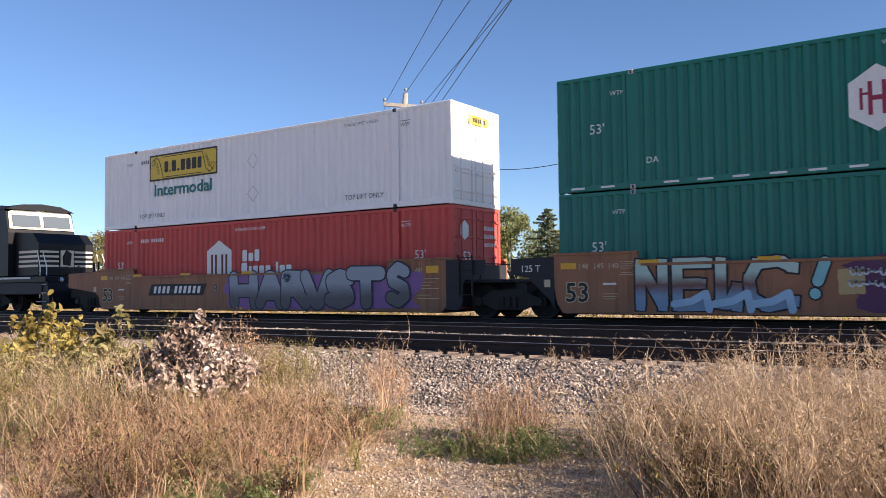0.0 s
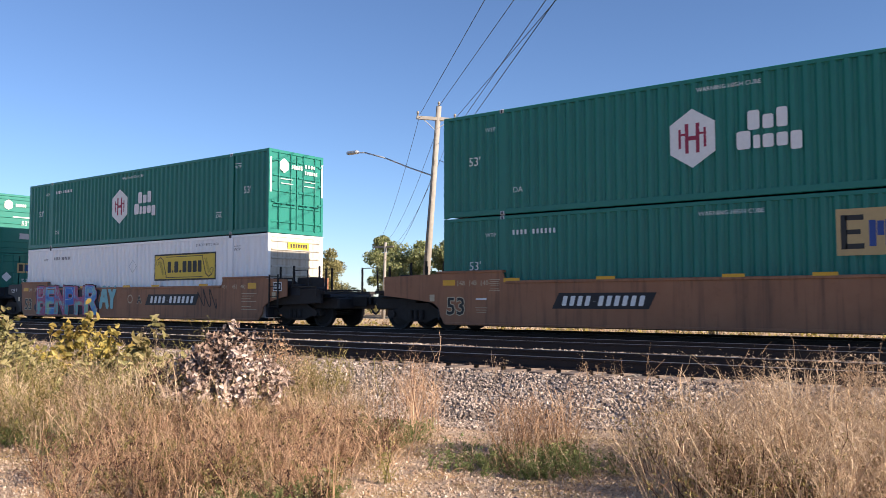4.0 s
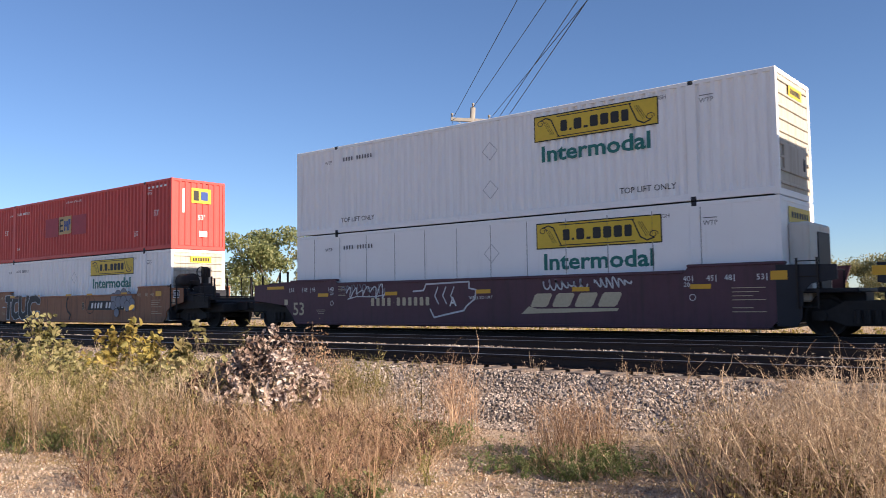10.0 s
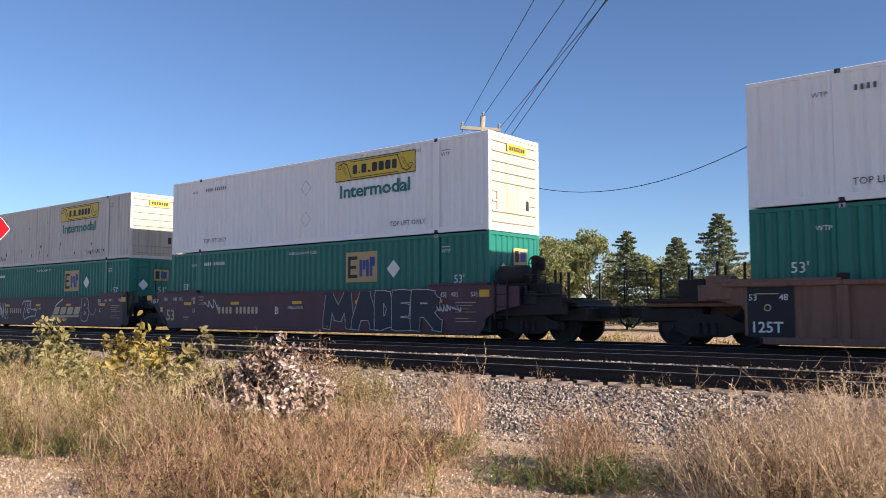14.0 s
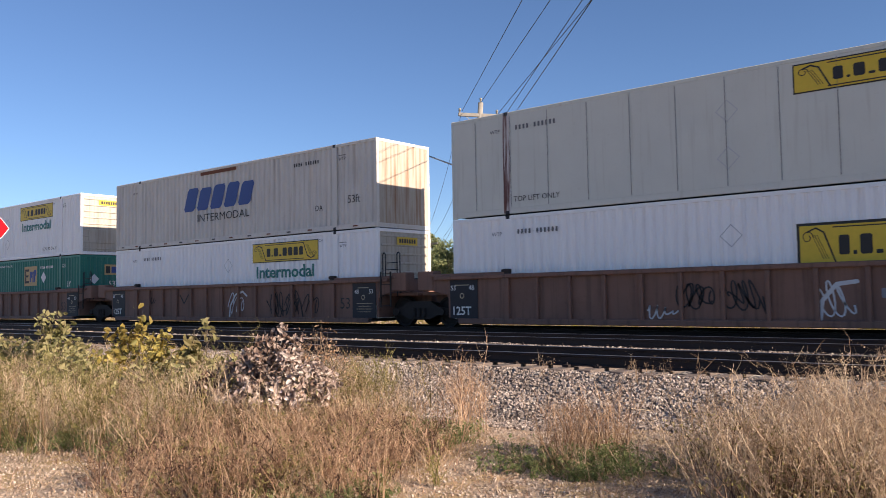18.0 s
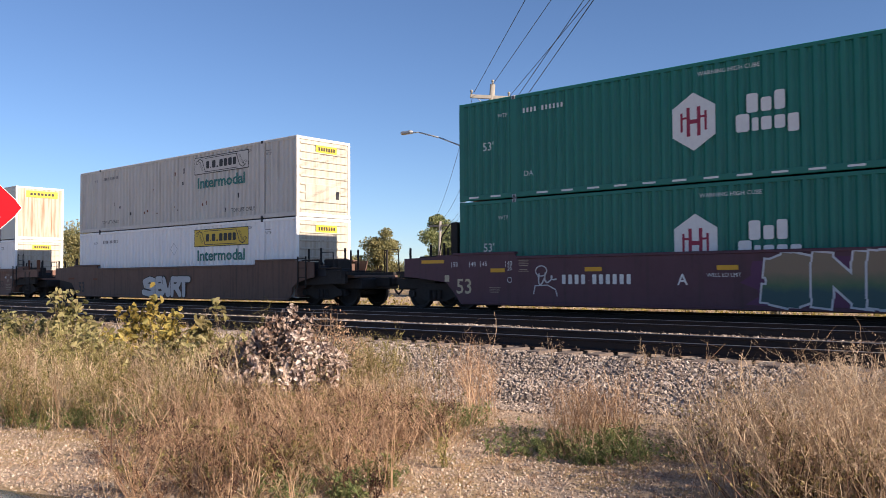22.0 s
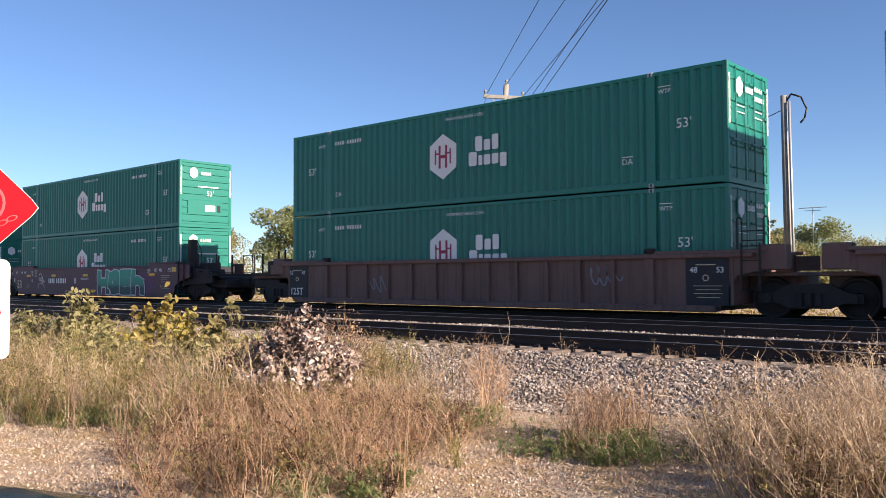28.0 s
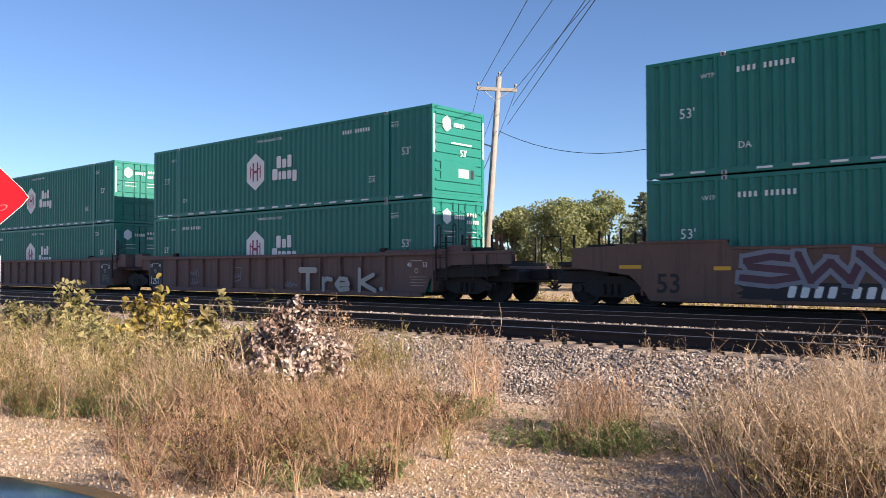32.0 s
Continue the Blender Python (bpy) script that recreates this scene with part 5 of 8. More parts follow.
        ends = (0.34, 1.35, 0.15, 0.42) if style == "tan" else (-1.25, 1.40, 0.20, 0.38) if not left_coupled else (-0.88, 1.43, 0.10, 0.90)
        car_mark(car, flat(rect(ends[3], ends[2]), M["reflect"]), ends[0], ends[1], "reflector", 0.01, "yellow reflector")
        car_mark(car, flat(rect(0.42 if style == "tan" else 0.36, 0.20), M["reflect"]), 15.6 if style == "tan" else 16.12, 1.36, "reflector", 0.01, "yellow reflector")
        for u in (2.4, 5.1, 8.2, 10.1, 13.0) if style == "tan" else (1.55, 4.6, 8.1, 11.2, 14.35):
            car_mark(car, flat(rect(0.50, 0.11), M["reflect"]), u, 1.40 - (1.33 - mid) if style == "tan" else 1.15, "reflector", 0.022, "yellow reflector")
        pale = M["tan_mark"] if style == "tan" else M["mark"]
        if style == "tan":
            loads = [(0.78, "48"), (1.18, "45"), (1.56, "40"), (14.1, "40"), (14.65, "45"), (15.1, "48")]
        else:
            loads = [(0.0, "53"), (0.67, "48"), (1.07, "45"), (1.95, "40"), (14.02, "40"), (14.58, "45"), (15.0, "48"), (15.72, "53")]
        for u, word in loads:
            car_mark(car, letters(word, 0.13, pale), u, 1.34, "lettering", 0.004)
            car_mark(car, flat(rect(0.018, 0.16), pale), u + (0.14 if u > 8 else -0.14), 1.33, "text_bar", 0.004)
            if word == "40" and style != "tan":
                car_mark(car, letters("20", 0.11, pale), u, 1.20, "lettering", 0.004)
        for q in range(7):
            if q != 4:
                car_mark(car, flat(rect(0.75 - 0.14 * (q % 3), 0.016), M["tan_mark"]), 15.45 - 0.07 * (q % 3), 1.10 - 0.09 * q, "text_bar", 0.004)
                car_mark(car, flat(rect(0.34 - 0.06 * (q % 2), 0.013), M["tan_mark"]), 1.85 if style == "tan" else 2.42, 1.42 - 0.05 * q, "text_bar", 0.004)
        if style == "tan":
            car_mark(car, flat(rect(0.34, 0.05), M["mark"]), 1.42, 0.90, "text_bar", 0.004)
        for q in range(3):
            car_mark(car, flat(rect(0.40 - 0.05 * q, 0.014), M["tan_mark"]), 1.42, 0.66 - 0.06 * q, "text_bar", 0.004)
        car_mark(car, flat(rect(0.17, 0.19), M["tan_mark"]), -0.25 if style != "maroon" else -0.32, 0.93, "data_plate", 0.012)
        if style == "tan" and right_coupled:
            car_mark(car, flat(rect(0.42, 0.30), M["mark"]), LONG + 0.72, 1.32, "framed_panel", 0.012)
            car_mark(car, flat(rect(0.36, 0.24), M["black"]), LONG + 0.72, 1.32, "panel_face", 0.016)
            car_mark(car, flat(rect(0.18, 0.18), M["tan_mark"]), LONG + 0.55, 1.04, "data_plate", 0.012)
            for q in (-0.08, 0.08):
                car_mark(car, flat(rect(0.12, 0.14), M["silver"]), LONG + 0.72 + q, 1.32, "text_bar", 0.019)
        if style == "maroon":
            side_letter = {6: "A", 7: "C", 8: "B", 13: "A", 14: "C", 15: "B"}[STARTS.index(x)]
            car_mark(car, letters(side_letter, 0.27, M["mark"], fat=0.01), 7.0, 0.88, "lettering", 0.004)
            car_mark(car, letters("WELL LD LMT", 0.09, M["mark"]), 8.0, 0.98, "lettering", 0.004)
            car_mark(car, ring_patch([(0.08 * math.cos(0.4 * i), 0.08 * math.sin(0.4 * i)) for i in range(16)], 0.82, M["mark"]), 1.95, 0.88, "round_mark", 0.004)
            car_mark(car, ring_patch([(0.08 * math.cos(0.4 * i), 0.08 * math.sin(0.4 * i)) for i in range(16)], 0.82, M["mark"]), 14.15, 0.90, "round_mark", 0.004)
        if style == "tan":
            mark_at = {0: (6.67, "B"), 2: (9.06, "A"), 5: (9.54, "B")}.get(STARTS.index(x))
            if mark_at:
                car_mark(car, letters(mark_at[1], 0.32, M["tan_mark"], fat=0.05), mark_at[0], 0.90, "lettering", 0.004)
                car_mark(car, letters(mark_at[1], 0.30, M["black_mark"], fat=0.012), mark_at[0], 0.90, "lettering", 0.008)
    else:
        car_mark(car, letters("125T", 0.25, M["mark"], fat=0.015), 0.40, 0.50, "lettering", -0.08)
        for u, w, tx in ((0.08, 1.16, "53"), (0.75, 1.16, "48")) + ((15.3, 1.12, "48"), (15.95, 1.12, "53")):
            car_mark(car, letters(tx, 0.14, M["mark"], fat=0.005), u, w, "lettering", -0.08)
        for u in (0.40, 15.6):
            car_mark(car, ring_patch([(0.08 * math.cos(0.4 * i), 0.08 * math.sin(0.4 * i)) for i in range(16)], 0.7, M["tan_mark"]), u, 0.93, "round_mark", -0.08)
            car_mark(car, flat(rect(0.5, 0.022), M["tan_mark"]), u, 1.24, "text_bar", -0.08)
        for q in range(4):
            car_mark(car, flat(rect(0.70 - 0.12 * (q % 2), 0.014), M["tan_mark"]), 15.65, 0.74 - 0.09 * q, "text_bar", -0.08)
        if style == "brown":
            car_mark(car, letters("53", 0.36, M["black_mark"]), 14.75, 0.75, "lettering", -0.098)
    if number:
        u, w, ink, plate_w = number
        if plate_w:
            car_mark(car, flat([(-plate_w / 2 - 0.1, -0.2), (plate_w / 2 - 0.1, -0.2), (plate_w / 2 + 0.1, 0.2), (-plate_w / 2 + 0.1, 0.2)], M["spraydark"]), u, w, "number_panel", 0.004)
        car_mark(car, letter_blocks(11, plate_w * 0.84 if plate_w else 2.38 if ink == "tan_mark" else 2.0, 0.25, M[ink], slant=0.25 if plate_w else 0, gap=0.42, tops=((0, 1),) * 4 + ((0.4, 0.42),) + ((0, 1),) * 6, wide=(1, 1, 1, 1, 0.7, 1, 1, 1, 1, 1, 1)), u, w, "number_band", 0.008)
    return ride(car, x, 0, 0)


def mirrored(me):
    m2 = me.copy()
    for q in m2.vertices:
        q.co.x = -q.co.x
    m2.flip_normals()
    return m2


# ---- spray paint on the car sides ----
GLYPH = {  # strokes of block letters in a unit box
    "A": [[(0, 0), (0.42, 1), (0.58, 1), (1, 0)], [(0.2, 0.36), (0.8, 0.36)]],
    "B": [[(0.1, 0), (0.1, 1), (0.7, 1), (0.9, 0.8), (0.7, 0.55), (0.1, 0.52)], [(0.7, 0.55), (1, 0.28), (0.75, 0), (0.1, 0)]],
    "C": [[(1, 0.85), (0.7, 1), (0.2, 0.95), (0, 0.6), (0.05, 0.2), (0.4, 0), (1, 0.12)]],
    "D": [[(0.08, 0), (0.08, 1), (0.6, 0.98), (1, 0.6), (0.8, 0.12), (0.08, 0)]],
    "E": [[(1, 1), (0.05, 1), (0.05, 0), (1, 0.02)], [(0.05, 0.52), (0.8, 0.52)]],
    "G": [[(1, 0.85), (0.6, 1), (0.1, 0.85), (0, 0.35), (0.35, 0), (0.95, 0.1), (0.95, 0.48), (0.5, 0.48)]],
    "H": [[(0.05, 0), (0, 1)], [(1, 0), (0.95, 1)], [(0.03, 0.48), (0.97, 0.48)]],
    "h": [[(0.05, 0), (0.05, 1)], [(0.05, 0.5), (0.5, 0.62), (0.9, 0.45), (0.95, 0)]],
    "I": [[(0.5, 0), (0.5, 1)], [(0.1, 1), (0.9, 1)]],
    "K": [[(0.08, 0), (0.08, 1)], [(1, 1), (0.12, 0.45), (1, 0)]],
    "L": [[(0.1, 1), (0.08, 0.06), (0.55, 0.05), (1, 0.42), (1, 0)]],
    "M": [[(0, 0), (0.12, 1), (0.5, 0.3), (0.88, 1), (1, 0)]],
    "N": [[(0.02, 0), (0.02, 1), (0.95, 0), (0.95, 1)]],
    "O": [[(0.5, 1), (0.08, 0.8), (0, 0.4), (0.3, 0), (0.8, 0.05), (1, 0.5), (0.8, 0.92), (0.5, 1)]],
    "P": [[(0.08, 0), (0.08, 1), (0.75, 0.98), (1, 0.72), (0.75, 0.48), (0.08, 0.45)]],
    "R": [[(0.05, 0), (0.08, 1), (0.7, 0.98), (0.92, 0.75), (0.65, 0.5), (0.1, 0.48)], [(0.5, 0.5), (1, 0)]],
    "S": [[(0.95, 0.88), (0.5, 1), (0.08, 0.82), (0.15, 0.58), (0.85, 0.42), (0.95, 0.18), (0.5, 0), (0, 0.12)]],
    "T": [[(0, 1), (1, 0.98)], [(0.5, 0.95), (0.52, 0)]],
    "U": [[(0.02, 1), (0.05, 0.2), (0.4, 0), (0.85, 0.12), (0.95, 1)]],
    "V": [[(0, 1), (0.45, 0), (0.58, 0), (1, 1)]],
    "W": [[(0, 1), (0.2, 0), (0.5, 0.7), (0.8, 0), (1, 1)]],
    "X": [[(0, 0), (1, 1)], [(0, 1), (1, 0)]],
    "Y": [[(0, 1), (0.5, 0.45), (1, 1)], [(0.5, 0.45), (0.48, 0)]],
    "a": [[(0.1, 0.85), (0.5, 1), (0.9, 0.8), (0.9, 0), (0.3, 0.02), (0.05, 0.3), (0.4, 0.52), (0.9, 0.5)]],
    "e": [[(0.05, 0.5), (0.95, 0.5), (0.8, 0.95), (0.3, 1), (0, 0.5), (0.3, 0.02), (0.95, 0.1)]],
    "k": [[(0.1, 0), (0.1, 1)], [(0.9, 0.75), (0.15, 0.4), (1, 0)]],
    "r": [[(0.1, 0), (0.1, 1)], [(0.1, 0.7), (0.5, 1), (1, 0.9)]],
    "!": [[(0.9, 1), (0.4, 0.45)], [(0.2, 0.12), (0.22, 0.1)]],
    ".": [[(0.4, 0.1), (0.5, 0.1)]],
}


def tag_letter(car, ch, u0, u1, z0, z1, fill, edge, thick=0.26, rim=0.05, outer=None, glint=None, dy=0.0, lean=0.0, sharp=False):
    """One spray-painted letter: a rim, the fill over it, and where there is one a glint and a wider halo."""
    half, mid, uc = (u1 - u0 - thick) / 2, (z0 + z1) / 2, (u0 + u1) / 2
    tall = (z1 - z0 - thick) / 2

    def strokes(w, name, lift, shift=(0.0, 0.0), only=None):
        for i, st in enumerate(GLYPH[ch][:only]):
            pts = [((2 * a - 1) * half + lean * (2 * b - 1) * tall + shift[0], (2 * b - 1) * tall + shift[1]) for a, b in st]
            yield line_patch(pts, w, M[name], sharp and w > 0.03), lift + 0.0014 * i

    if outer:
        for me, lift in strokes(thick + 4.4 * rim, outer, 0.008 + dy * 0.12):
            car_mark(car, me, uc, mid, "spray_halo", lift)
    for me, lift in strokes(thick + 2 * rim, edge, 0.013 + dy):
        car_mark(car, me, uc, mid, "spray_outline", lift)
    for me, lift in strokes(thick, fill, 0.016 + dy):
        car_mark(car, me, uc, mid, "spray_letter", lift, "spray-painted letter stroke")
    if glint:
        for me, lift in strokes(0.025, glint, 0.0185 + dy, (-thick * 0.3, thick * 0.3), 1):
            car_mark(car, me, uc, mid, "spray_glint", lift)


def tag_word(car, text, u0, u1, z0, z1, fill, edge, thick=0.26, rim=0.05, overlap=0.10, outer=None, glint=None, dy=0.0, lean=0.0, seed=0, sharp=True):
    """A row of such letters; fill may be a list, one colour a letter."""
    rnd = random.Random(seed)
    step = (u1 - u0) / len(text)
    for i, ch in enumerate(text):
        c = fill[i % len(fill)] if isinstance(fill, list) else fill
        d = rnd.uniform(-0.04, 0.04) if seed else 0.0
        tag_letter(car, ch, u0 + i * step - overlap * step, u0 + (i + 1) * step + overlap * step, z0 + max(0, d), z1 + min(0, d) - abs(d) * 0.6, c, edge, thick, rim, outer, glint, dy + 0.0062 * i, lean + d, sharp)


def cloud(car, u0, u1, z0, z1, mat, seed, dy=0.0):
    """A soft-edged patch of sprayed background."""
    rnd = random.Random(seed)
    w, h, n = (u1 - u0) / 2, (z1 - z0) / 2, 30
    pts = []
    for i in range(n):
        a = 2 * math.pi * i / n
        k = rnd.uniform(0.9, 1.04)
        pts.append((w * max(-1, min(1, 1.2 * math.cos(a))) * k, h * max(-1, min(1, 1.5 * math.sin(a))) * min(1, k)))
    car_mark(car, flat(pts, M[mat]), (u0 + u1) / 2, (z0 + z1) / 2, "spray_cloud", 0.006 + dy)


def ink_line(car, pts, mat, w=0.045, dy=0.0, name="spray_line"):
    """A thin hand-sprayed line through points (along the car, up)."""
    cu, cz = pts[0]
    car_mark(car, line_patch([(a - cu, b - cz) for a, b in pts], w, M[mat]), cu, cz, name, 0.012 + dy, "thin spray-painted line")


def scribble(car, u, z, w, h, ink, seed, dy=0.0):
    rnd, s = random.Random(seed), Shape()
    turns = max(3, round(w / h * 1.6))
    ph, amp, pts = rnd.uniform(0, 6), [rnd.uniform(0.35, 1.0) for _ in range(turns + 2)], []
    for i in range(turns * 14 + 1):
        g = i / 14
        k = amp[int(g)] * (1 - g % 1) + amp[int(g) + 1] * (g % 1)
        pts.append((-w / 2 + w * g / turns + 0.16 * h * math.sin(2 * math.pi * g + ph), h / 2 * k * math.sin(2 * math.pi * g) + 0.16 * h * math.sin(5.1 * g + ph)))
    m = len(pts)
    for i, p in enumerate(pts):
        a, b = pts[max(0, i - 1)], pts[min(m - 1, i + 1)]
        d = Vector((b[0] - a[0], b[1] - a[1])).normalized() * 0.02
        s.v += [(p[0] - d.y, 0, p[1] + d.x), (p[0] + d.y, 0, p[1] - d.x)]
    s.f = [(2 * i, 2 * i + 1, 2 * i + 3, 2 * i + 2) for i in range(m - 1)]
    me = bpy.data.meshes.new("scribble")
    me.from_pydata(s.v, [], s.f)
    me.materials.append(M[ink])
    car_mark(car, me, u, z, "scribble", 0.012 + dy, "thin spray-painted scribble")


# start of each container along the train, from the first one
STARTS = [0.0, 19.39, 38.94, 62.49, 82.32, 101.73, 125.53, 144.94, 164.39, 187.89, 207.29, 226.53, 249.98, 273.58, 293.06, 312.36, 336.18, 355.68, 375.30, 398.58]
STYLES = ["tan"] * 6 + ["maroon"] * 3 + ["brown"] * 3 + ["dull"] + ["maroon"] * 3 + ["dark_brown"] * 3 + ["dull"]
COUPLED_AFTER = {2, 5, 8, 11, 12, 15, 18}
DARK = "spraydark"
NUMBERS = {0: (4.62, 0.88, "mark", 3.0), 2: (11.1, 0.89, "mark", 3.1), 3: (5.0, 0.85, "mark", 2.6), 5: (11.6, 0.92, "mark", 3.2), 6: (4.92, 0.90, "tan_mark", 0), 7: (5.0, 0.88, "tan_mark", 0),
           8: (4.75, 0.89, "tan_mark", 0), 13: (4.65, 0.89, "mark", 0), 14: (4.65, 0.89, "mark", 0), 15: (4.97, 0.88, "mark", 0), 19: (4.9, 0.46, "mark", 3.4)}
CARS = []
for k in range(20):
    lc = k == 0 or (k - 1) in COUPLED_AFTER
    rc = k in COUPLED_AFTER or k == 19
    gap = 0 if k == 0 else STARTS[k] - STARTS[k - 1] - LONG
    CARS.append(well_car(STYLES[k], STARTS[k], lc, rc, gap, NUMBERS.get(k)))

STACK = [  # (kind, end, options) below and on top
    (("red_hub", "doors", {}), ("jb", "doors", dict(plaque_u=4.65, plaque=(2.15, 0.95)))),
    (("emp", "doors", dict(left_number=False)), ("hub", "nose", dict(dash=True, left_number=False))),
    (("jb", "nose", dict(plaque=(1.85, 1.0), word=False)), ("hub", "doors", {})),
    (("emp", "flat", {}), ("hub", "nose", dict(left_number=False))),
    (("emp", "flat", {}), ("jb", "nose", {})),
    (("jb", "nose", {}), ("red_emp", "flat", {})),
    (("jb_reefer", "plain", {}), ("jb", "nose", {})),
    (("emp", "doors", {}), ("jb_old", "nose", {})),
    (("emp", "flat", {}), ("jb", "nose", {})),
    (("emp", "flat", dict(left_number=False)), ("jb", "nose", {})),
    (("jb", "nose", {}), ("swift", "plain", {})),
    (("jb", "nose", dict(plaque=(1.62, 1.0))), ("jb_smooth", "plain", dict(plaque=(2.40, 0.66)))),
    (("jb", "nose", {}), ("jb_old", "nose", dict(pale=True))),
    (("hub", "nose", dict(left_number=False)), ("hub", "doors", dict(dash=True))),
    (("hub", "doors", {}), ("hub", "nose", dict(dash=True, left_number=False))),
    (("hub", "nose", dict(left_number=False)), ("hub", "nose", dict(left_number=False))),
    (("hub", "doors", {}), ("hub", "doors", {})),
    (("hub", "doors", {}), ("hub", "doors", dict(dash=True))),
    (("hub", "doors", {}), ("hub", "nose", dict(dash=True, left_number=False))),
    (("hub", "nose", {}), ("hub", "nose", dict(dash=True))),
]
for k, levels in enumerate(STACK):
    for level, (kind, end, opts) in enumerate(levels):
        container(kind, STARTS[k], level, end, **opts)

C = CARS
cloud(C[0], 6.95, 15.25, 0.22, 1.36, "sprayviolet", 5)
for ch, a, b, lo, hi in (("H", 7.36, 8.75, 0.22, 1.46), ("A", 8.62, 9.95, 0.22, 1.44), ("R", 9.72, 11.05, 0.22, 1.44), ("V", 10.62, 12.0, 0.22, 1.45), ("S", 11.62, 12.85, 0.24, 1.44), ("T", 12.5, 13.98, 0.24, 1.50)):
    tag_letter(C[0], ch, a, b, lo, hi, "fade_grey", "spraynavy", 0.40, 0.045, dy=0.0044 * (a - 7.3))
tag_letter(C[0], "S", 14.0, 14.88, 0.30, 1.60, "fade_grey", "spraynavy", 0.34, 0.045, dy=0.03)
ink_line(C[0], [(10.05 + 0.17 * math.cos(2.4 * i), 1.22 + 0.15 * math.sin(2.4 * i)) for i in range(12)], "spraynavy", 0.02, 0.045)
for ch, a, b in (("N", 2.06, 2.88), ("E", 2.92, 3.88), ("L", 3.90, 4.52), ("C", 4.54, 5.69)):
    tag_letter(C[1], ch, a, b, 0.25, 1.47, "fade_mint", "spraydark", 0.24, 0.045, sharp=True)
for a in (3.25, 4.15, 5.0):
    ink_line(C[1], [(a - 0.25, 0.42), (a + 0.15, 0.48), (a + 0.48, 0.66), (a + 0.55, 0.30)], "spraysky", 0.17, 0.044)
tag_letter(C[1], "!", 5.82, 6.34, 0.45, 1.42, "spraycyan", "spraydark", 0.22, 0.035)
cloud(C[1], 6.55, 13.05, 0.24, 1.46, "sprayplum", 8)
cloud(C[1], 6.42, 6.95, 0.62, 1.16, "tan_panel", 9, 0.002)
for ch, a, b, col in (("M", 7.45, 9.05, "fade_blue"), ("A", 8.82, 9.85, "fade_lime"), ("K", 9.66, 10.95, "fade_blue"), ("S", 10.60, 12.12, "fade_blue")):
    tag_letter(C[1], ch, a, b, 0.27, 1.48, col, "spraynavy", 0.32, 0.03, outer="spraysky", dy=0.0044 * (a - 7.4), lean=0.05, sharp=True)
for u, z, w, h, q in ((6.98, 1.10, 0.66, 0.18, 3), (6.98, 0.86, 0.72, 0.18, 4), (12.5, 1.12, 0.7, 0.2, 5), (12.55, 0.86, 0.8, 0.22, 6), (13.35, 1.14, 0.8, 0.34, 2)):
    scribble(C[1], u, z, w, h, "spraywhite", q, 0.03)
tag_letter(C[1], "a", 13.88, 14.34, 0.86, 1.36, "spraywhite", "spraywhite", 0.09, 0.01)
cloud(C[2], 1.2, 6.3, 0.24, 1.46, "spraynavy", 11)
tag_word(C[2], "BENPHR", 1.35, 6.1, 0.26, 1.50, ["mix_multi", "mix_blue", "mix_multi", "fade_blue", "mix_multi", "mix_blue"], "sprayrose", 0.30, 0.03, 0.14, outer="spraydark", glint="spraysky", seed=4)
tag_letter(C[2], "A", 6.28, 6.98, 0.52, 1.46, "spraycyan", "spraycyan", 0.20, 0.005)
tag_letter(C[2], "Y", 6.88, 7.52, 0.52, 1.46, "spraycyan", "spraycyan", 0.20, 0.005)
car_mark(C[2], ring_patch([(0.17 * math.cos(0.3 * i), 0.17 * math.sin(0.3 * i)) for i in range(21)], 0.8, M["tan_mark"]), 8.45, 0.92, "round_mark", 0.006)
scribble(C[2], 13.2, 0.95, 1.0, 0.7, "spraydark", 17)
cloud(C[4], 1.9, 6.6, 0.24, 1.44, "sprayred", 12)
tag_word(C[4], "GABL", 1.9, 6.6, 0.26, 1.48, "mix_pale", "spraypurple", 0.28, 0.05, 0.14, outer="spraycyan", glint="spraypurple", seed=6)
car_mark(C[4], flat([(-1.35, -0.42), (1.2, -0.42), (1.35, 0.42), (-1.2, 0.42)], M["tan_panel"]), 7.75, 0.98, "repainted_patch", 0.004)
car_mark(C[4], letter_blocks(3, 1.75, 0.62, M["maroon"], gap=0.16), 7.8, 0.99, "logo_band", 0.008)
cloud(C[4], 8.85, 15.0, 0.24, 1.46, "sprayindigo", 15)
tag_word(C[4], "KEWSER", 9.35, 14.05, 0.26, 1.46, "fade_teal", "spraydark", 0.24, 0.035, 0.16, outer="spraygrey", glint="spraygreen", seed=9, lean=-0.12)
for u, z, r in ((14.2, 0.45, 0.2), (14.6, 1.0, 0.16), (9.05, 0.45, 0.22), (14.9, 0.7, 0.1), (9.0, 1.1, 0.12), (14.45, 1.3, 0.09)):
    car_mark(C[4], flat([(r * math.cos(0.45 * i), r * math.sin(0.45 * i)) for i in range(14)], M["spraynavy"]), u, z, "spray_dot", 0.010)
scribble(C[4], 9.2, 0.62, 0.5, 0.4, "spraywhite", 61, 0.01)
scribble(C[4], 14.4, 0.72, 0.6, 0.35, "spraywhite", 62, 0.01)
for ch, a, b in (("I", 1.5, 2.45), ("C", 2.3, 3.35), ("U", 3.1, 4.25), ("C", 4.1, 5.4)):
    tag_letter(C[5], ch, a, b, 0.27, 1.46, "spraydark", "spraywhite", 0.30, 0.045, dy=0.0055 * (a - 1.4), lean=0.06, sharp=True)
ink_line(C[5], [(8.25, 1.42), (8.05, 1.2), (7.98, 0.9), (8.12, 0.66), (8.4, 0.52), (8.25, 0.3)], "spraydark", 0.09)
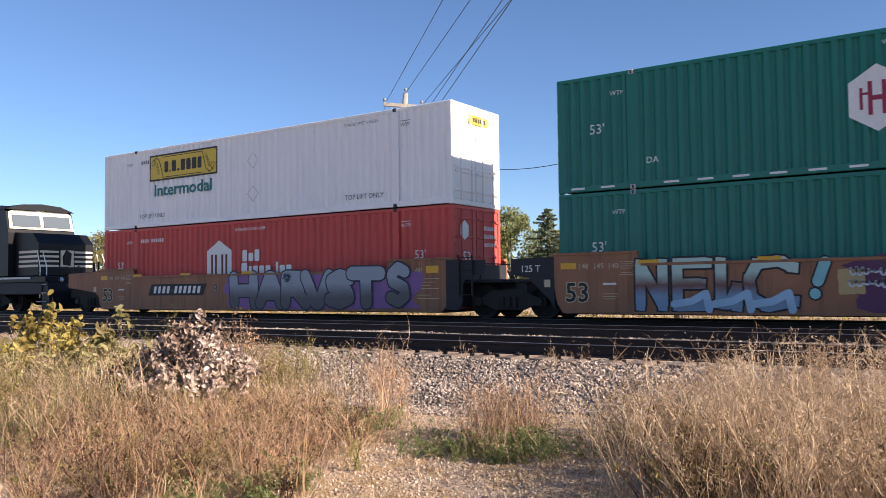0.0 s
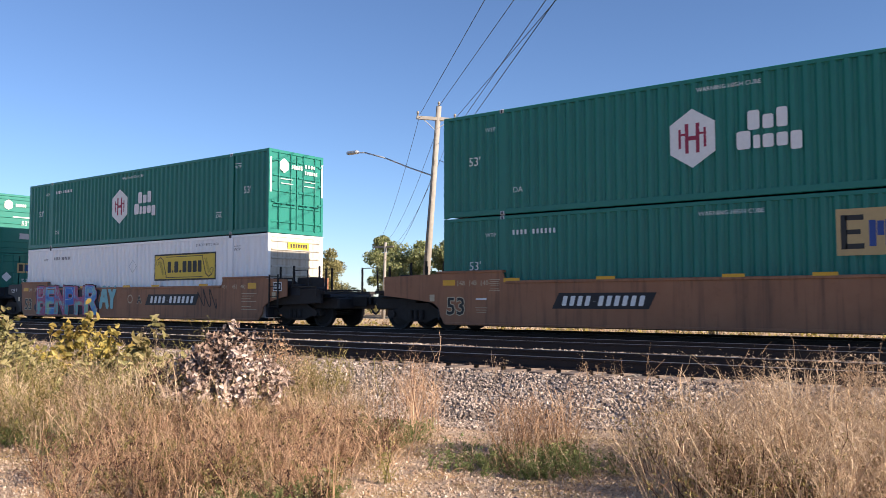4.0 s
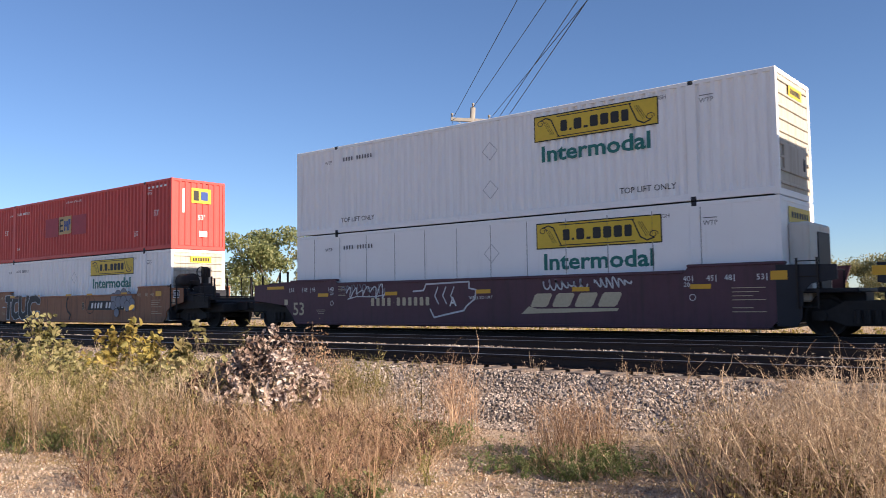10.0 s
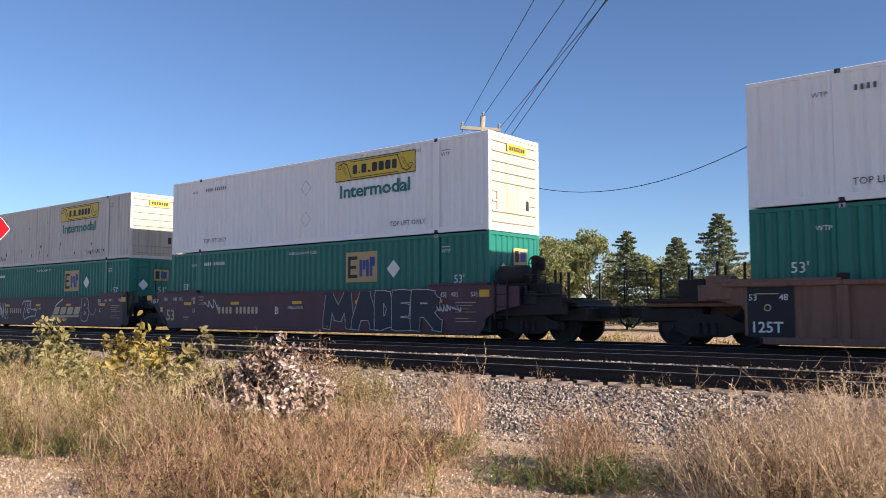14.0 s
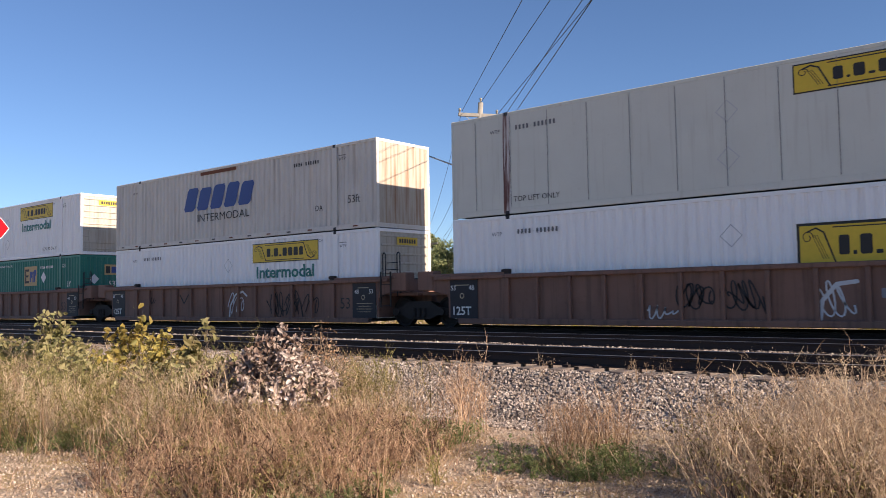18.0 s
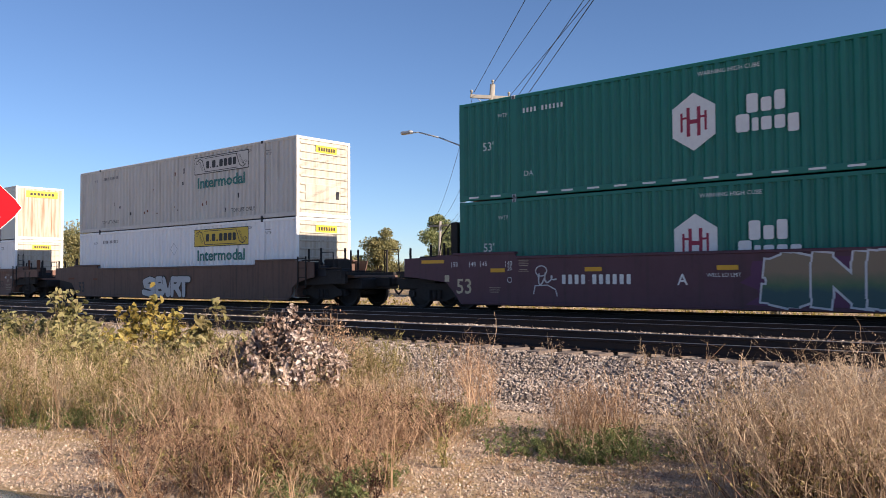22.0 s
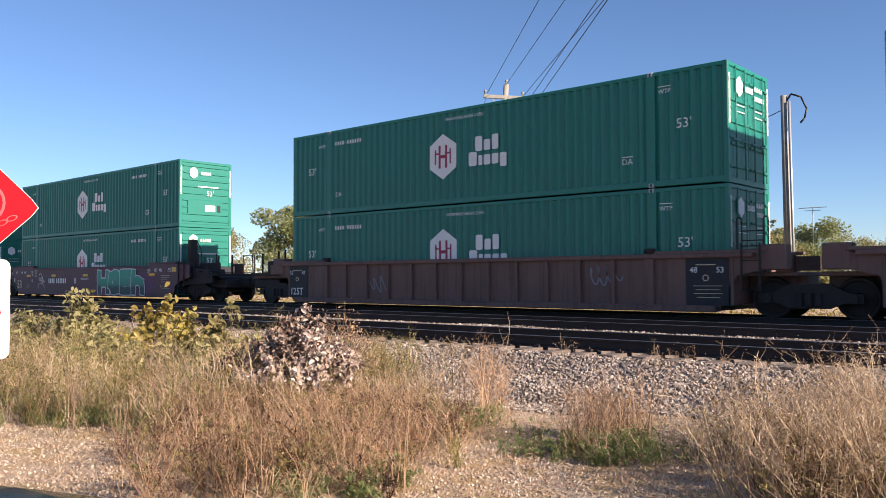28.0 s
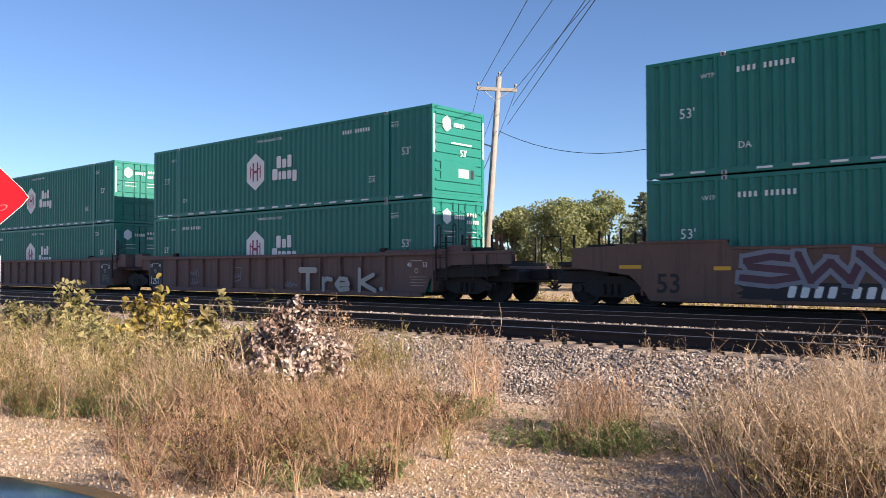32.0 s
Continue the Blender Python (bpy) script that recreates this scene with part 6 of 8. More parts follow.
ink_line(C[5], [(10.15 + 0.42 * math.cos(0.35 * i), 0.98 + 0.42 * math.sin(0.35 * i)) for i in range(19)], "spraydark", 0.03)
for q, (u, z, r) in enumerate(((12.15, 1.22, 0.24), (12.5, 1.34, 0.24), (12.95, 1.38, 0.26), (13.35, 1.24, 0.26), (13.62, 1.0, 0.22), (12.12, 0.9, 0.2), (12.4, 0.6, 0.2), (12.55, 1.06, 0.26), (12.95, 1.08, 0.26), (13.25, 0.88, 0.24), (13.75, 0.82, 0.14))):
    k = [(r * math.cos(0.4 * i), 0.92 * r * math.sin(0.4 * i)) for i in range(16)]
    car_mark(C[5], flat([(a * 1.09, b * 1.09) for a, b in k], M["spraydark"]), u, z, "spray_outline", 0.010 + 0.0015 * q)
    car_mark(C[5], flat(k, M["spraygrey"]), u, z, "spray_fill", 0.0107 + 0.0015 * q)
scribble(C[6], 3.4, 1.30, 1.9, 0.36, "spraygrey", 5)
scribble(C[6], 3.5, 1.22, 1.7, 0.42, "spraywhite", 15, 0.002)
ink_line(C[6], [(2.7, 1.0), (3.1, 1.08), (3.9, 1.06), (4.5, 1.14)], "spraywhite", 0.035)
ink_line(C[6], [(u + 0.3, z) for u, z in ((5.2, 1.2), (5.6, 1.22), (5.7, 1.4), (7.3, 1.44), (7.3, 1.25), (7.55, 1.2), (7.5, 0.95), (7.2, 0.75), (7.1, 0.62), (6.4, 0.5), (6.0, 0.42), (5.85, 0.66))], "spraywhite", 0.05)
for a in (6.45, 6.75, 7.05):
    ink_line(C[6], [(a, 1.3), (a - 0.12, 1.05), (a + 0.02, 0.82)], "spraywhite", 0.04)
scribble(C[6], 10.7, 1.28, 1.3, 0.30, "spraywhite", 16)
scribble(C[6], 12.1, 1.30, 1.0, 0.26, "spraywhite", 17)
for q in (6, 7):
    car_mark(C[q], letter_blocks(4, 2.55, 0.36, M["tan_mark"], slant=0.5, gap=0.2), 11.0, 0.88, "logo_band")
    car_mark(C[q], flat([(-1.7, -0.10), (-1.45, 0.10), (-1.2, 0.04), (1.2, 0.04), (1.15, -0.03)], M["tan_mark"]), 11.05, 0.62, "logo_stroke")
for q, u in enumerate((2.3, 3.0, 3.6, 4.2)):
    scribble(C[7], u, 0.95 - 0.08 * (q % 2), 0.8, 0.85, "spraywhite", 8 + q)
ink_line(C[7], [(6.3, 1.2), (6.5, 1.36), (7.3, 1.36), (7.2, 1.1), (7.3, 0.95), (7.9, 0.9), (7.8, 0.62), (7.2, 0.6), (6.6, 0.45), (6.45, 0.7), (6.6, 1.0)], "spraywhite", 0.05)
for a in (6.7, 6.95, 7.15):
    ink_line(C[7], [(a, 1.25), (a - 0.1, 1.0), (a, 0.78)], "spraywhite", 0.035)
tag_letter(C[7], "B", 12.4, 13.15, 0.42, 1.46, "maroon", "spraywhite", 0.26, 0.035)
ink_line(C[7], [(13.1, 0.95), (13.3, 0.72), (13.6, 0.7), (13.8, 1.0)], "spraygrey", 0.06)
ink_line(C[7], [(9.9, 1.1), (10.3, 1.3), (10.6, 1.42)], "spraywhite", 0.06)
scribble(C[8], 3.1, 1.12, 0.9, 0.42, "spraywhite", 10)
for ch, a, b in (("M", 9.42, 10.9), ("A", 10.78, 12.0), ("D", 11.78, 12.75), ("E", 12.55, 13.42), ("R", 13.3, 14.6)):
    tag_letter(C[8], ch, a, b, 0.26, 1.50, "spraynavy", "spraywhite", 0.38, 0.022, dy=0.0055 * (a - 9.4), sharp=True)
scribble(C[8], 14.85, 0.95, 0.9, 0.2, "spraywhite", 11, 0.04)
scribble(C[9], 6.3, 0.7, 1.3, 0.8, "spraydark", 12, -0.1)
scribble(C[10], 8.95, 0.75, 0.9, 0.9, "spraywhite", 20, -0.1)
ink_line(C[10], [(8.5, 0.3), (8.55, 0.7), (8.85, 1.1), (9.3, 1.22), (9.55, 1.05)], "spraywhite", 0.07, -0.1)
for q, u in enumerate((11.15, 11.3, 12.1, 12.25, 13.1)):
    scribble(C[10], u, 0.75, 0.75, 0.9, "spraydark", 50 + q, -0.1)
ink_line(C[10], [(5.2, 1.15), (5.5, 0.8), (5.8, 1.15)], "spraydark", 0.06, -0.1)
scribble(C[10], 3.1, 0.95, 0.6, 0.4, "spraydark", 57, -0.1)
ink_line(C[11], [(10.15, 0.3), (10.2, 0.7), (10.5, 1.05), (10.9, 1.1)], "spraywhite", 0.09, -0.1)
scribble(C[11], 10.45, 0.72, 0.6, 0.8, "spraywhite", 44, -0.1)
scribble(C[11], 6.55, 0.46, 0.8, 0.3, "spraywhite", 14, -0.1)
for q, u in enumerate((7.3, 7.5, 8.4, 8.6)):
    scribble(C[11], u, 0.84, 0.75, 0.75, "spraydark", 45 + q, -0.1)
car_mark(C[11], letter_blocks(9, 1.5, 0.2, M["spraygrey"], gap=0.3), 12.1, 0.85, "number_band", -0.098)
for ch, a, b in (("S", 6.12, 7.35), ("B", 7.15, 8.0), ("V", 7.75, 8.62), ("R", 8.35, 9.2), ("T", 8.85, 9.86)):
    tag_letter(C[12], ch, a, b, 0.22, 1.08, "silver", "spraydark", 0.24, 0.035, dy=0.006 * (a - 6.0))
cloud(C[13], 8.5, 14.8, 0.24, 1.36, "sprayplum", 31)
tag_word(C[13], "SNEDS", 8.95, 14.3, 0.24, 1.46, "fade_olive", "spraywhite", 0.42, 0.05, 0.10, seed=12)
tag_word(C[14], "SOKU", 8.35, 13.1, 0.24, 1.38, "fade_meadow", "spraywhite", 0.36, 0.05, 0.10, seed=14)
ink_line(C[14], [(8.4, 0.3), (8.05, 0.4), (8.05, 0.8), (8.4, 0.9)], "spraywhite", 0.06)
ink_line(C[14], [(13.0, 1.0), (13.35, 0.95), (13.3, 0.65), (13.0, 0.55), (13.5, 0.45), (13.6, 0.26)], "spraywhite", 0.06)
cloud(C[15], 9.0, 14.6, 0.24, 1.2, "sprayplum", 33)
tag_word(C[15], "HGEh", 9.4, 13.7, 0.24, 1.40, "fade_jade", "spraywhite", 0.38, 0.05, 0.08, seed=16)
for q in (13, 14, 15):
    scribble(C[q], 3.15, 0.92, 0.6, 0.35, "spraywhite", 15 + q)
    ink_line(C[q], [(3.0 + 0.18 * math.cos(0.5 * i), 1.12 + 0.14 * math.sin(0.5 * i)) for i in range(14)], "spraywhite", 0.03)
    ink_line(C[q], [(2.75, 0.5), (2.8, 0.72), (3.2, 0.74), (3.45, 0.62), (3.5, 0.45)], "spraywhite", 0.03)
scribble(C[16], 4.5, 0.75, 0.9, 0.5, "spraygrey", 35, -0.1)
scribble(C[16], 12.9, 1.0, 0.9, 0.4, "spraygrey", 36, -0.1)
ink_line(C[17], [(6.2, 1.22), (6.6, 0.92), (6.95, 1.22)], "spraydark", 0.06, -0.1)
for u, z, w, q in ((3.35, 0.82, 0.75, 38), (3.35, 0.52, 0.7, 39), (6.2, 0.76, 0.55, 43)):
    scribble(C[18], u, z, w, 0.3, "spraygrey", q, -0.1)
ink_line(C[18], [(5.95, 1.05), (6.55, 1.05), (6.5, 0.6), (6.05, 0.5), (5.95, 1.05)], "spraygrey", 0.035, -0.1)
scribble(C[18], 9.45, 0.45, 0.8, 0.2, "spraygrey", 40, -0.1)
for ch, a, b, hi in (("T", 10.05, 11.05, 1.06), ("r", 11.25, 11.85, 0.74), ("e", 11.95, 12.72, 0.74), ("k", 13.0, 13.95, 1.04), (".", 13.95, 14.4, 0.9)):
    tag_letter(C[18], ch, a, b, 0.22, hi, "spraycream", "spraycream", 0.20 if ch == "T" else 0.14, 0.004, dy=-0.004)
cloud(C[19], 2.3, 6.6, 0.28, 0.66, "spraydark", 41)
tag_word(C[19], "SWV", 2.5, 6.2, 0.62, 1.36, "maroon", "spraygrey", 0.16, 0.10, 0.1, seed=21)
# ---- locomotive at the head of the cars ----
def locomotive():
    lo = thing("locomotive", "black diesel locomotive with white nose stripes and wide cab", "locomotive")
    B = M["loco_black"]
    piece("nose", kept("lnose", lambda: Shape().slab([(-2.2, 1.55), (0.0, 1.55), (0.0, 2.9), (-0.5, 3.35), (-2.2, 3.45)], -1.25, 1.25).mesh("nose", B)), lo)
    piece("cab", kept("lcab", lambda: Shape().slab([(-5.2, 1.55), (-1.9, 1.55), (-1.9, 3.42), (-2.15, 4.35), (-2.5, 4.62), (-5.2, 4.62)], -1.52, 1.52).mesh("cab", B)), lo)
    piece("cab_roof", kept("lroof", lambda: Shape().add([(x, y, z) for x in (-5.4, -2.0) for y, z in ((-1.55, 4.45), (-0.9, 4.68), (0, 4.75), (0.9, 4.68), (1.55, 4.45))], [(i, i + 1, 6 + i, 5 + i) for i in range(4)] + [(0, 4, 3, 2, 1), (5, 6, 7, 8, 9), (0, 5, 9, 4)]).mesh("cab_roof", B)), lo)
    piece("windshield_surround", kept("lws", lambda: Shape().add([(-1.885, -1.47, 3.60), (-1.885, 1.47, 3.60), (-2.10, 1.45, 4.32), (-2.16, 1.10, 4.52), (-2.19, 0.55, 4.64), (-2.19, -0.55, 4.64), (-2.16, -1.10, 4.52), (-2.10, -1.45, 4.32)], [tuple(range(8))]).mesh("windshield_surround", M["cream"])), lo, label="cream painted windshield surround")
    for side in (-1, 1):
        piece("windshield", kept("lglass", lambda: Shape().box(-0.02, 0.02, -0.62, 0.62, -0.27, 0.27, 0.01).mesh("windshield", M["windshield"])), lo, (-1.97, side * 0.70, 3.96), (0, -17, 0))
        piece("number_board", kept("lnum", lambda: Shape().box(-0.03, 0.03, -0.36, 0.36, -0.07, 0.07, 0.01).mesh("number_board", M["spraygrey"])), lo, (-2.13, side * 0.62, 4.45), (0, -14, 0))
        for q in range(4):
            piece("nose_stripe", kept("lstripe", lambda: Shape().box(0.0, 0.012, -0.42, 0.42, -0.045, 0.045).mesh("nose_stripe", M["cream"])), lo, (0.002, side * 0.78, 1.95 + 0.2 * q))
            piece("side_stripe", kept("lsstripe", lambda: Shape().box(-1.5, 0.0, -0.006, 0.006, -0.05, 0.05).mesh("side_stripe", M["cream"])), lo, (-0.02, side * 1.257, 1.95 + 0.2 * q))
        piece("step_rail", kept("lhand", lambda: Shape().bar([(0.4, 0, 0.5), (0.4, 0, 1.9), (0.1, 0, 2.5)], 0.02).bar([(-0.1, 0, 0.6), (-0.1, 0, 1.9), (-0.3, 0, 2.5)], 0.02).mesh("step_rail", M["signwhite"])), lo, (0.4, side * 1.35, 0))
        piece("walkway_edge", kept("lwalk", lambda: Shape().box(-20.5, -0.1, -0.02, 0.02, 1.40, 1.48).mesh("walkway_edge", M["grey"])), lo, (0, side * 1.53, 0))
        for q in range(3):
            piece("step", kept("lstep", lambda: Shape().box(-0.35, 0.35, -0.15, 0.15, -0.02, 0.02, 0.01).mesh("step", M["grey"])), lo, (0.55, side * 1.3, 0.45 + 0.36 * q))
    piece("nose_door", kept("ldoor", lambda: Shape().box(0, 0.03, -0.32, 0.32, 1.6, 2.85, 0.02).mesh("nose_door", B)), lo)
    piece("emblem_panel", kept("lembp", lambda: Shape().box(0, 0.012, -0.3, 0.3, 1.9, 2.62).mesh("emblem_panel", M["cream"])), lo, (0.034, 0, 0), label="cream panel with a dark emblem")
    piece("emblem", kept("lemb", lambda: Shape().add([(0, -0.2, 2.0), (0, 0.15, 1.95), (0, 0.2, 2.5), (0, -0.05, 2.65), (0, -0.22, 2.35)], [(0, 1, 2, 3, 4)]).mesh("emblem", B)), lo, (0.052, 0, 0))
    for dy in (-0.17, 0.17):
        piece("headlight", kept("lhead", lambda: Shape().rod((0, 0, 0), (0.06, 0, 0), 0.085, 14).mesh("headlight", M["lampglass"], True)), lo, (-2.10, dy * 0.6, 4.50))
        piece("ditch_light", kept("lditch", lambda: Shape().rod((0, 0, 0), (0.1, 0, 0), 0.1, 12).mesh("ditch_light", M["lampglass"], True)), lo, (0.95, dy * 5, 1.35))
    piece("walkway", kept("lplat", lambda: Shape().box(-20.5, 1.0, -1.52, 1.52, 1.25, 1.5, 0.02).mesh("walkway", B)), lo)
    piece("hood", kept("lhood", lambda: Shape().box(-20.0, -5.2, -0.95, 0.95, 1.5, 4.4, 0.1).mesh("hood", B)), lo)
    piece("side_skirt", kept("lskirt", lambda: Shape().box(-20.0, 0.6, -1.45, 1.45, 0.75, 1.26, 0.02).mesh("side_skirt", M["black"])), lo)
    piece("fuel_tank", kept("lfuel", lambda: Shape().box(-13.0, -7.8, -1.35, 1.35, 0.35, 1.25, 0.15).mesh("fuel_tank", B)), lo)
    piece("plow", kept("lplow", lambda: Shape().slab([(0.55, 0.12), (1.15, 0.16), (1.05, 0.9), (0.95, 1.3), (0.55, 1.3)], -1.4, 1.4).mesh("plow", B)), lo)
    piece("coupler", CACHE["coupler"], lo, (1.5, 0, 0))
    for q in range(6):
        piece("antenna", kept("lant", lambda: Shape().rod((0, 0, 0), (0, 0, 0.12), 0.03, 6).mesh("antenna", M["grey"])), lo, (-2.6 - 0.3 * q, -0.5 + 0.25 * (q % 3), 4.66))
    for x in (-3.6, -16.8):
        truck(lo, x, 2.1)
        for e in (0.0,):
            truck(lo, x + e - 1.9, 1.9)
    return lo


LOCO_X = -4.7
ride(locomotive(), LOCO_X)


# ---- poles and wires ----
def pole_one():
    p = thing("utility_pole", "leaning weathered wooden utility pole with crossarm and street light", "utility pole", (-23.5, 30.0, -0.9))
    top = Vector((1.02, 0, 10.67))
    piece("shaft", Shape().rod((0, 0, -0.3), top, 0.19, 14, 0.12).mesh("shaft", M["post"], True), p)
    arm = piece("crossarm", Shape().box(-0.92, 0.92, -0.06, 0.06, -0.08, 0.08, 0.012).mesh("crossarm", M["post"]), p, (0.94, -0.10, 10.08), (0, 2.3, 45))
    pin = Shape().rod((0, 0, 0.06), (0, 0, 0.22), 0.035, 8).rod((0, 0, 0.18), (0, 0, 0.28), 0.06, 8).mesh("insulator", M["post"], True)
    for dx in (-0.86, 0.86):
        piece("insulator", pin, arm, (dx, 0, 0))
    piece("insulator", pin, p, (1.02, 0, 10.6))
    for sx in (-1, 1):
        piece("brace", Shape().rod((0.90, -0.12, 9.55), (0.94 + sx * 0.42, -0.10 + sx * 0.42, 10.02 - sx * 0.02), 0.02, 6).mesh("brace", M["grey"]), p)
    lampx = piece("lamp_arm", Shape().bar([(0.62, -0.05, 7.5), (-0.6, -0.05, 7.95), (-2.2, -0.05, 8.6), (-3.5, -0.05, 9.0), (-4.0, -0.05, 9.05)], 0.035, 8).mesh("lamp_arm", M["grey"], True), p)
    piece("lamp_head", Shape().box(-0.35, 0.35, -0.14, 0.14, -0.07, 0.09, 0.05).mesh("lamp_head", M["grey"]), lampx, (-4.3, -0.05, 9.07))
    piece("down_wire", Shape().bar([(0.92, -0.13, 9.4), (0.55, -0.16, 5.0), (0.1, -0.2, 0.1)], 0.012).mesh("down_wire", M["cable"]), p)
    return p


def pole_two():
    p = thing("service_pole", "grey wooden service pole with metal conduit and cable loop", "utility pole", (-9.05, 27.0, -0.9))
    piece("shaft", Shape().rod((0, 0, -0.3), (-0.08, 0, 7.66), 0.125, 12, 0.10).mesh("shaft", M["post"], True), p)
    piece("conduit", Shape().rod((0.19, -0.08, 0), (0.11, -0.08, 7.45), 0.042, 10).mesh("conduit", M["grey"], True), p)
    piece("cable_loop", Shape().bar([(-0.02, 0, 7.45), (0.15, 0, 7.68), (0.45, 0, 7.55), (0.62, 0, 7.15), (0.55, 0, 6.85), (0.42, 0, 6.72)], 0.03).mesh("cable_loop", M["cable"], True), p)
    return p


pole_one()
pole_two()


def wire(a, b, sag, r, n=18):
    a, b = Vector(a), Vector(b)
    pts = [a.lerp(b, i / n) - Vector((0, 0, sag * 4 * (i / n) * (1 - i / n))) for i in range(n + 1)]
    w = Shape().tube(pts, r, 5).mesh("overhead_wire", M["cable"], True)
    return tagged(new("overhead_wire", w), "thin black overhead wire sagging between poles", "wire", "overhead wires")


for a, b in (((-23.12, 29.42, 9.4), (-12.51, 18.95, 9.4)), ((-22.48, 30.0, 9.77), (-12.4, 20.34, 9.77)), ((-21.95, 30.58, 9.25), (-10.97, 20.09, 9.25)), ((-21.88, 30.2, 8.4), (-9.9, 17.73, 8.4)), ((-22.01, 30.0, 7.53), (-8.66, 15.89, 7.53))):
    a, b = Vector(a), Vector(b)
    wire(a, a + (b - a) * 3.6, 0.0, 0.012)
wire((-22.4, 29.9, 7.25), (-9.16, 26.95, 6.30), 1.30, 0.014)


def pole_far():
    p = thing("utility_pole", "distant slightly leaning wooden utility pole with a short crossarm", "utility pole", (-50.0, 58.1, -0.9))
    piece("shaft", Shape().rod((0, 0, -0.3), (0.25, 0, 7.1), 0.18, 10, 0.12).mesh("shaft", M["post"], True), p)
    piece("crossarm", Shape().box(-1.2, 1.2, -0.06, 0.06, 6.6, 6.75, 0.01).mesh("crossarm", M["post"]), p)


pole_far()
for a, b in (((-23.15, 29.4, 9.3), (-50.9, 58.1, 5.9)), ((-22.5, 30, 8.9), (-49.8, 58.1, 6.2)), ((-21.95, 30.6, 9.2), (-48.7, 58.1, 5.9)), ((-22.8, 30, 6.7), (-49.8, 58.1, 4.6))):
    wire(a, b, 0.9, 0.011)


# ---- trees ----
def leaves_mesh(centres, spread, n_each, size, mat, seed, flatness=0.7):
    rng = np.random.RandomState(seed)
    c = np.repeat(np.array(centres), n_each, 0)
    s = np.repeat(np.array(spread), n_each)[:, None]
    d = rng.randn(len(c), 3)
    d /= np.linalg.norm(d, axis=1, keepdims=True)
    p = c + d * s * (rng.rand(len(c), 1) ** 0.45) * [1, 1, flatness]
    q, _ = np.linalg.qr(rng.randn(len(c), 3, 3))
    quad = np.array([(-1, 0, 0), (0, -0.6, 0.1), (1, 0, 0), (0, 0.6, -0.1)]) * size
    v = np.einsum("nij,kj->nki", q, quad) * (0.6 + 0.8 * rng.rand(len(c), 1, 1)) + p[:, None, :]
    return joined("crown", v, np.arange(len(c) * 4).reshape(-1, 4), M[mat])


def broad_tree(x, y, h, w, mat="crown", seed=1, base=-0.9):
    rnd = random.Random(seed)
    t = thing("tree", {"crown": "leafy green deciduous tree with an uneven rounded crown", "autumn": "deciduous tree turning yellow-brown in autumn"}[mat], "tree", (x, y, base), group="trees beyond the railway")
    s = Shape()
    s.rod((0, 0, -0.2), (0.1, 0, h * 0.35), 0.028 * h, 9, 0.018 * h)
    cs, sp = [], []
    for i in range(9):
        a, r = rnd.uniform(0, 6.28), w * 0.5 * rnd.uniform(0.25, 0.85)
        e = Vector((r * math.cos(a), r * math.sin(a), h * rnd.uniform(0.35, 0.86)))
        m = Vector((0.1, 0, h * rnd.uniform(0.18, 0.35)))
        mid = m.lerp(e, 0.5) + Vector((0, 0, 0.05 * h))
        s.rod(m, mid, 0.010 * h, 6, 0.006 * h)
        s.rod(mid, e, 0.006 * h, 5, 0.002 * h)
        cs.append(e)
        sp.append(w * rnd.uniform(0.16, 0.27))
    for i in range(14):
        a, r = rnd.uniform(0, 6.28), w * 0.5 * rnd.uniform(0.1, 0.95)
        z = h * rnd.uniform(0.25, 0.92)
        k = 1 - abs(z / h - 0.5) * 0.9
        cs.append(Vector((r * k * math.cos(a), r * k * math.sin(a), z)))
        sp.append(w * rnd.uniform(0.12, 0.22))
    piece("trunk", s.mesh("trunk", M["bark"], True), t)
    piece("crown", leaves_mesh([tuple(q) for q in cs], sp, 420, 0.0105 * h + 0.04, mat, seed), t)


def spruce(x, y, h, w, seed=1, base=-0.9, dense=1.0):
    rnd = random.Random(seed)
    t = thing("spruce_tree", "olive green conifer with open layered branches", "tree", (x, y, base), group="conifers beyond the railway")
    s, cs, sp = Shape(), [], []
    s.rod((0, 0, -0.2), (0, 0, h * 0.97), 0.02 * h, 8, 0.004 * h)
    for i in range(int(120 * dense)):
        f = 0.08 + 0.90 * (i / (120 * dense))
        r = w * 0.6 * (1 - f) ** 0.82 * rnd.uniform(0.45, 1.25) + 0.1
        a = i * 2.4 + rnd.uniform(-0.4, 0.4)
        e = Vector((r * math.cos(a), r * math.sin(a), h * f + 0.06 * r - 0.12 * r * (1 - f)))
        s.rod((0, 0, h * f), e, 0.004 * h, 4, 0.001 * h)
        for k in (0.35, 0.6, 0.82, 1.0):
            cs.append(tuple(Vector((0, 0, h * f)).lerp(e, k)))
            sp.append((0.075 * w * (1 - f) + 0.16) * (1.15 - 0.45 * k))
    piece("trunk", s.mesh("trunk", M["bark"], True), t)
    piece("crown", leaves_mesh(cs, sp, 30, 0.006 * h + 0.04, "needle", seed, 0.55), t)


def at_bearing(deg, dist):
    return dist * math.sin(radians(deg)), dist * math.cos(radians(deg))


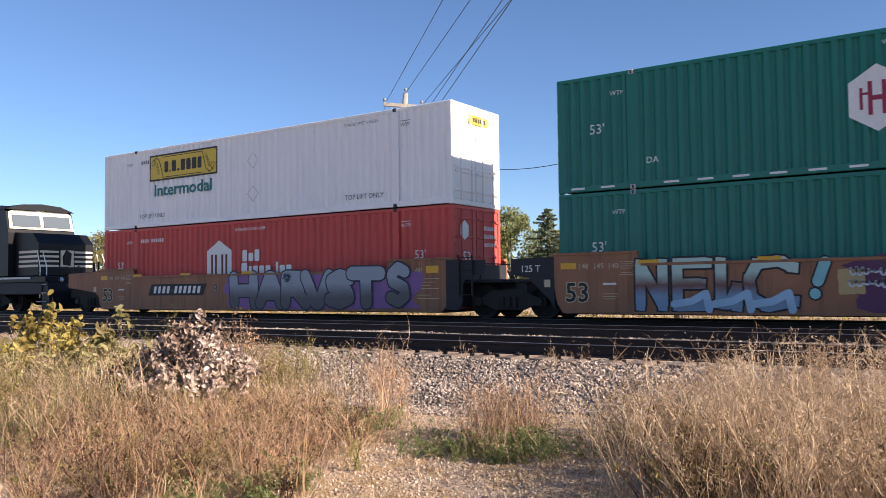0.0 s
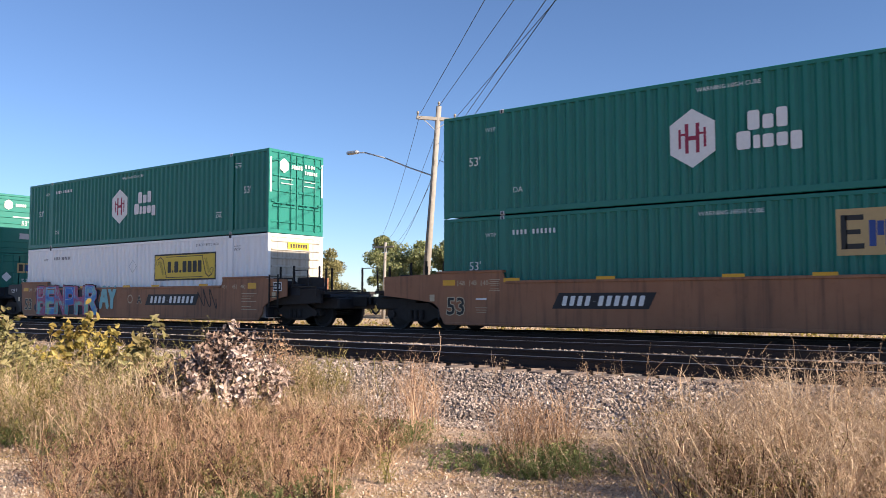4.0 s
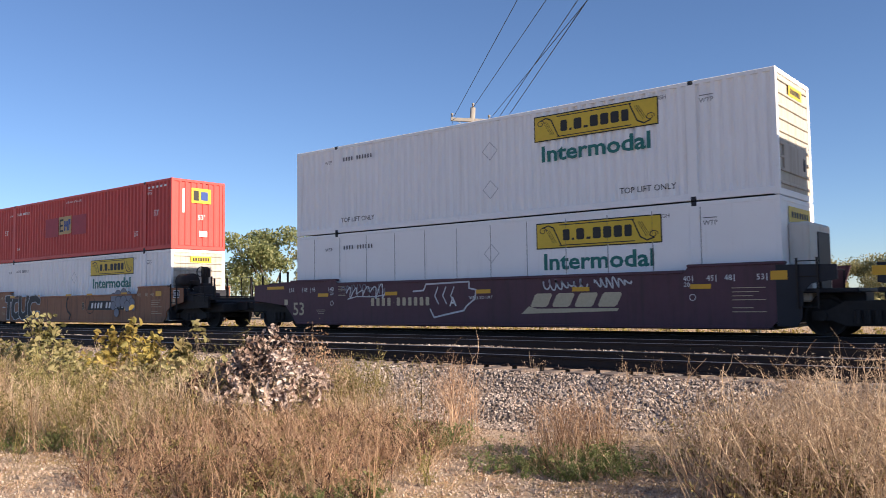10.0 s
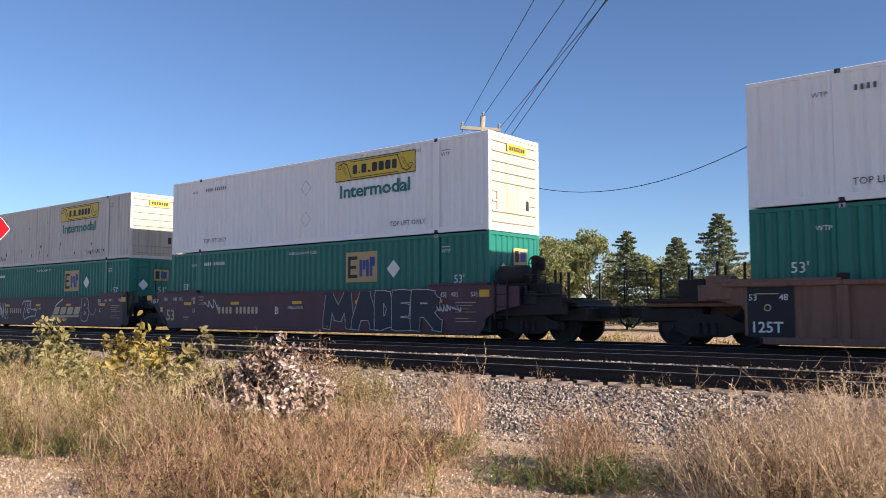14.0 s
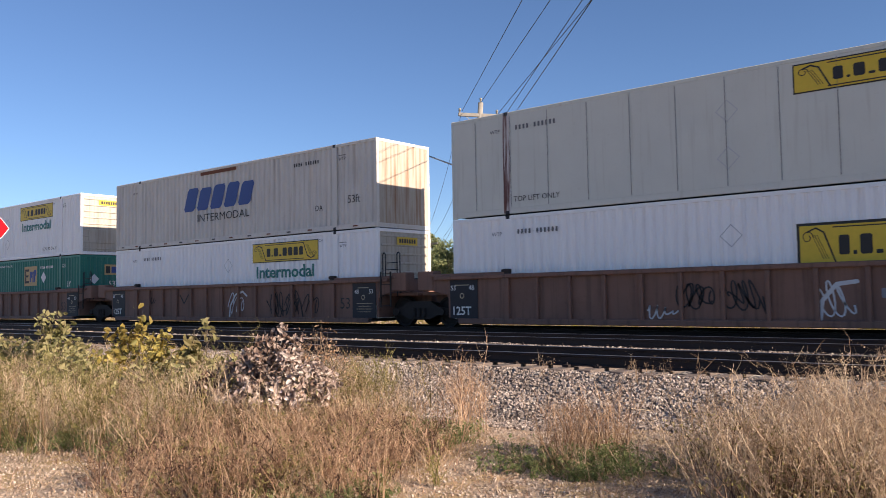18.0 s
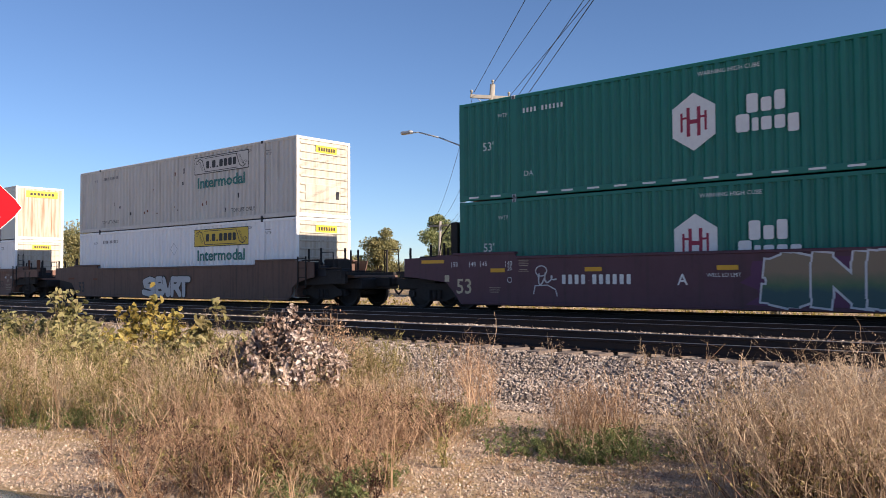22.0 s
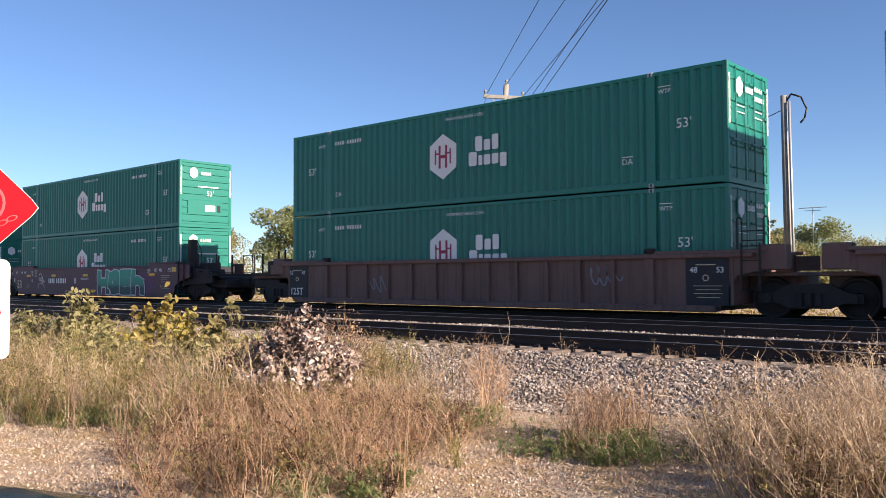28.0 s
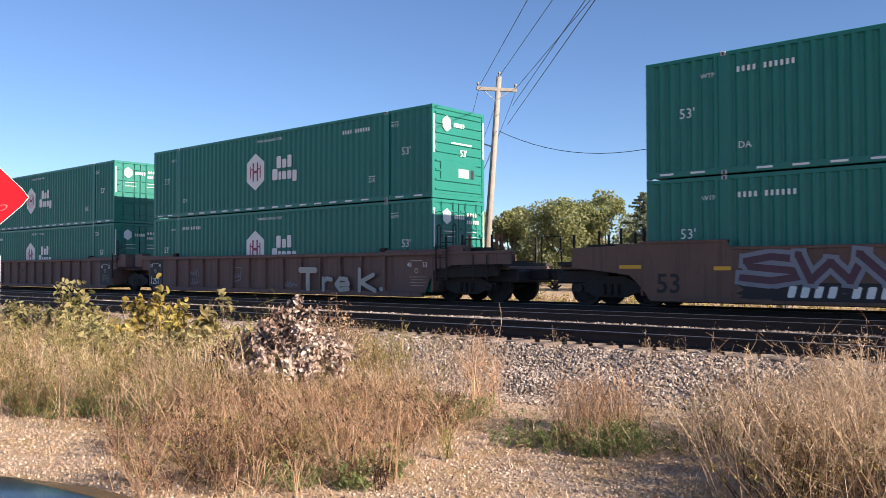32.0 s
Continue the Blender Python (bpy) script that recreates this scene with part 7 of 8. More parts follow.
for k, (deg, dist, rise, w, kind) in enumerate([
        (-33.0, 75, 0.092, 7.0, "crown"), (-29.6, 78, 0.092, 6.5, "crown"), (-36.2, 80, 0.080, 4.5, "crown"), (-31.3, 84, 0.086, 5.0, "crown"), (-34.8, 88, 0.078, 4.5, "crown"),
        (-39.2, 84, 0.080, 6.0, "crown"), (-45.0, 88, 0.069, 6.0, "autumn"), (-40.4, 92, 0.080, 5.0, "crown"), (-56.6, 90, 0.064, 8.0, "autumn"), (-51.2, 70, 0.096, 7.0, "crown"),
        (-48.0, 96, 0.066, 6.0, "autumn"), (-61.5, 92, 0.068, 7.0, "autumn"), (-65.0, 95, 0.06, 9.0, "autumn"), (-17.0, 95, 0.063, 8.0, "crown"), (-14.2, 110, 0.046, 9.0, "autumn"),
        (-11.0, 110, 0.048, 9.0, "autumn"), (-7.5, 105, 0.050, 8.0, "crown"), (-25.6, 90, 0.066, 5.0, "crown"), (-19.3, 92, 0.056, 7.0, "autumn")]):
    x, y = at_bearing(deg, dist)
    broad_tree(x, y, rise * dist + 1.83, w, kind, 50 + k)
for k, (deg, dist, rise, w) in enumerate([(-21.1, 68, 0.112, 7.6), (-23.8, 72, 0.085, 6.4), (-27.1, 74, 0.094, 6.0), (-4.5, 70, 0.1, 6.5), (-8.3, 66, 0.085, 5.5)]):
    x, y = at_bearing(deg, dist)
    spruce(x, y, rise * dist + 1.83, w, 80 + k)

# far scrub along the field edge
rng = np.random.RandomState(12)
scrub_c, scrub_s = [], []
for i in range(420):
    deg, dist = rng.uniform(-78, 8), rng.uniform(92, 125)
    x, y = at_bearing(deg, dist)
    scrub_c.append((x, y, rng.uniform(-0.6, 1.7 + 1.2 * noise.noise(Vector((deg * 0.3, 0, 0))))))
    scrub_s.append(rng.uniform(0.9, 1.9))
tagged(new("far_scrub", leaves_mesh(scrub_c, scrub_s, 60, 0.36, "autumn", 13)), "yellow-green scrub along the far field edge", "bushes", kind="stuff")
antenna = thing("roof_antenna", "thin metal television antenna on a mast", "antenna", (*at_bearing(-17.1, 94), -0.9))
piece("mast", Shape().rod((0, 0, 0), (0, 0, 9.0), 0.05, 6).mesh("mast", M["grey"]), antenna)
piece("crossbar", Shape().rod((-1.4, 0, 9.0), (1.4, 0, 9.0), 0.04, 6).rod((-0.8, 0, 8.7), (0.8, 0, 8.7), 0.03, 6).mesh("crossbar", M["grey"]), antenna)


# ---- weeds, grass and bushes near the camera ----
def in_zone(p, zone):
    x, y, c = p[:, 0], p[:, 1], np.zeros(len(p), bool)
    for (x1, y1), (x2, y2) in zip(zone, zone[1:] + zone[:1]):
        hit = ((y1 > y) != (y2 > y)) & (x < (x2 - x1) * (y - y1) / (y2 - y1 + 1e-12) + x1)
        c ^= hit
    return c


def scatter(zone, density, rng):
    z = np.array(zone)
    lo, hi = z.min(0), z.max(0)
    p = lo + (hi - lo) * rng.rand(int(density * np.prod(hi - lo)), 2)
    p = p[in_zone(p, zone)]
    return p + rng.randn(len(p), 2) * min(0.28, 0.12 * float((hi - lo).min()))


def surface_z(x, y):
    g = ground_z(x, y)
    return max(g, bed_z(x, y)) if 8.6 < y < 25 else g


def ribbons(base, tip, bend, w0, w1, rng, seg=3):
    """Thin curved blades from base to tip."""
    n = len(base)
    side = rng.randn(n, 3) * [1, 1, 0.15]
    side /= np.linalg.norm(side, axis=1, keepdims=True)
    t = np.linspace(0, 1, seg + 1)[None, :, None]
    c = base[:, None, :] * (1 - t) + tip[:, None, :] * t + bend[:, None, :] * (4 * t * (1 - t))
    w = (w0[:, None, None] * (1 - t) + w1[:, None, None] * t)
    v = np.stack([c - side[:, None, :] * w, c + side[:, None, :] * w], 2).reshape(n, -1, 3)
    k = np.arange(seg)
    f = np.stack([2 * k, 2 * k + 1, 2 * k + 3, 2 * k + 2], -1)
    return v, (f[None] + (2 * (seg + 1)) * np.arange(n)[:, None, None]).reshape(-1, 4), c


def merge(parts):
    vs, fs, n = [], [], 0
    for v, f in parts:
        v = v.reshape(-1, 3)
        vs.append(v)
        fs.append(f + n)
        n += len(v)
    return np.concatenate(vs), np.concatenate(fs)


def flakes(p, size, rng):
    q, _ = np.linalg.qr(rng.randn(len(p), 3, 3))
    quad = np.array([(-1, 0, 0), (0, -0.5, 0.15), (1, 0, 0), (0, 0.5, 0.15)])
    v = np.einsum("nij,kj->nki", q, quad) * (size * (0.6 + 0.8 * rng.rand(len(p))))[:, None, None] + p[:, None, :]
    return v, np.arange(len(p) * 4).reshape(-1, 4)


def weeds(name, zone, density, h0, h1, seed, label, twigs=9, stem="straw", head="seed", heads=3, lean=0.25, width=0.0035, patchy=True, bunch=1, leaf=0.0065, away=()):
    """Twiggy weeds; with a bunch the stems fan out from shared roots."""
    rng = np.random.RandomState(seed)
    roots = scatter(zone, density / bunch, rng)
    for cx, cy, r in away:
        roots = roots[(roots[:, 0] - cx) ** 2 + (roots[:, 1] - cy) ** 2 > r * r]
    size = np.array([(0.82 + 0.42 * noise.noise(Vector((a * 1.3, b * 1.3, seed))) if patchy else 1.0) for a, b in roots]) * (0.72 + 0.5 * rng.rand(len(roots)))
    own = np.repeat(np.arange(len(roots)), bunch)
    n = len(own)
    p = roots[own] + rng.randn(n, 2) * (0.035 if bunch > 1 else 0.0)
    z = np.array([surface_z(a, b) - 0.02 for a, b in roots])
    base = np.concatenate([p, z[own][:, None]], 1)
    h = (h0 + (h1 - h0) * rng.rand(n)) * size[own]
    out = rng.randn(n, 2) * lean * h[:, None] + np.array([-0.05, -0.02]) * h[:, None]
    tip = base + np.stack([out[:, 0], out[:, 1], h], -1)
    bend = rng.randn(n, 3) * 0.06 * h[:, None]
    bend[:, 2] += 0.07 * h
    thick = 0.7 + 1.1 * rng.rand(n) ** 2.4
    v0, f0, c0 = ribbons(base, tip, bend, width * 1.35 * thick, width * 0.6 * thick, rng, 4)
    k = np.repeat(np.arange(n), twigs)
    fr = 0.22 + 0.76 * rng.rand(len(k)) ** 0.8
    b2 = base[k] * (1 - fr[:, None]) + tip[k] * fr[:, None] + bend[k] * (4 * fr * (1 - fr))[:, None]
    d = rng.randn(len(k), 3) * [1, 1, 0.6] + [0, 0, 0.55]
    d *= (h[k] * (0.07 + 0.22 * rng.rand(len(k))))[:, None] / np.linalg.norm(d, axis=1, keepdims=True)
    v1, f1, _ = ribbons(b2, b2 + d, rng.randn(len(k), 3) * 0.014, width * 0.9 * thick[k], width * 0.4 * thick[k], rng, 2)
    V, F = merge([(v0, f0), (v1, f1)])
    clump = thing(name, label, "weeds", kind="stuff")
    tagged(piece("stems", joined("stems", V, F, M[stem]), clump), kind="stuff")
    if heads:
        kk = np.repeat(np.arange(len(k)), heads)
        q = b2[kk] + d[kk] * (0.25 + 0.8 * rng.rand(len(kk), 1)) + rng.randn(len(kk), 3) * 0.010
        v2, f2 = flakes(q, leaf * (0.6 + 0.8 * rng.rand(len(kk))), rng)
        tagged(piece("seed_heads", joined("seed_heads", v2, f2, M[head]), clump), kind="stuff")
    return clump


def grass_arcs(name, zone, density, l0, l1, seed, label, mat="straw", width=0.003, flop=0.6, away=()):
    """Long dry blades that bend over, in a tangle."""
    rng = np.random.RandomState(seed)
    p = scatter(zone, density, rng)
    for cx, cy, r in away:
        p = p[(p[:, 0] - cx) ** 2 + (p[:, 1] - cy) ** 2 > r * r]
    keep = np.array([noise.noise(Vector((a * 2.3, b * 2.3, seed + 7.5))) for a, b in p]) + 0.55 * rng.rand(len(p)) > 0.08
    p = p[keep]
    n = len(p)
    base = np.stack([p[:, 0], p[:, 1], [surface_z(a, b) - 0.02 for a, b in p]], -1)
    vig = np.array([0.8 + 0.8 * noise.noise(Vector((a * 1.6, b * 1.6, seed))) for a, b in p])
    L = (l0 + (l1 - l0) * rng.rand(n)) * vig
    ang = rng.rand(n) * 2 * np.pi
    f = flop * (0.3 + rng.rand(n))
    tip = base + np.stack([np.cos(ang) * f * L, np.sin(ang) * f * L, L * (1 - 0.55 * f)], -1)
    bend = np.stack([0 * L, 0 * L, 0.16 * L * f], -1) + rng.randn(n, 3) * 0.02
    v, fc, _ = ribbons(base, tip, bend, np.full(n, width), np.full(n, width * 0.3), rng, 5)
    return tagged(new(name, joined(name, v, fc, M[mat])), label, "weeds", kind="stuff")


BACK = [(-10.2, 3.9), (-9.4, 4.4), (-8.0, 4.5), (-7.4, 5.4), (-7.6, 6.3), (-7.2, 7.3), (-7.6, 8.4), (-9.0, 9.6), (-18.0, 9.6), (-22.0, 9.0), (-22.0, 4.5), (-13.0, 3.4)]
NEAR = [(-7.6, 4.35), (-6.6, 3.75), (-5.7, 3.4), (-4.8, 4.2), (-4.75, 4.9), (-5.4, 5.9), (-6.0, 7.0), (-7.0, 7.5), (-8.0, 7.2), (-8.6, 5.6)]
RIGHT = [(-2.95, 7.7), (-2.6, 6.5), (-2.1, 5.9), (-1.0, 5.6), (0.8, 6.0), (2.5, 7.2), (2.5, 9.9), (-0.6, 9.9), (-1.9, 9.3), (-2.8, 8.7)]
HOLE = [(-8.45, 6.75, 0.7), (-8.05, 6.42, 0.4)]
EDGE = [(-13.5, 4.0), (-10.2, 4.1), (-8.6, 4.75), (-8.2, 5.3), (-10.0, 5.6), (-13.5, 5.4)]
weeds("dry_weeds", BACK, 105, 0.42, 0.85, 21, "dense straw-coloured dry weeds along the track", 10, heads=1, lean=0.30, width=0.0030, bunch=7, away=HOLE)
grass_arcs("dry_grass", BACK, 95, 0.25, 0.7, 41, "tangled dry grass under taller weeds", "rusty_weed", 0.003, 0.6, HOLE)
weeds("olive_weeds", BACK, 66, 0.45, 0.92, 51, "olive green leafy weeds among the dry ones", 8, "olive", "olive", 2, 0.32, 0.003, True, 8, 0.013, away=HOLE)
grass_arcs("reddish_grass", NEAR, 330, 0.2, 0.5, 42, "tangled reddish dry grass near the path", "rusty_weed", 0.0026, 0.95, HOLE)
grass_arcs("pale_grass", NEAR, 230, 0.2, 0.55, 43, "tangled pale dry grass near the path", "straw", 0.0028, 0.9, HOLE)
weeds("reddish_weeds", NEAR, 200, 0.28, 0.66, 22, "reddish brown dry weeds in twiggy clumps", 10, "rusty_weed", "rusty_weed", 2, 0.42, 0.0026, True, 10, 0.006, away=HOLE)
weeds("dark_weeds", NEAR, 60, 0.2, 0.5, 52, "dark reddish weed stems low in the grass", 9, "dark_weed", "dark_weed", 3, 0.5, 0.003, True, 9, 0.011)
weeds("olive_weeds", NEAR, 45, 0.2, 0.5, 53, "olive green herbs among dry grass", 8, "olive", "olive", 3, 0.5, 0.003, True, 9, 0.012)
grass_arcs("sparse_grass", [(-12, 2.8), (-4.0, 3.2), (-3.3, 5.5), (-5.2, 7.4), (-12, 5.0)], 60, 0.08, 0.3, 47, "sparse dry tufts on the path", "straw", 0.003, 0.9)
weeds("tall_dry_weeds", RIGHT, 150, 0.55, 1.02, 23, "tall pale dry weeds in a thick stand", 13, heads=2, lean=0.36, width=0.0026, bunch=10, leaf=0.0085)
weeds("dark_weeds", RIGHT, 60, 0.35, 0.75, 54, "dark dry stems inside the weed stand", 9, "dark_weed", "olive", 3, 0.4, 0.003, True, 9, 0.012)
grass_arcs("dry_grass", RIGHT, 110, 0.4, 0.98, 44, "tangled pale dry stalks under tall weeds", "straw", 0.0032, 0.75)
weeds("tall_stalks", [(-2.2, 8.2), (-0.6, 7.6), (1.6, 8.2), (1.6, 9.4), (-1.4, 9.2)], 9, 0.9, 1.3, 55, "thin tall stalks with fluffy seed heads", 26, heads=5, lean=0.12, width=0.004, leaf=0.011)
weeds("weed_tuft", [(-4.85, 7.2), (-4.5, 6.9), (-4.1, 7.0), (-3.9, 7.5), (-4.2, 7.8), (-4.7, 7.6)], 330, 0.5, 0.86, 24, "reddish dry weed tuft on the gravel", 10, "rusty_weed", heads=2, width=0.0026, bunch=8)
weeds("tall_weed", [(-6.9, 8.0), (-6.3, 7.7), (-6.0, 8.2), (-6.5, 8.7)], 180, 0.55, 1.0, 25, "tall feathery dry weed", 13, "rusty_weed", heads=2, width=0.0026, bunch=6)
weeds("trackside_weeds", [(-7.6, 10.3), (-4.6, 10.3), (-4.6, 10.55), (-7.6, 10.55)], 22, 0.2, 0.42, 26, "sparse twiggy weeds at the ballast edge", 9, "straw", "seed", 2, 0.4, 0.0035, False, 3)
weeds("trackside_weeds", [(-3.6, 9.9), (-1.6, 9.7), (-1.2, 10.3), (-3.4, 10.4)], 22, 0.3, 0.6, 27, "twiggy weeds by the ballast edge", 12, "straw", "seed", 4, 0.3, 0.0035, False, 4, 0.011)
weeds("far_field_weeds", [(-75, 24.3), (10, 24.3), (10, 33), (-75, 33)], 11, 0.35, 0.85, 28, "pale dry weeds beyond the tracks", 5, "straw", "seed", 3, width=0.012, leaf=0.035)
weeds("far_olive_weeds", [(-75, 24.6), (10, 24.6), (10, 32), (-75, 32)], 5, 0.35, 0.9, 29, "yellow-green leafy weeds beyond the tracks", 5, "vine", "vine_yellow", 4, width=0.012, leaf=0.05)
grass_arcs("field_grass", [(-48, 24.6), (6, 24.6), (6, 36), (-48, 36)], 38, 0.2, 0.5, 45, "yellow-green grass beyond the tracks", "vine", 0.03, 0.6)
grass_arcs("straw_litter", [(-13, 2.6), (-3.0, 2.6), (-2.2, 6.4), (-5.0, 8.6), (-13, 8.6)], 380, 0.03, 0.13, 46, "short broken straw lying on the ground", "rusty_weed", 0.0045, 1.7)
GREEN = [([(-6.5, 7.2), (-5.9, 7.0), (-5.7, 7.6), (-6.2, 8.0)], 420), ([(-5.0, 6.9), (-4.5, 6.5), (-3.8, 6.6), (-3.4, 7.1), (-3.6, 7.6), (-4.3, 7.3)], 520), (EDGE, 330), ([(-5.4, 4.0), (-4.7, 4.2), (-4.6, 4.9), (-5.3, 4.7)], 420), ([(-4.3, 3.0), (-3.3, 3.1), (-3.2, 3.6), (-4.2, 3.7)], 160)]
for k, (zone, dens) in enumerate(GREEN):
    weeds("green_grass", zone, dens * 0.7, 0.08, 0.30, 31 + k, "low patch of green grass and herbs", 7, "grass", "grass", 3, 0.6, 0.003, True, 6, 0.012)
    weeds("dry_weeds", zone, dens * 0.22, 0.15, 0.42, 61 + k, "thin dry stems through green grass", 8, "straw", "seed", 1, 0.4, 0.0026, True, 5)


def bush(name, x, y, h, w, seed, mat, label, leaf, n_leaf, stems=26, loose=0.06, wood="bark", fall=0.62):
    rnd = random.Random(seed)
    rng = np.random.RandomState(seed)
    b = thing(name, label, "bush", (x, y, surface_z(x, y)))
    s, tips = Shape(), []
    for i in range(stems):
        a, r = rnd.uniform(0, 6.28), w * 0.5 * math.sqrt(rnd.random())
        e = Vector((r * math.cos(a), r * math.sin(a), h * (1 - fall * (r / (w * 0.5)) ** 1.3) * rnd.uniform(0.7, 1.0)))
        m = e * 0.5 + Vector((rnd.uniform(-0.05, 0.05), rnd.uniform(-0.05, 0.05), 0.1 * h))
        s.rod((e.x * 0.1, e.y * 0.1, -0.03), m, 0.008, 5, 0.005)
        s.rod(m, e, 0.005, 4, 0.002)
        tips.append((m, e))
    piece("stem_frame", s.mesh("stem_frame", M[wood]), b)
    k = rng.randint(0, stems, n_leaf)
    fr = rng.rand(n_leaf, 1) ** 0.6
    A, E = np.array([t[0] for t in tips])[k], np.array([t[1] for t in tips])[k]
    p = A * (1 - fr) + E * fr + rng.randn(n_leaf, 3) * loose
    p[:, 2] = np.maximum(p[:, 2], 0.05)
    q, _ = np.linalg.qr(rng.randn(n_leaf, 3, 3))
    cup = np.array([(-1, 0, 0.0), (-0.45, -0.62, 0.30), (0.45, -0.5, 0.30), (1.1, 0, 0.1), (0.45, 0.5, 0.30), (-0.45, 0.62, 0.30)]) * leaf
    v = np.einsum("nij,kj->nki", q, cup) * (0.6 + 0.7 * rng.rand(n_leaf, 1, 1)) + p[:, None, :]
    f = np.concatenate([np.array([(0, 1, 2, 3), (0, 3, 4, 5)])[None] + 6 * np.arange(n_leaf)[:, None, None]]).reshape(-1, 4)
    piece("leaves", joined("leaves", v, f, M[mat]), b)
    return b


bush("dead_bush", -8.5, 6.85, 1.46, 1.75, 3, "dead_leaf", "withered bush with pale curled dead leaves", 0.035, 6400, 90, 0.040, "post", 0.66)
# added dark foliage: the pale bush's side away from the sun, shade as colour
bush("shaded_side_bush", -9.3, 6.45, 0.95, 0.9, 13, "dark_weed", "dark foliage added as the shaded left side of the pale bush", 0.028, 1100, 40)
bush("vine_bush", -15.9, 7.3, 1.75, 2.1, 4, "vine", "green-yellow broad-leaved sapling among dry weeds", 0.056, 800, 38)
bush("vine_bush", -13.6, 7.9, 1.58, 2.0, 5, "vine_yellow", "yellow broad-leaved sapling among dry weeds", 0.064, 560, 34)
bush("vine_bush", -11.9, 8.2, 1.5, 1.3, 6, "vine", "yellow-green sapling with large leaves", 0.066, 300, 22)
bush("vine_bush", -13.4, 6.6, 1.0, 2.4, 7, "vine", "low yellow-green shrub in the weeds", 0.05, 700, 40)
bush("vine_bush", -11.6, 7.2, 0.95, 2.2, 9, "vine", "low yellowing shrub in the weeds", 0.045, 600, 40)
bush("vine_bush", -19.5, 7.6, 1.2, 2.6, 11, "vine", "yellow-green shrub among dry weeds", 0.05, 900, 40)
bush("vine_bush", -10.2, 7.6, 0.95, 1.6, 12, "vine", "low yellowing shrub in the weeds", 0.045, 420, 30)
bush("vine_bush", -16.8, 7.4, 1.25, 2.2, 10, "vine", "yellow-green shrub among dry weeds", 0.055, 700, 36)
bush("red_twig_bush", -9.6, 8.6, 1.5, 1.5, 8, "rusty_weed", "reddish twiggy shrub with sparse leaves", 0.02, 1100, 70)

# ---- sign and parked car beside the camera ----
def warning_sign():
    s = thing("warning_sign", "red diamond sign above a white plate on a metal post", "sign", (-4.71, 1.617, -0.75), (0, 0, 72))
    piece("post", Shape().box(-0.03, 0.03, 0.03, 0.07, -0.2, 2.5, 0.006).mesh("post", M["grey"]), s)
    c = 0.045
    d = 0.32
    out = [(d - c, -c), (d - c * 0.3, 0), (d - c, c), (c, d - c), (0, d - c * 0.3), (-c, d - c), (-d + c, c), (-d + c * 0.3, 0), (-d + c, -c), (-c, -d + c), (0, -d + c * 0.3), (c, -d + c)]
    dia = piece("red_plate", Shape().slab(out, -0.004, 0.004).mesh("red_plate", M["signred"]), s, (0, 0, 2.097), label="red diamond plate")
    piece("plate_edge", Shape().slab([(a * 1.012, b * 1.012) for a, b in out], 0.0005, 0.0035).mesh("plate_edge", M["signwhite"]), dia)
    piece("ring_mark", ring_patch([(0.12 * math.cos(2 * math.pi * i / 24), 0.12 * math.sin(2 * math.pi * i / 24)) for i in range(24)], 0.88, M["pink_mark"]), dia, (0.03, -0.007, 0.02))
    for k in range(5):
        piece("chain_link", ring_patch([(0.03 * math.cos(2 * math.pi * i / 14), 0.015 * math.sin(2 * math.pi * i / 14)) for i in range(14)], 0.72, M["pink_mark"]), dia, (0.0 + 0.045 * k, -0.007, -0.165 + 0.026 * k), (0, -25, 0))
    rw, rh, rc = 0.177, 0.265, 0.04
    corners = [(sx * (rw - rc) + rc * math.cos(radians(a0 + 22.5 * q)), sz * (rh - rc) + rc * math.sin(radians(a0 + 22.5 * q))) for sx, sz, a0 in ((1, 1, 0), (-1, 1, 90), (-1, -1, 180), (1, -1, 270)) for q in range(5)]
    pl = piece("white_plate", Shape().slab(corners, -0.004, 0.004).mesh("white_plate", M["signwhite"]), s, (0, 0, 1.551), label="white plate with red and black writing")
    for q in range(3):
        piece("text_bar", flat(rect(0.07, 0.022), M["signred"]), pl, (-0.09 + 0.09 * q, -0.006, 0.205))
        piece("text_bar", flat(rect(0.08, 0.045), M["black_mark"]), pl, (-0.09 + 0.09 * q, -0.006, 0.125))
        piece("text_bar", flat(rect(0.07, 0.018), M["signred"]), pl, (-0.09 + 0.09 * q, -0.006, -0.16))
        piece("text_bar", flat(rect(0.07, 0.03), M["black_mark"]), pl, (-0.09 + 0.09 * q, -0.006, -0.205))
    piece("prohibition_ring", ring_patch([(0.105 * math.cos(2 * math.pi * i / 24), 0.105 * math.sin(2 * math.pi * i / 24)) for i in range(24)], 0.78, M["signred"]), pl, (0.03, -0.006, -0.02))
    return s


warning_sign()


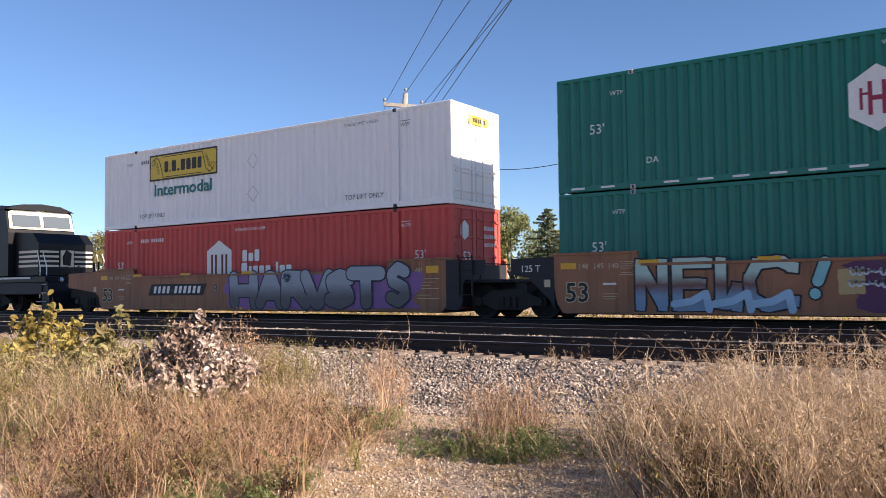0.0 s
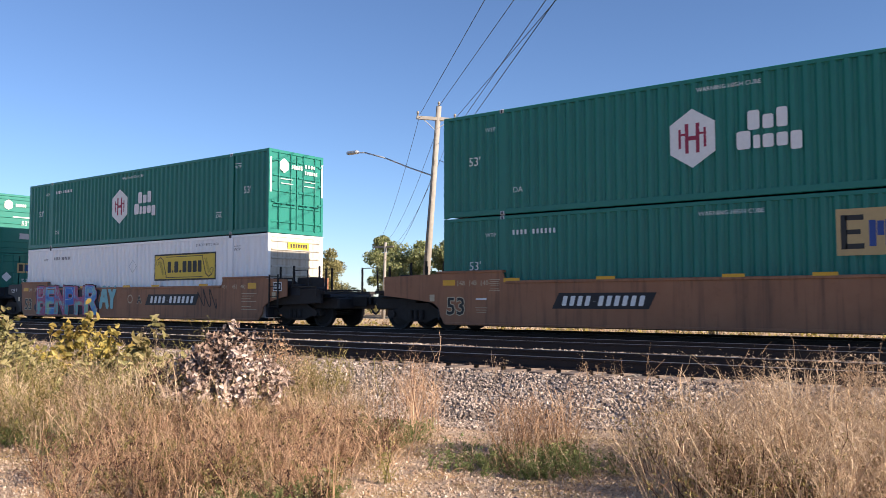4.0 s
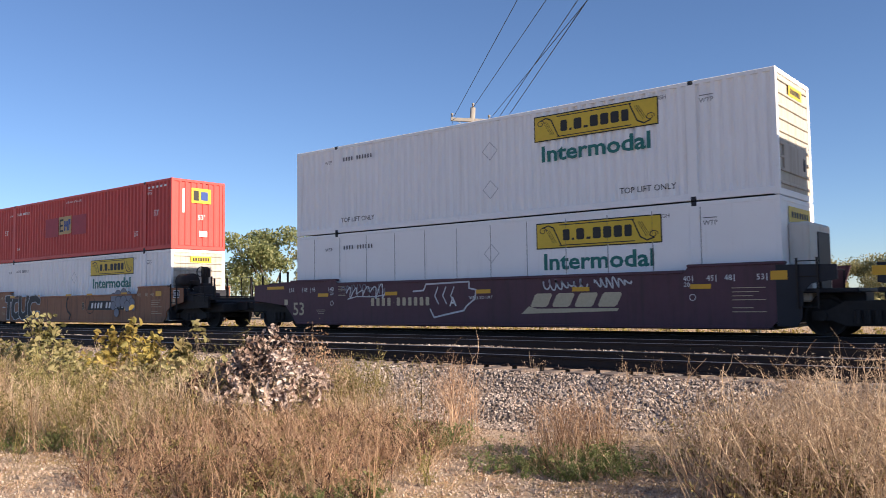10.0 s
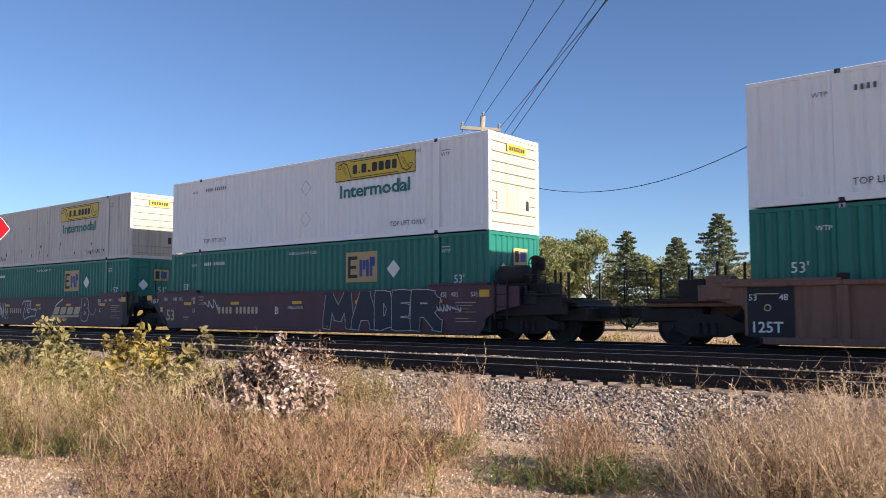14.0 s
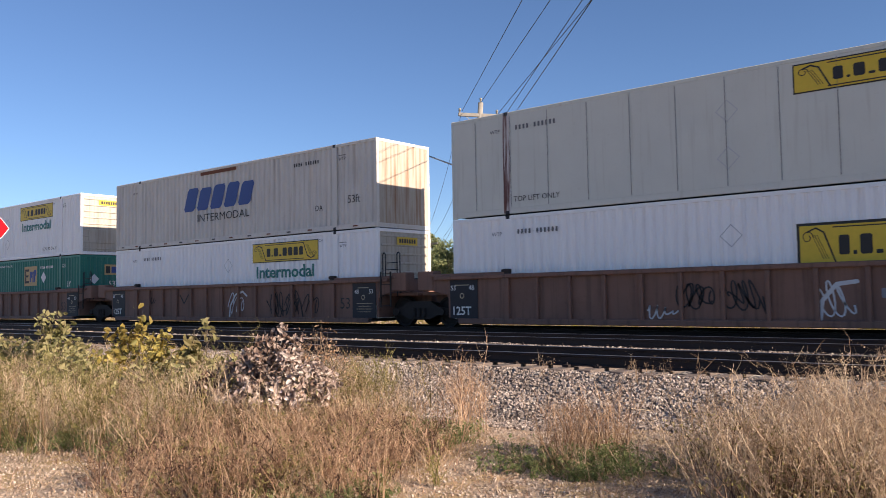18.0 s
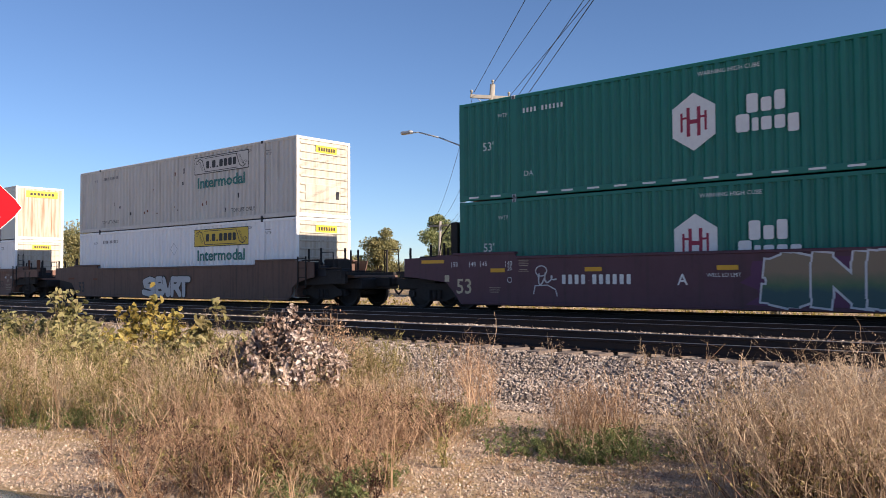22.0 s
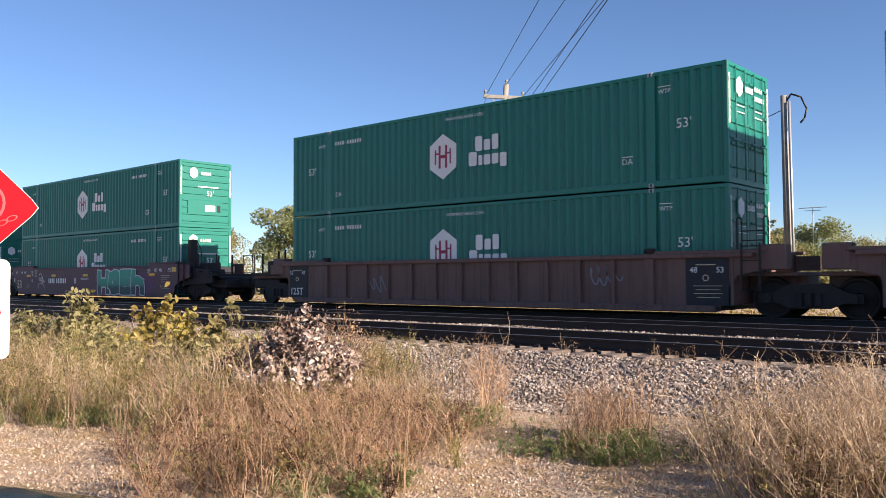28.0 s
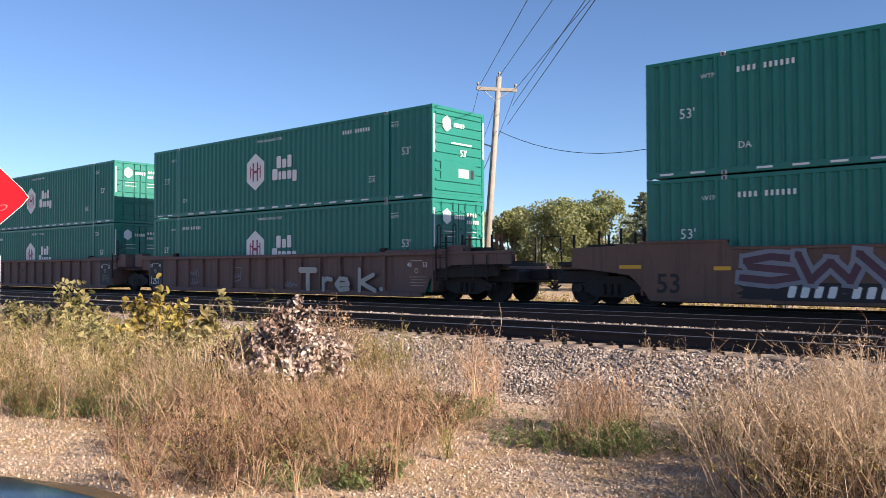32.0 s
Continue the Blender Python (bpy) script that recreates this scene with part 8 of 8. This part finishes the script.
def parked_car():
    c = thing("parked_car", "dark glossy parked car with a rounded bonnet", "car", (-2.96, 0.99, -0.75), (0, 0, 104))

    def hull():
        xs = [-3.6, -3.4, -2.6, -2.0, -1.2, -0.3, 0.2, 0.55]
        tops = [0.80, 0.92, 0.98, 1.05, 1.05, 1.015, 0.955, 0.84]
        s = Shape()
        ring = []
        for x, t in zip(xs, tops):
            w = 0.88 if -3.4 < x < 0.3 else 0.74
            ring.append([(x, -w, 0.28), (x, -w - 0.02, 0.62), (x, -w * 0.94, t - 0.10), (x, -w * 0.72, t), (x, 0, t + 0.035), (x, w * 0.72, t), (x, w * 0.94, t - 0.10), (x, w + 0.02, 0.62), (x, w, 0.28)])
        m = 9
        s.add([p for r in ring for p in r], [(i * m + j, (i + 1) * m + j, (i + 1) * m + j + 1, i * m + j + 1) for i in range(len(xs) - 1) for j in range(m - 1)] + [tuple(range(m)), tuple(range(m * (len(xs) - 1), m * len(xs)))])
        return s.mesh("body", M["carpaint"], True)
    piece("body", hull(), c)
    piece("cabin", Shape().add([(x, y * k, z) for x, k, z in ((-3.2, 0.78, 0.98), (-2.5, 0.62, 1.42), (-1.5, 0.64, 1.45), (-0.75, 0.80, 1.03)) for y in (-1, 1)], [(0, 1, 3, 2), (2, 3, 5, 4), (4, 5, 7, 6), (0, 2, 4, 6), (1, 7, 5, 3), (0, 6, 7, 1)]).mesh("cabin", M["glass"]), c)
    for x in (-2.85, -0.25):
        for side in (-1, 1):
            w = piece("wheel", kept("carwheel", lambda: Shape().lathe([(0.2, -0.09), (0.30, -0.1), (0.32, -0.06), (0.32, 0.06), (0.30, 0.1), (0.2, 0.09)], 24).mesh("wheel", M["tyre"], True)), c, (x, side * 0.8, 0.32))
            piece("rim", kept("carrim", lambda: Shape().lathe([(0.0, -0.06), (0.19, -0.08), (0.2, 0.08), (0.0, 0.06)], 20).mesh("rim", M["grey"])), w)
    return c


parked_car()


# ---- what moves ----
ROLL = [(0, -28.70), (1, -40.74), (2, -52.61), (3, -64.59), (4, -76.44), (5, -88.31), (6, -100.17), (7, -111.76), (8, -123.95), (9, -135.53), (10, -147.33), (11, -159.10), (12, -170.85), (13, -182.91), (14, -194.46), (15, -206.23), (16, -218.00), (17, -229.81), (18, -241.77), (19, -253.16), (20, -265.22), (21, -276.86), (22, -288.96), (23, -300.44), (24, -312.38), (25, -324.56), (26, -336.14), (27, -348.05), (28, -359.98), (29, -371.94), (30, -383.91), (31, -395.81), (32, -408.13)]


def motions():
    for ob, x, y, z in TRAIN:
        walk(ob, [(t, pose(x + s, TRAIN_Y + y, z)) for t, s in ROLL])
    ts, ss = [t for t, _ in ROLL], [s for _, s in ROLL]
    turns = [(i / FPS, math.degrees((float(np.interp(i / FPS, ts, ss)) - ss[0]) / WHEEL_R)) for i in range(32 * FPS + 1)]
    for w, e in WHEELS:
        walk(w, [(t, pose(e, 0, WHEEL_R, 0, a, 0)) for t, a in turns])


motions()
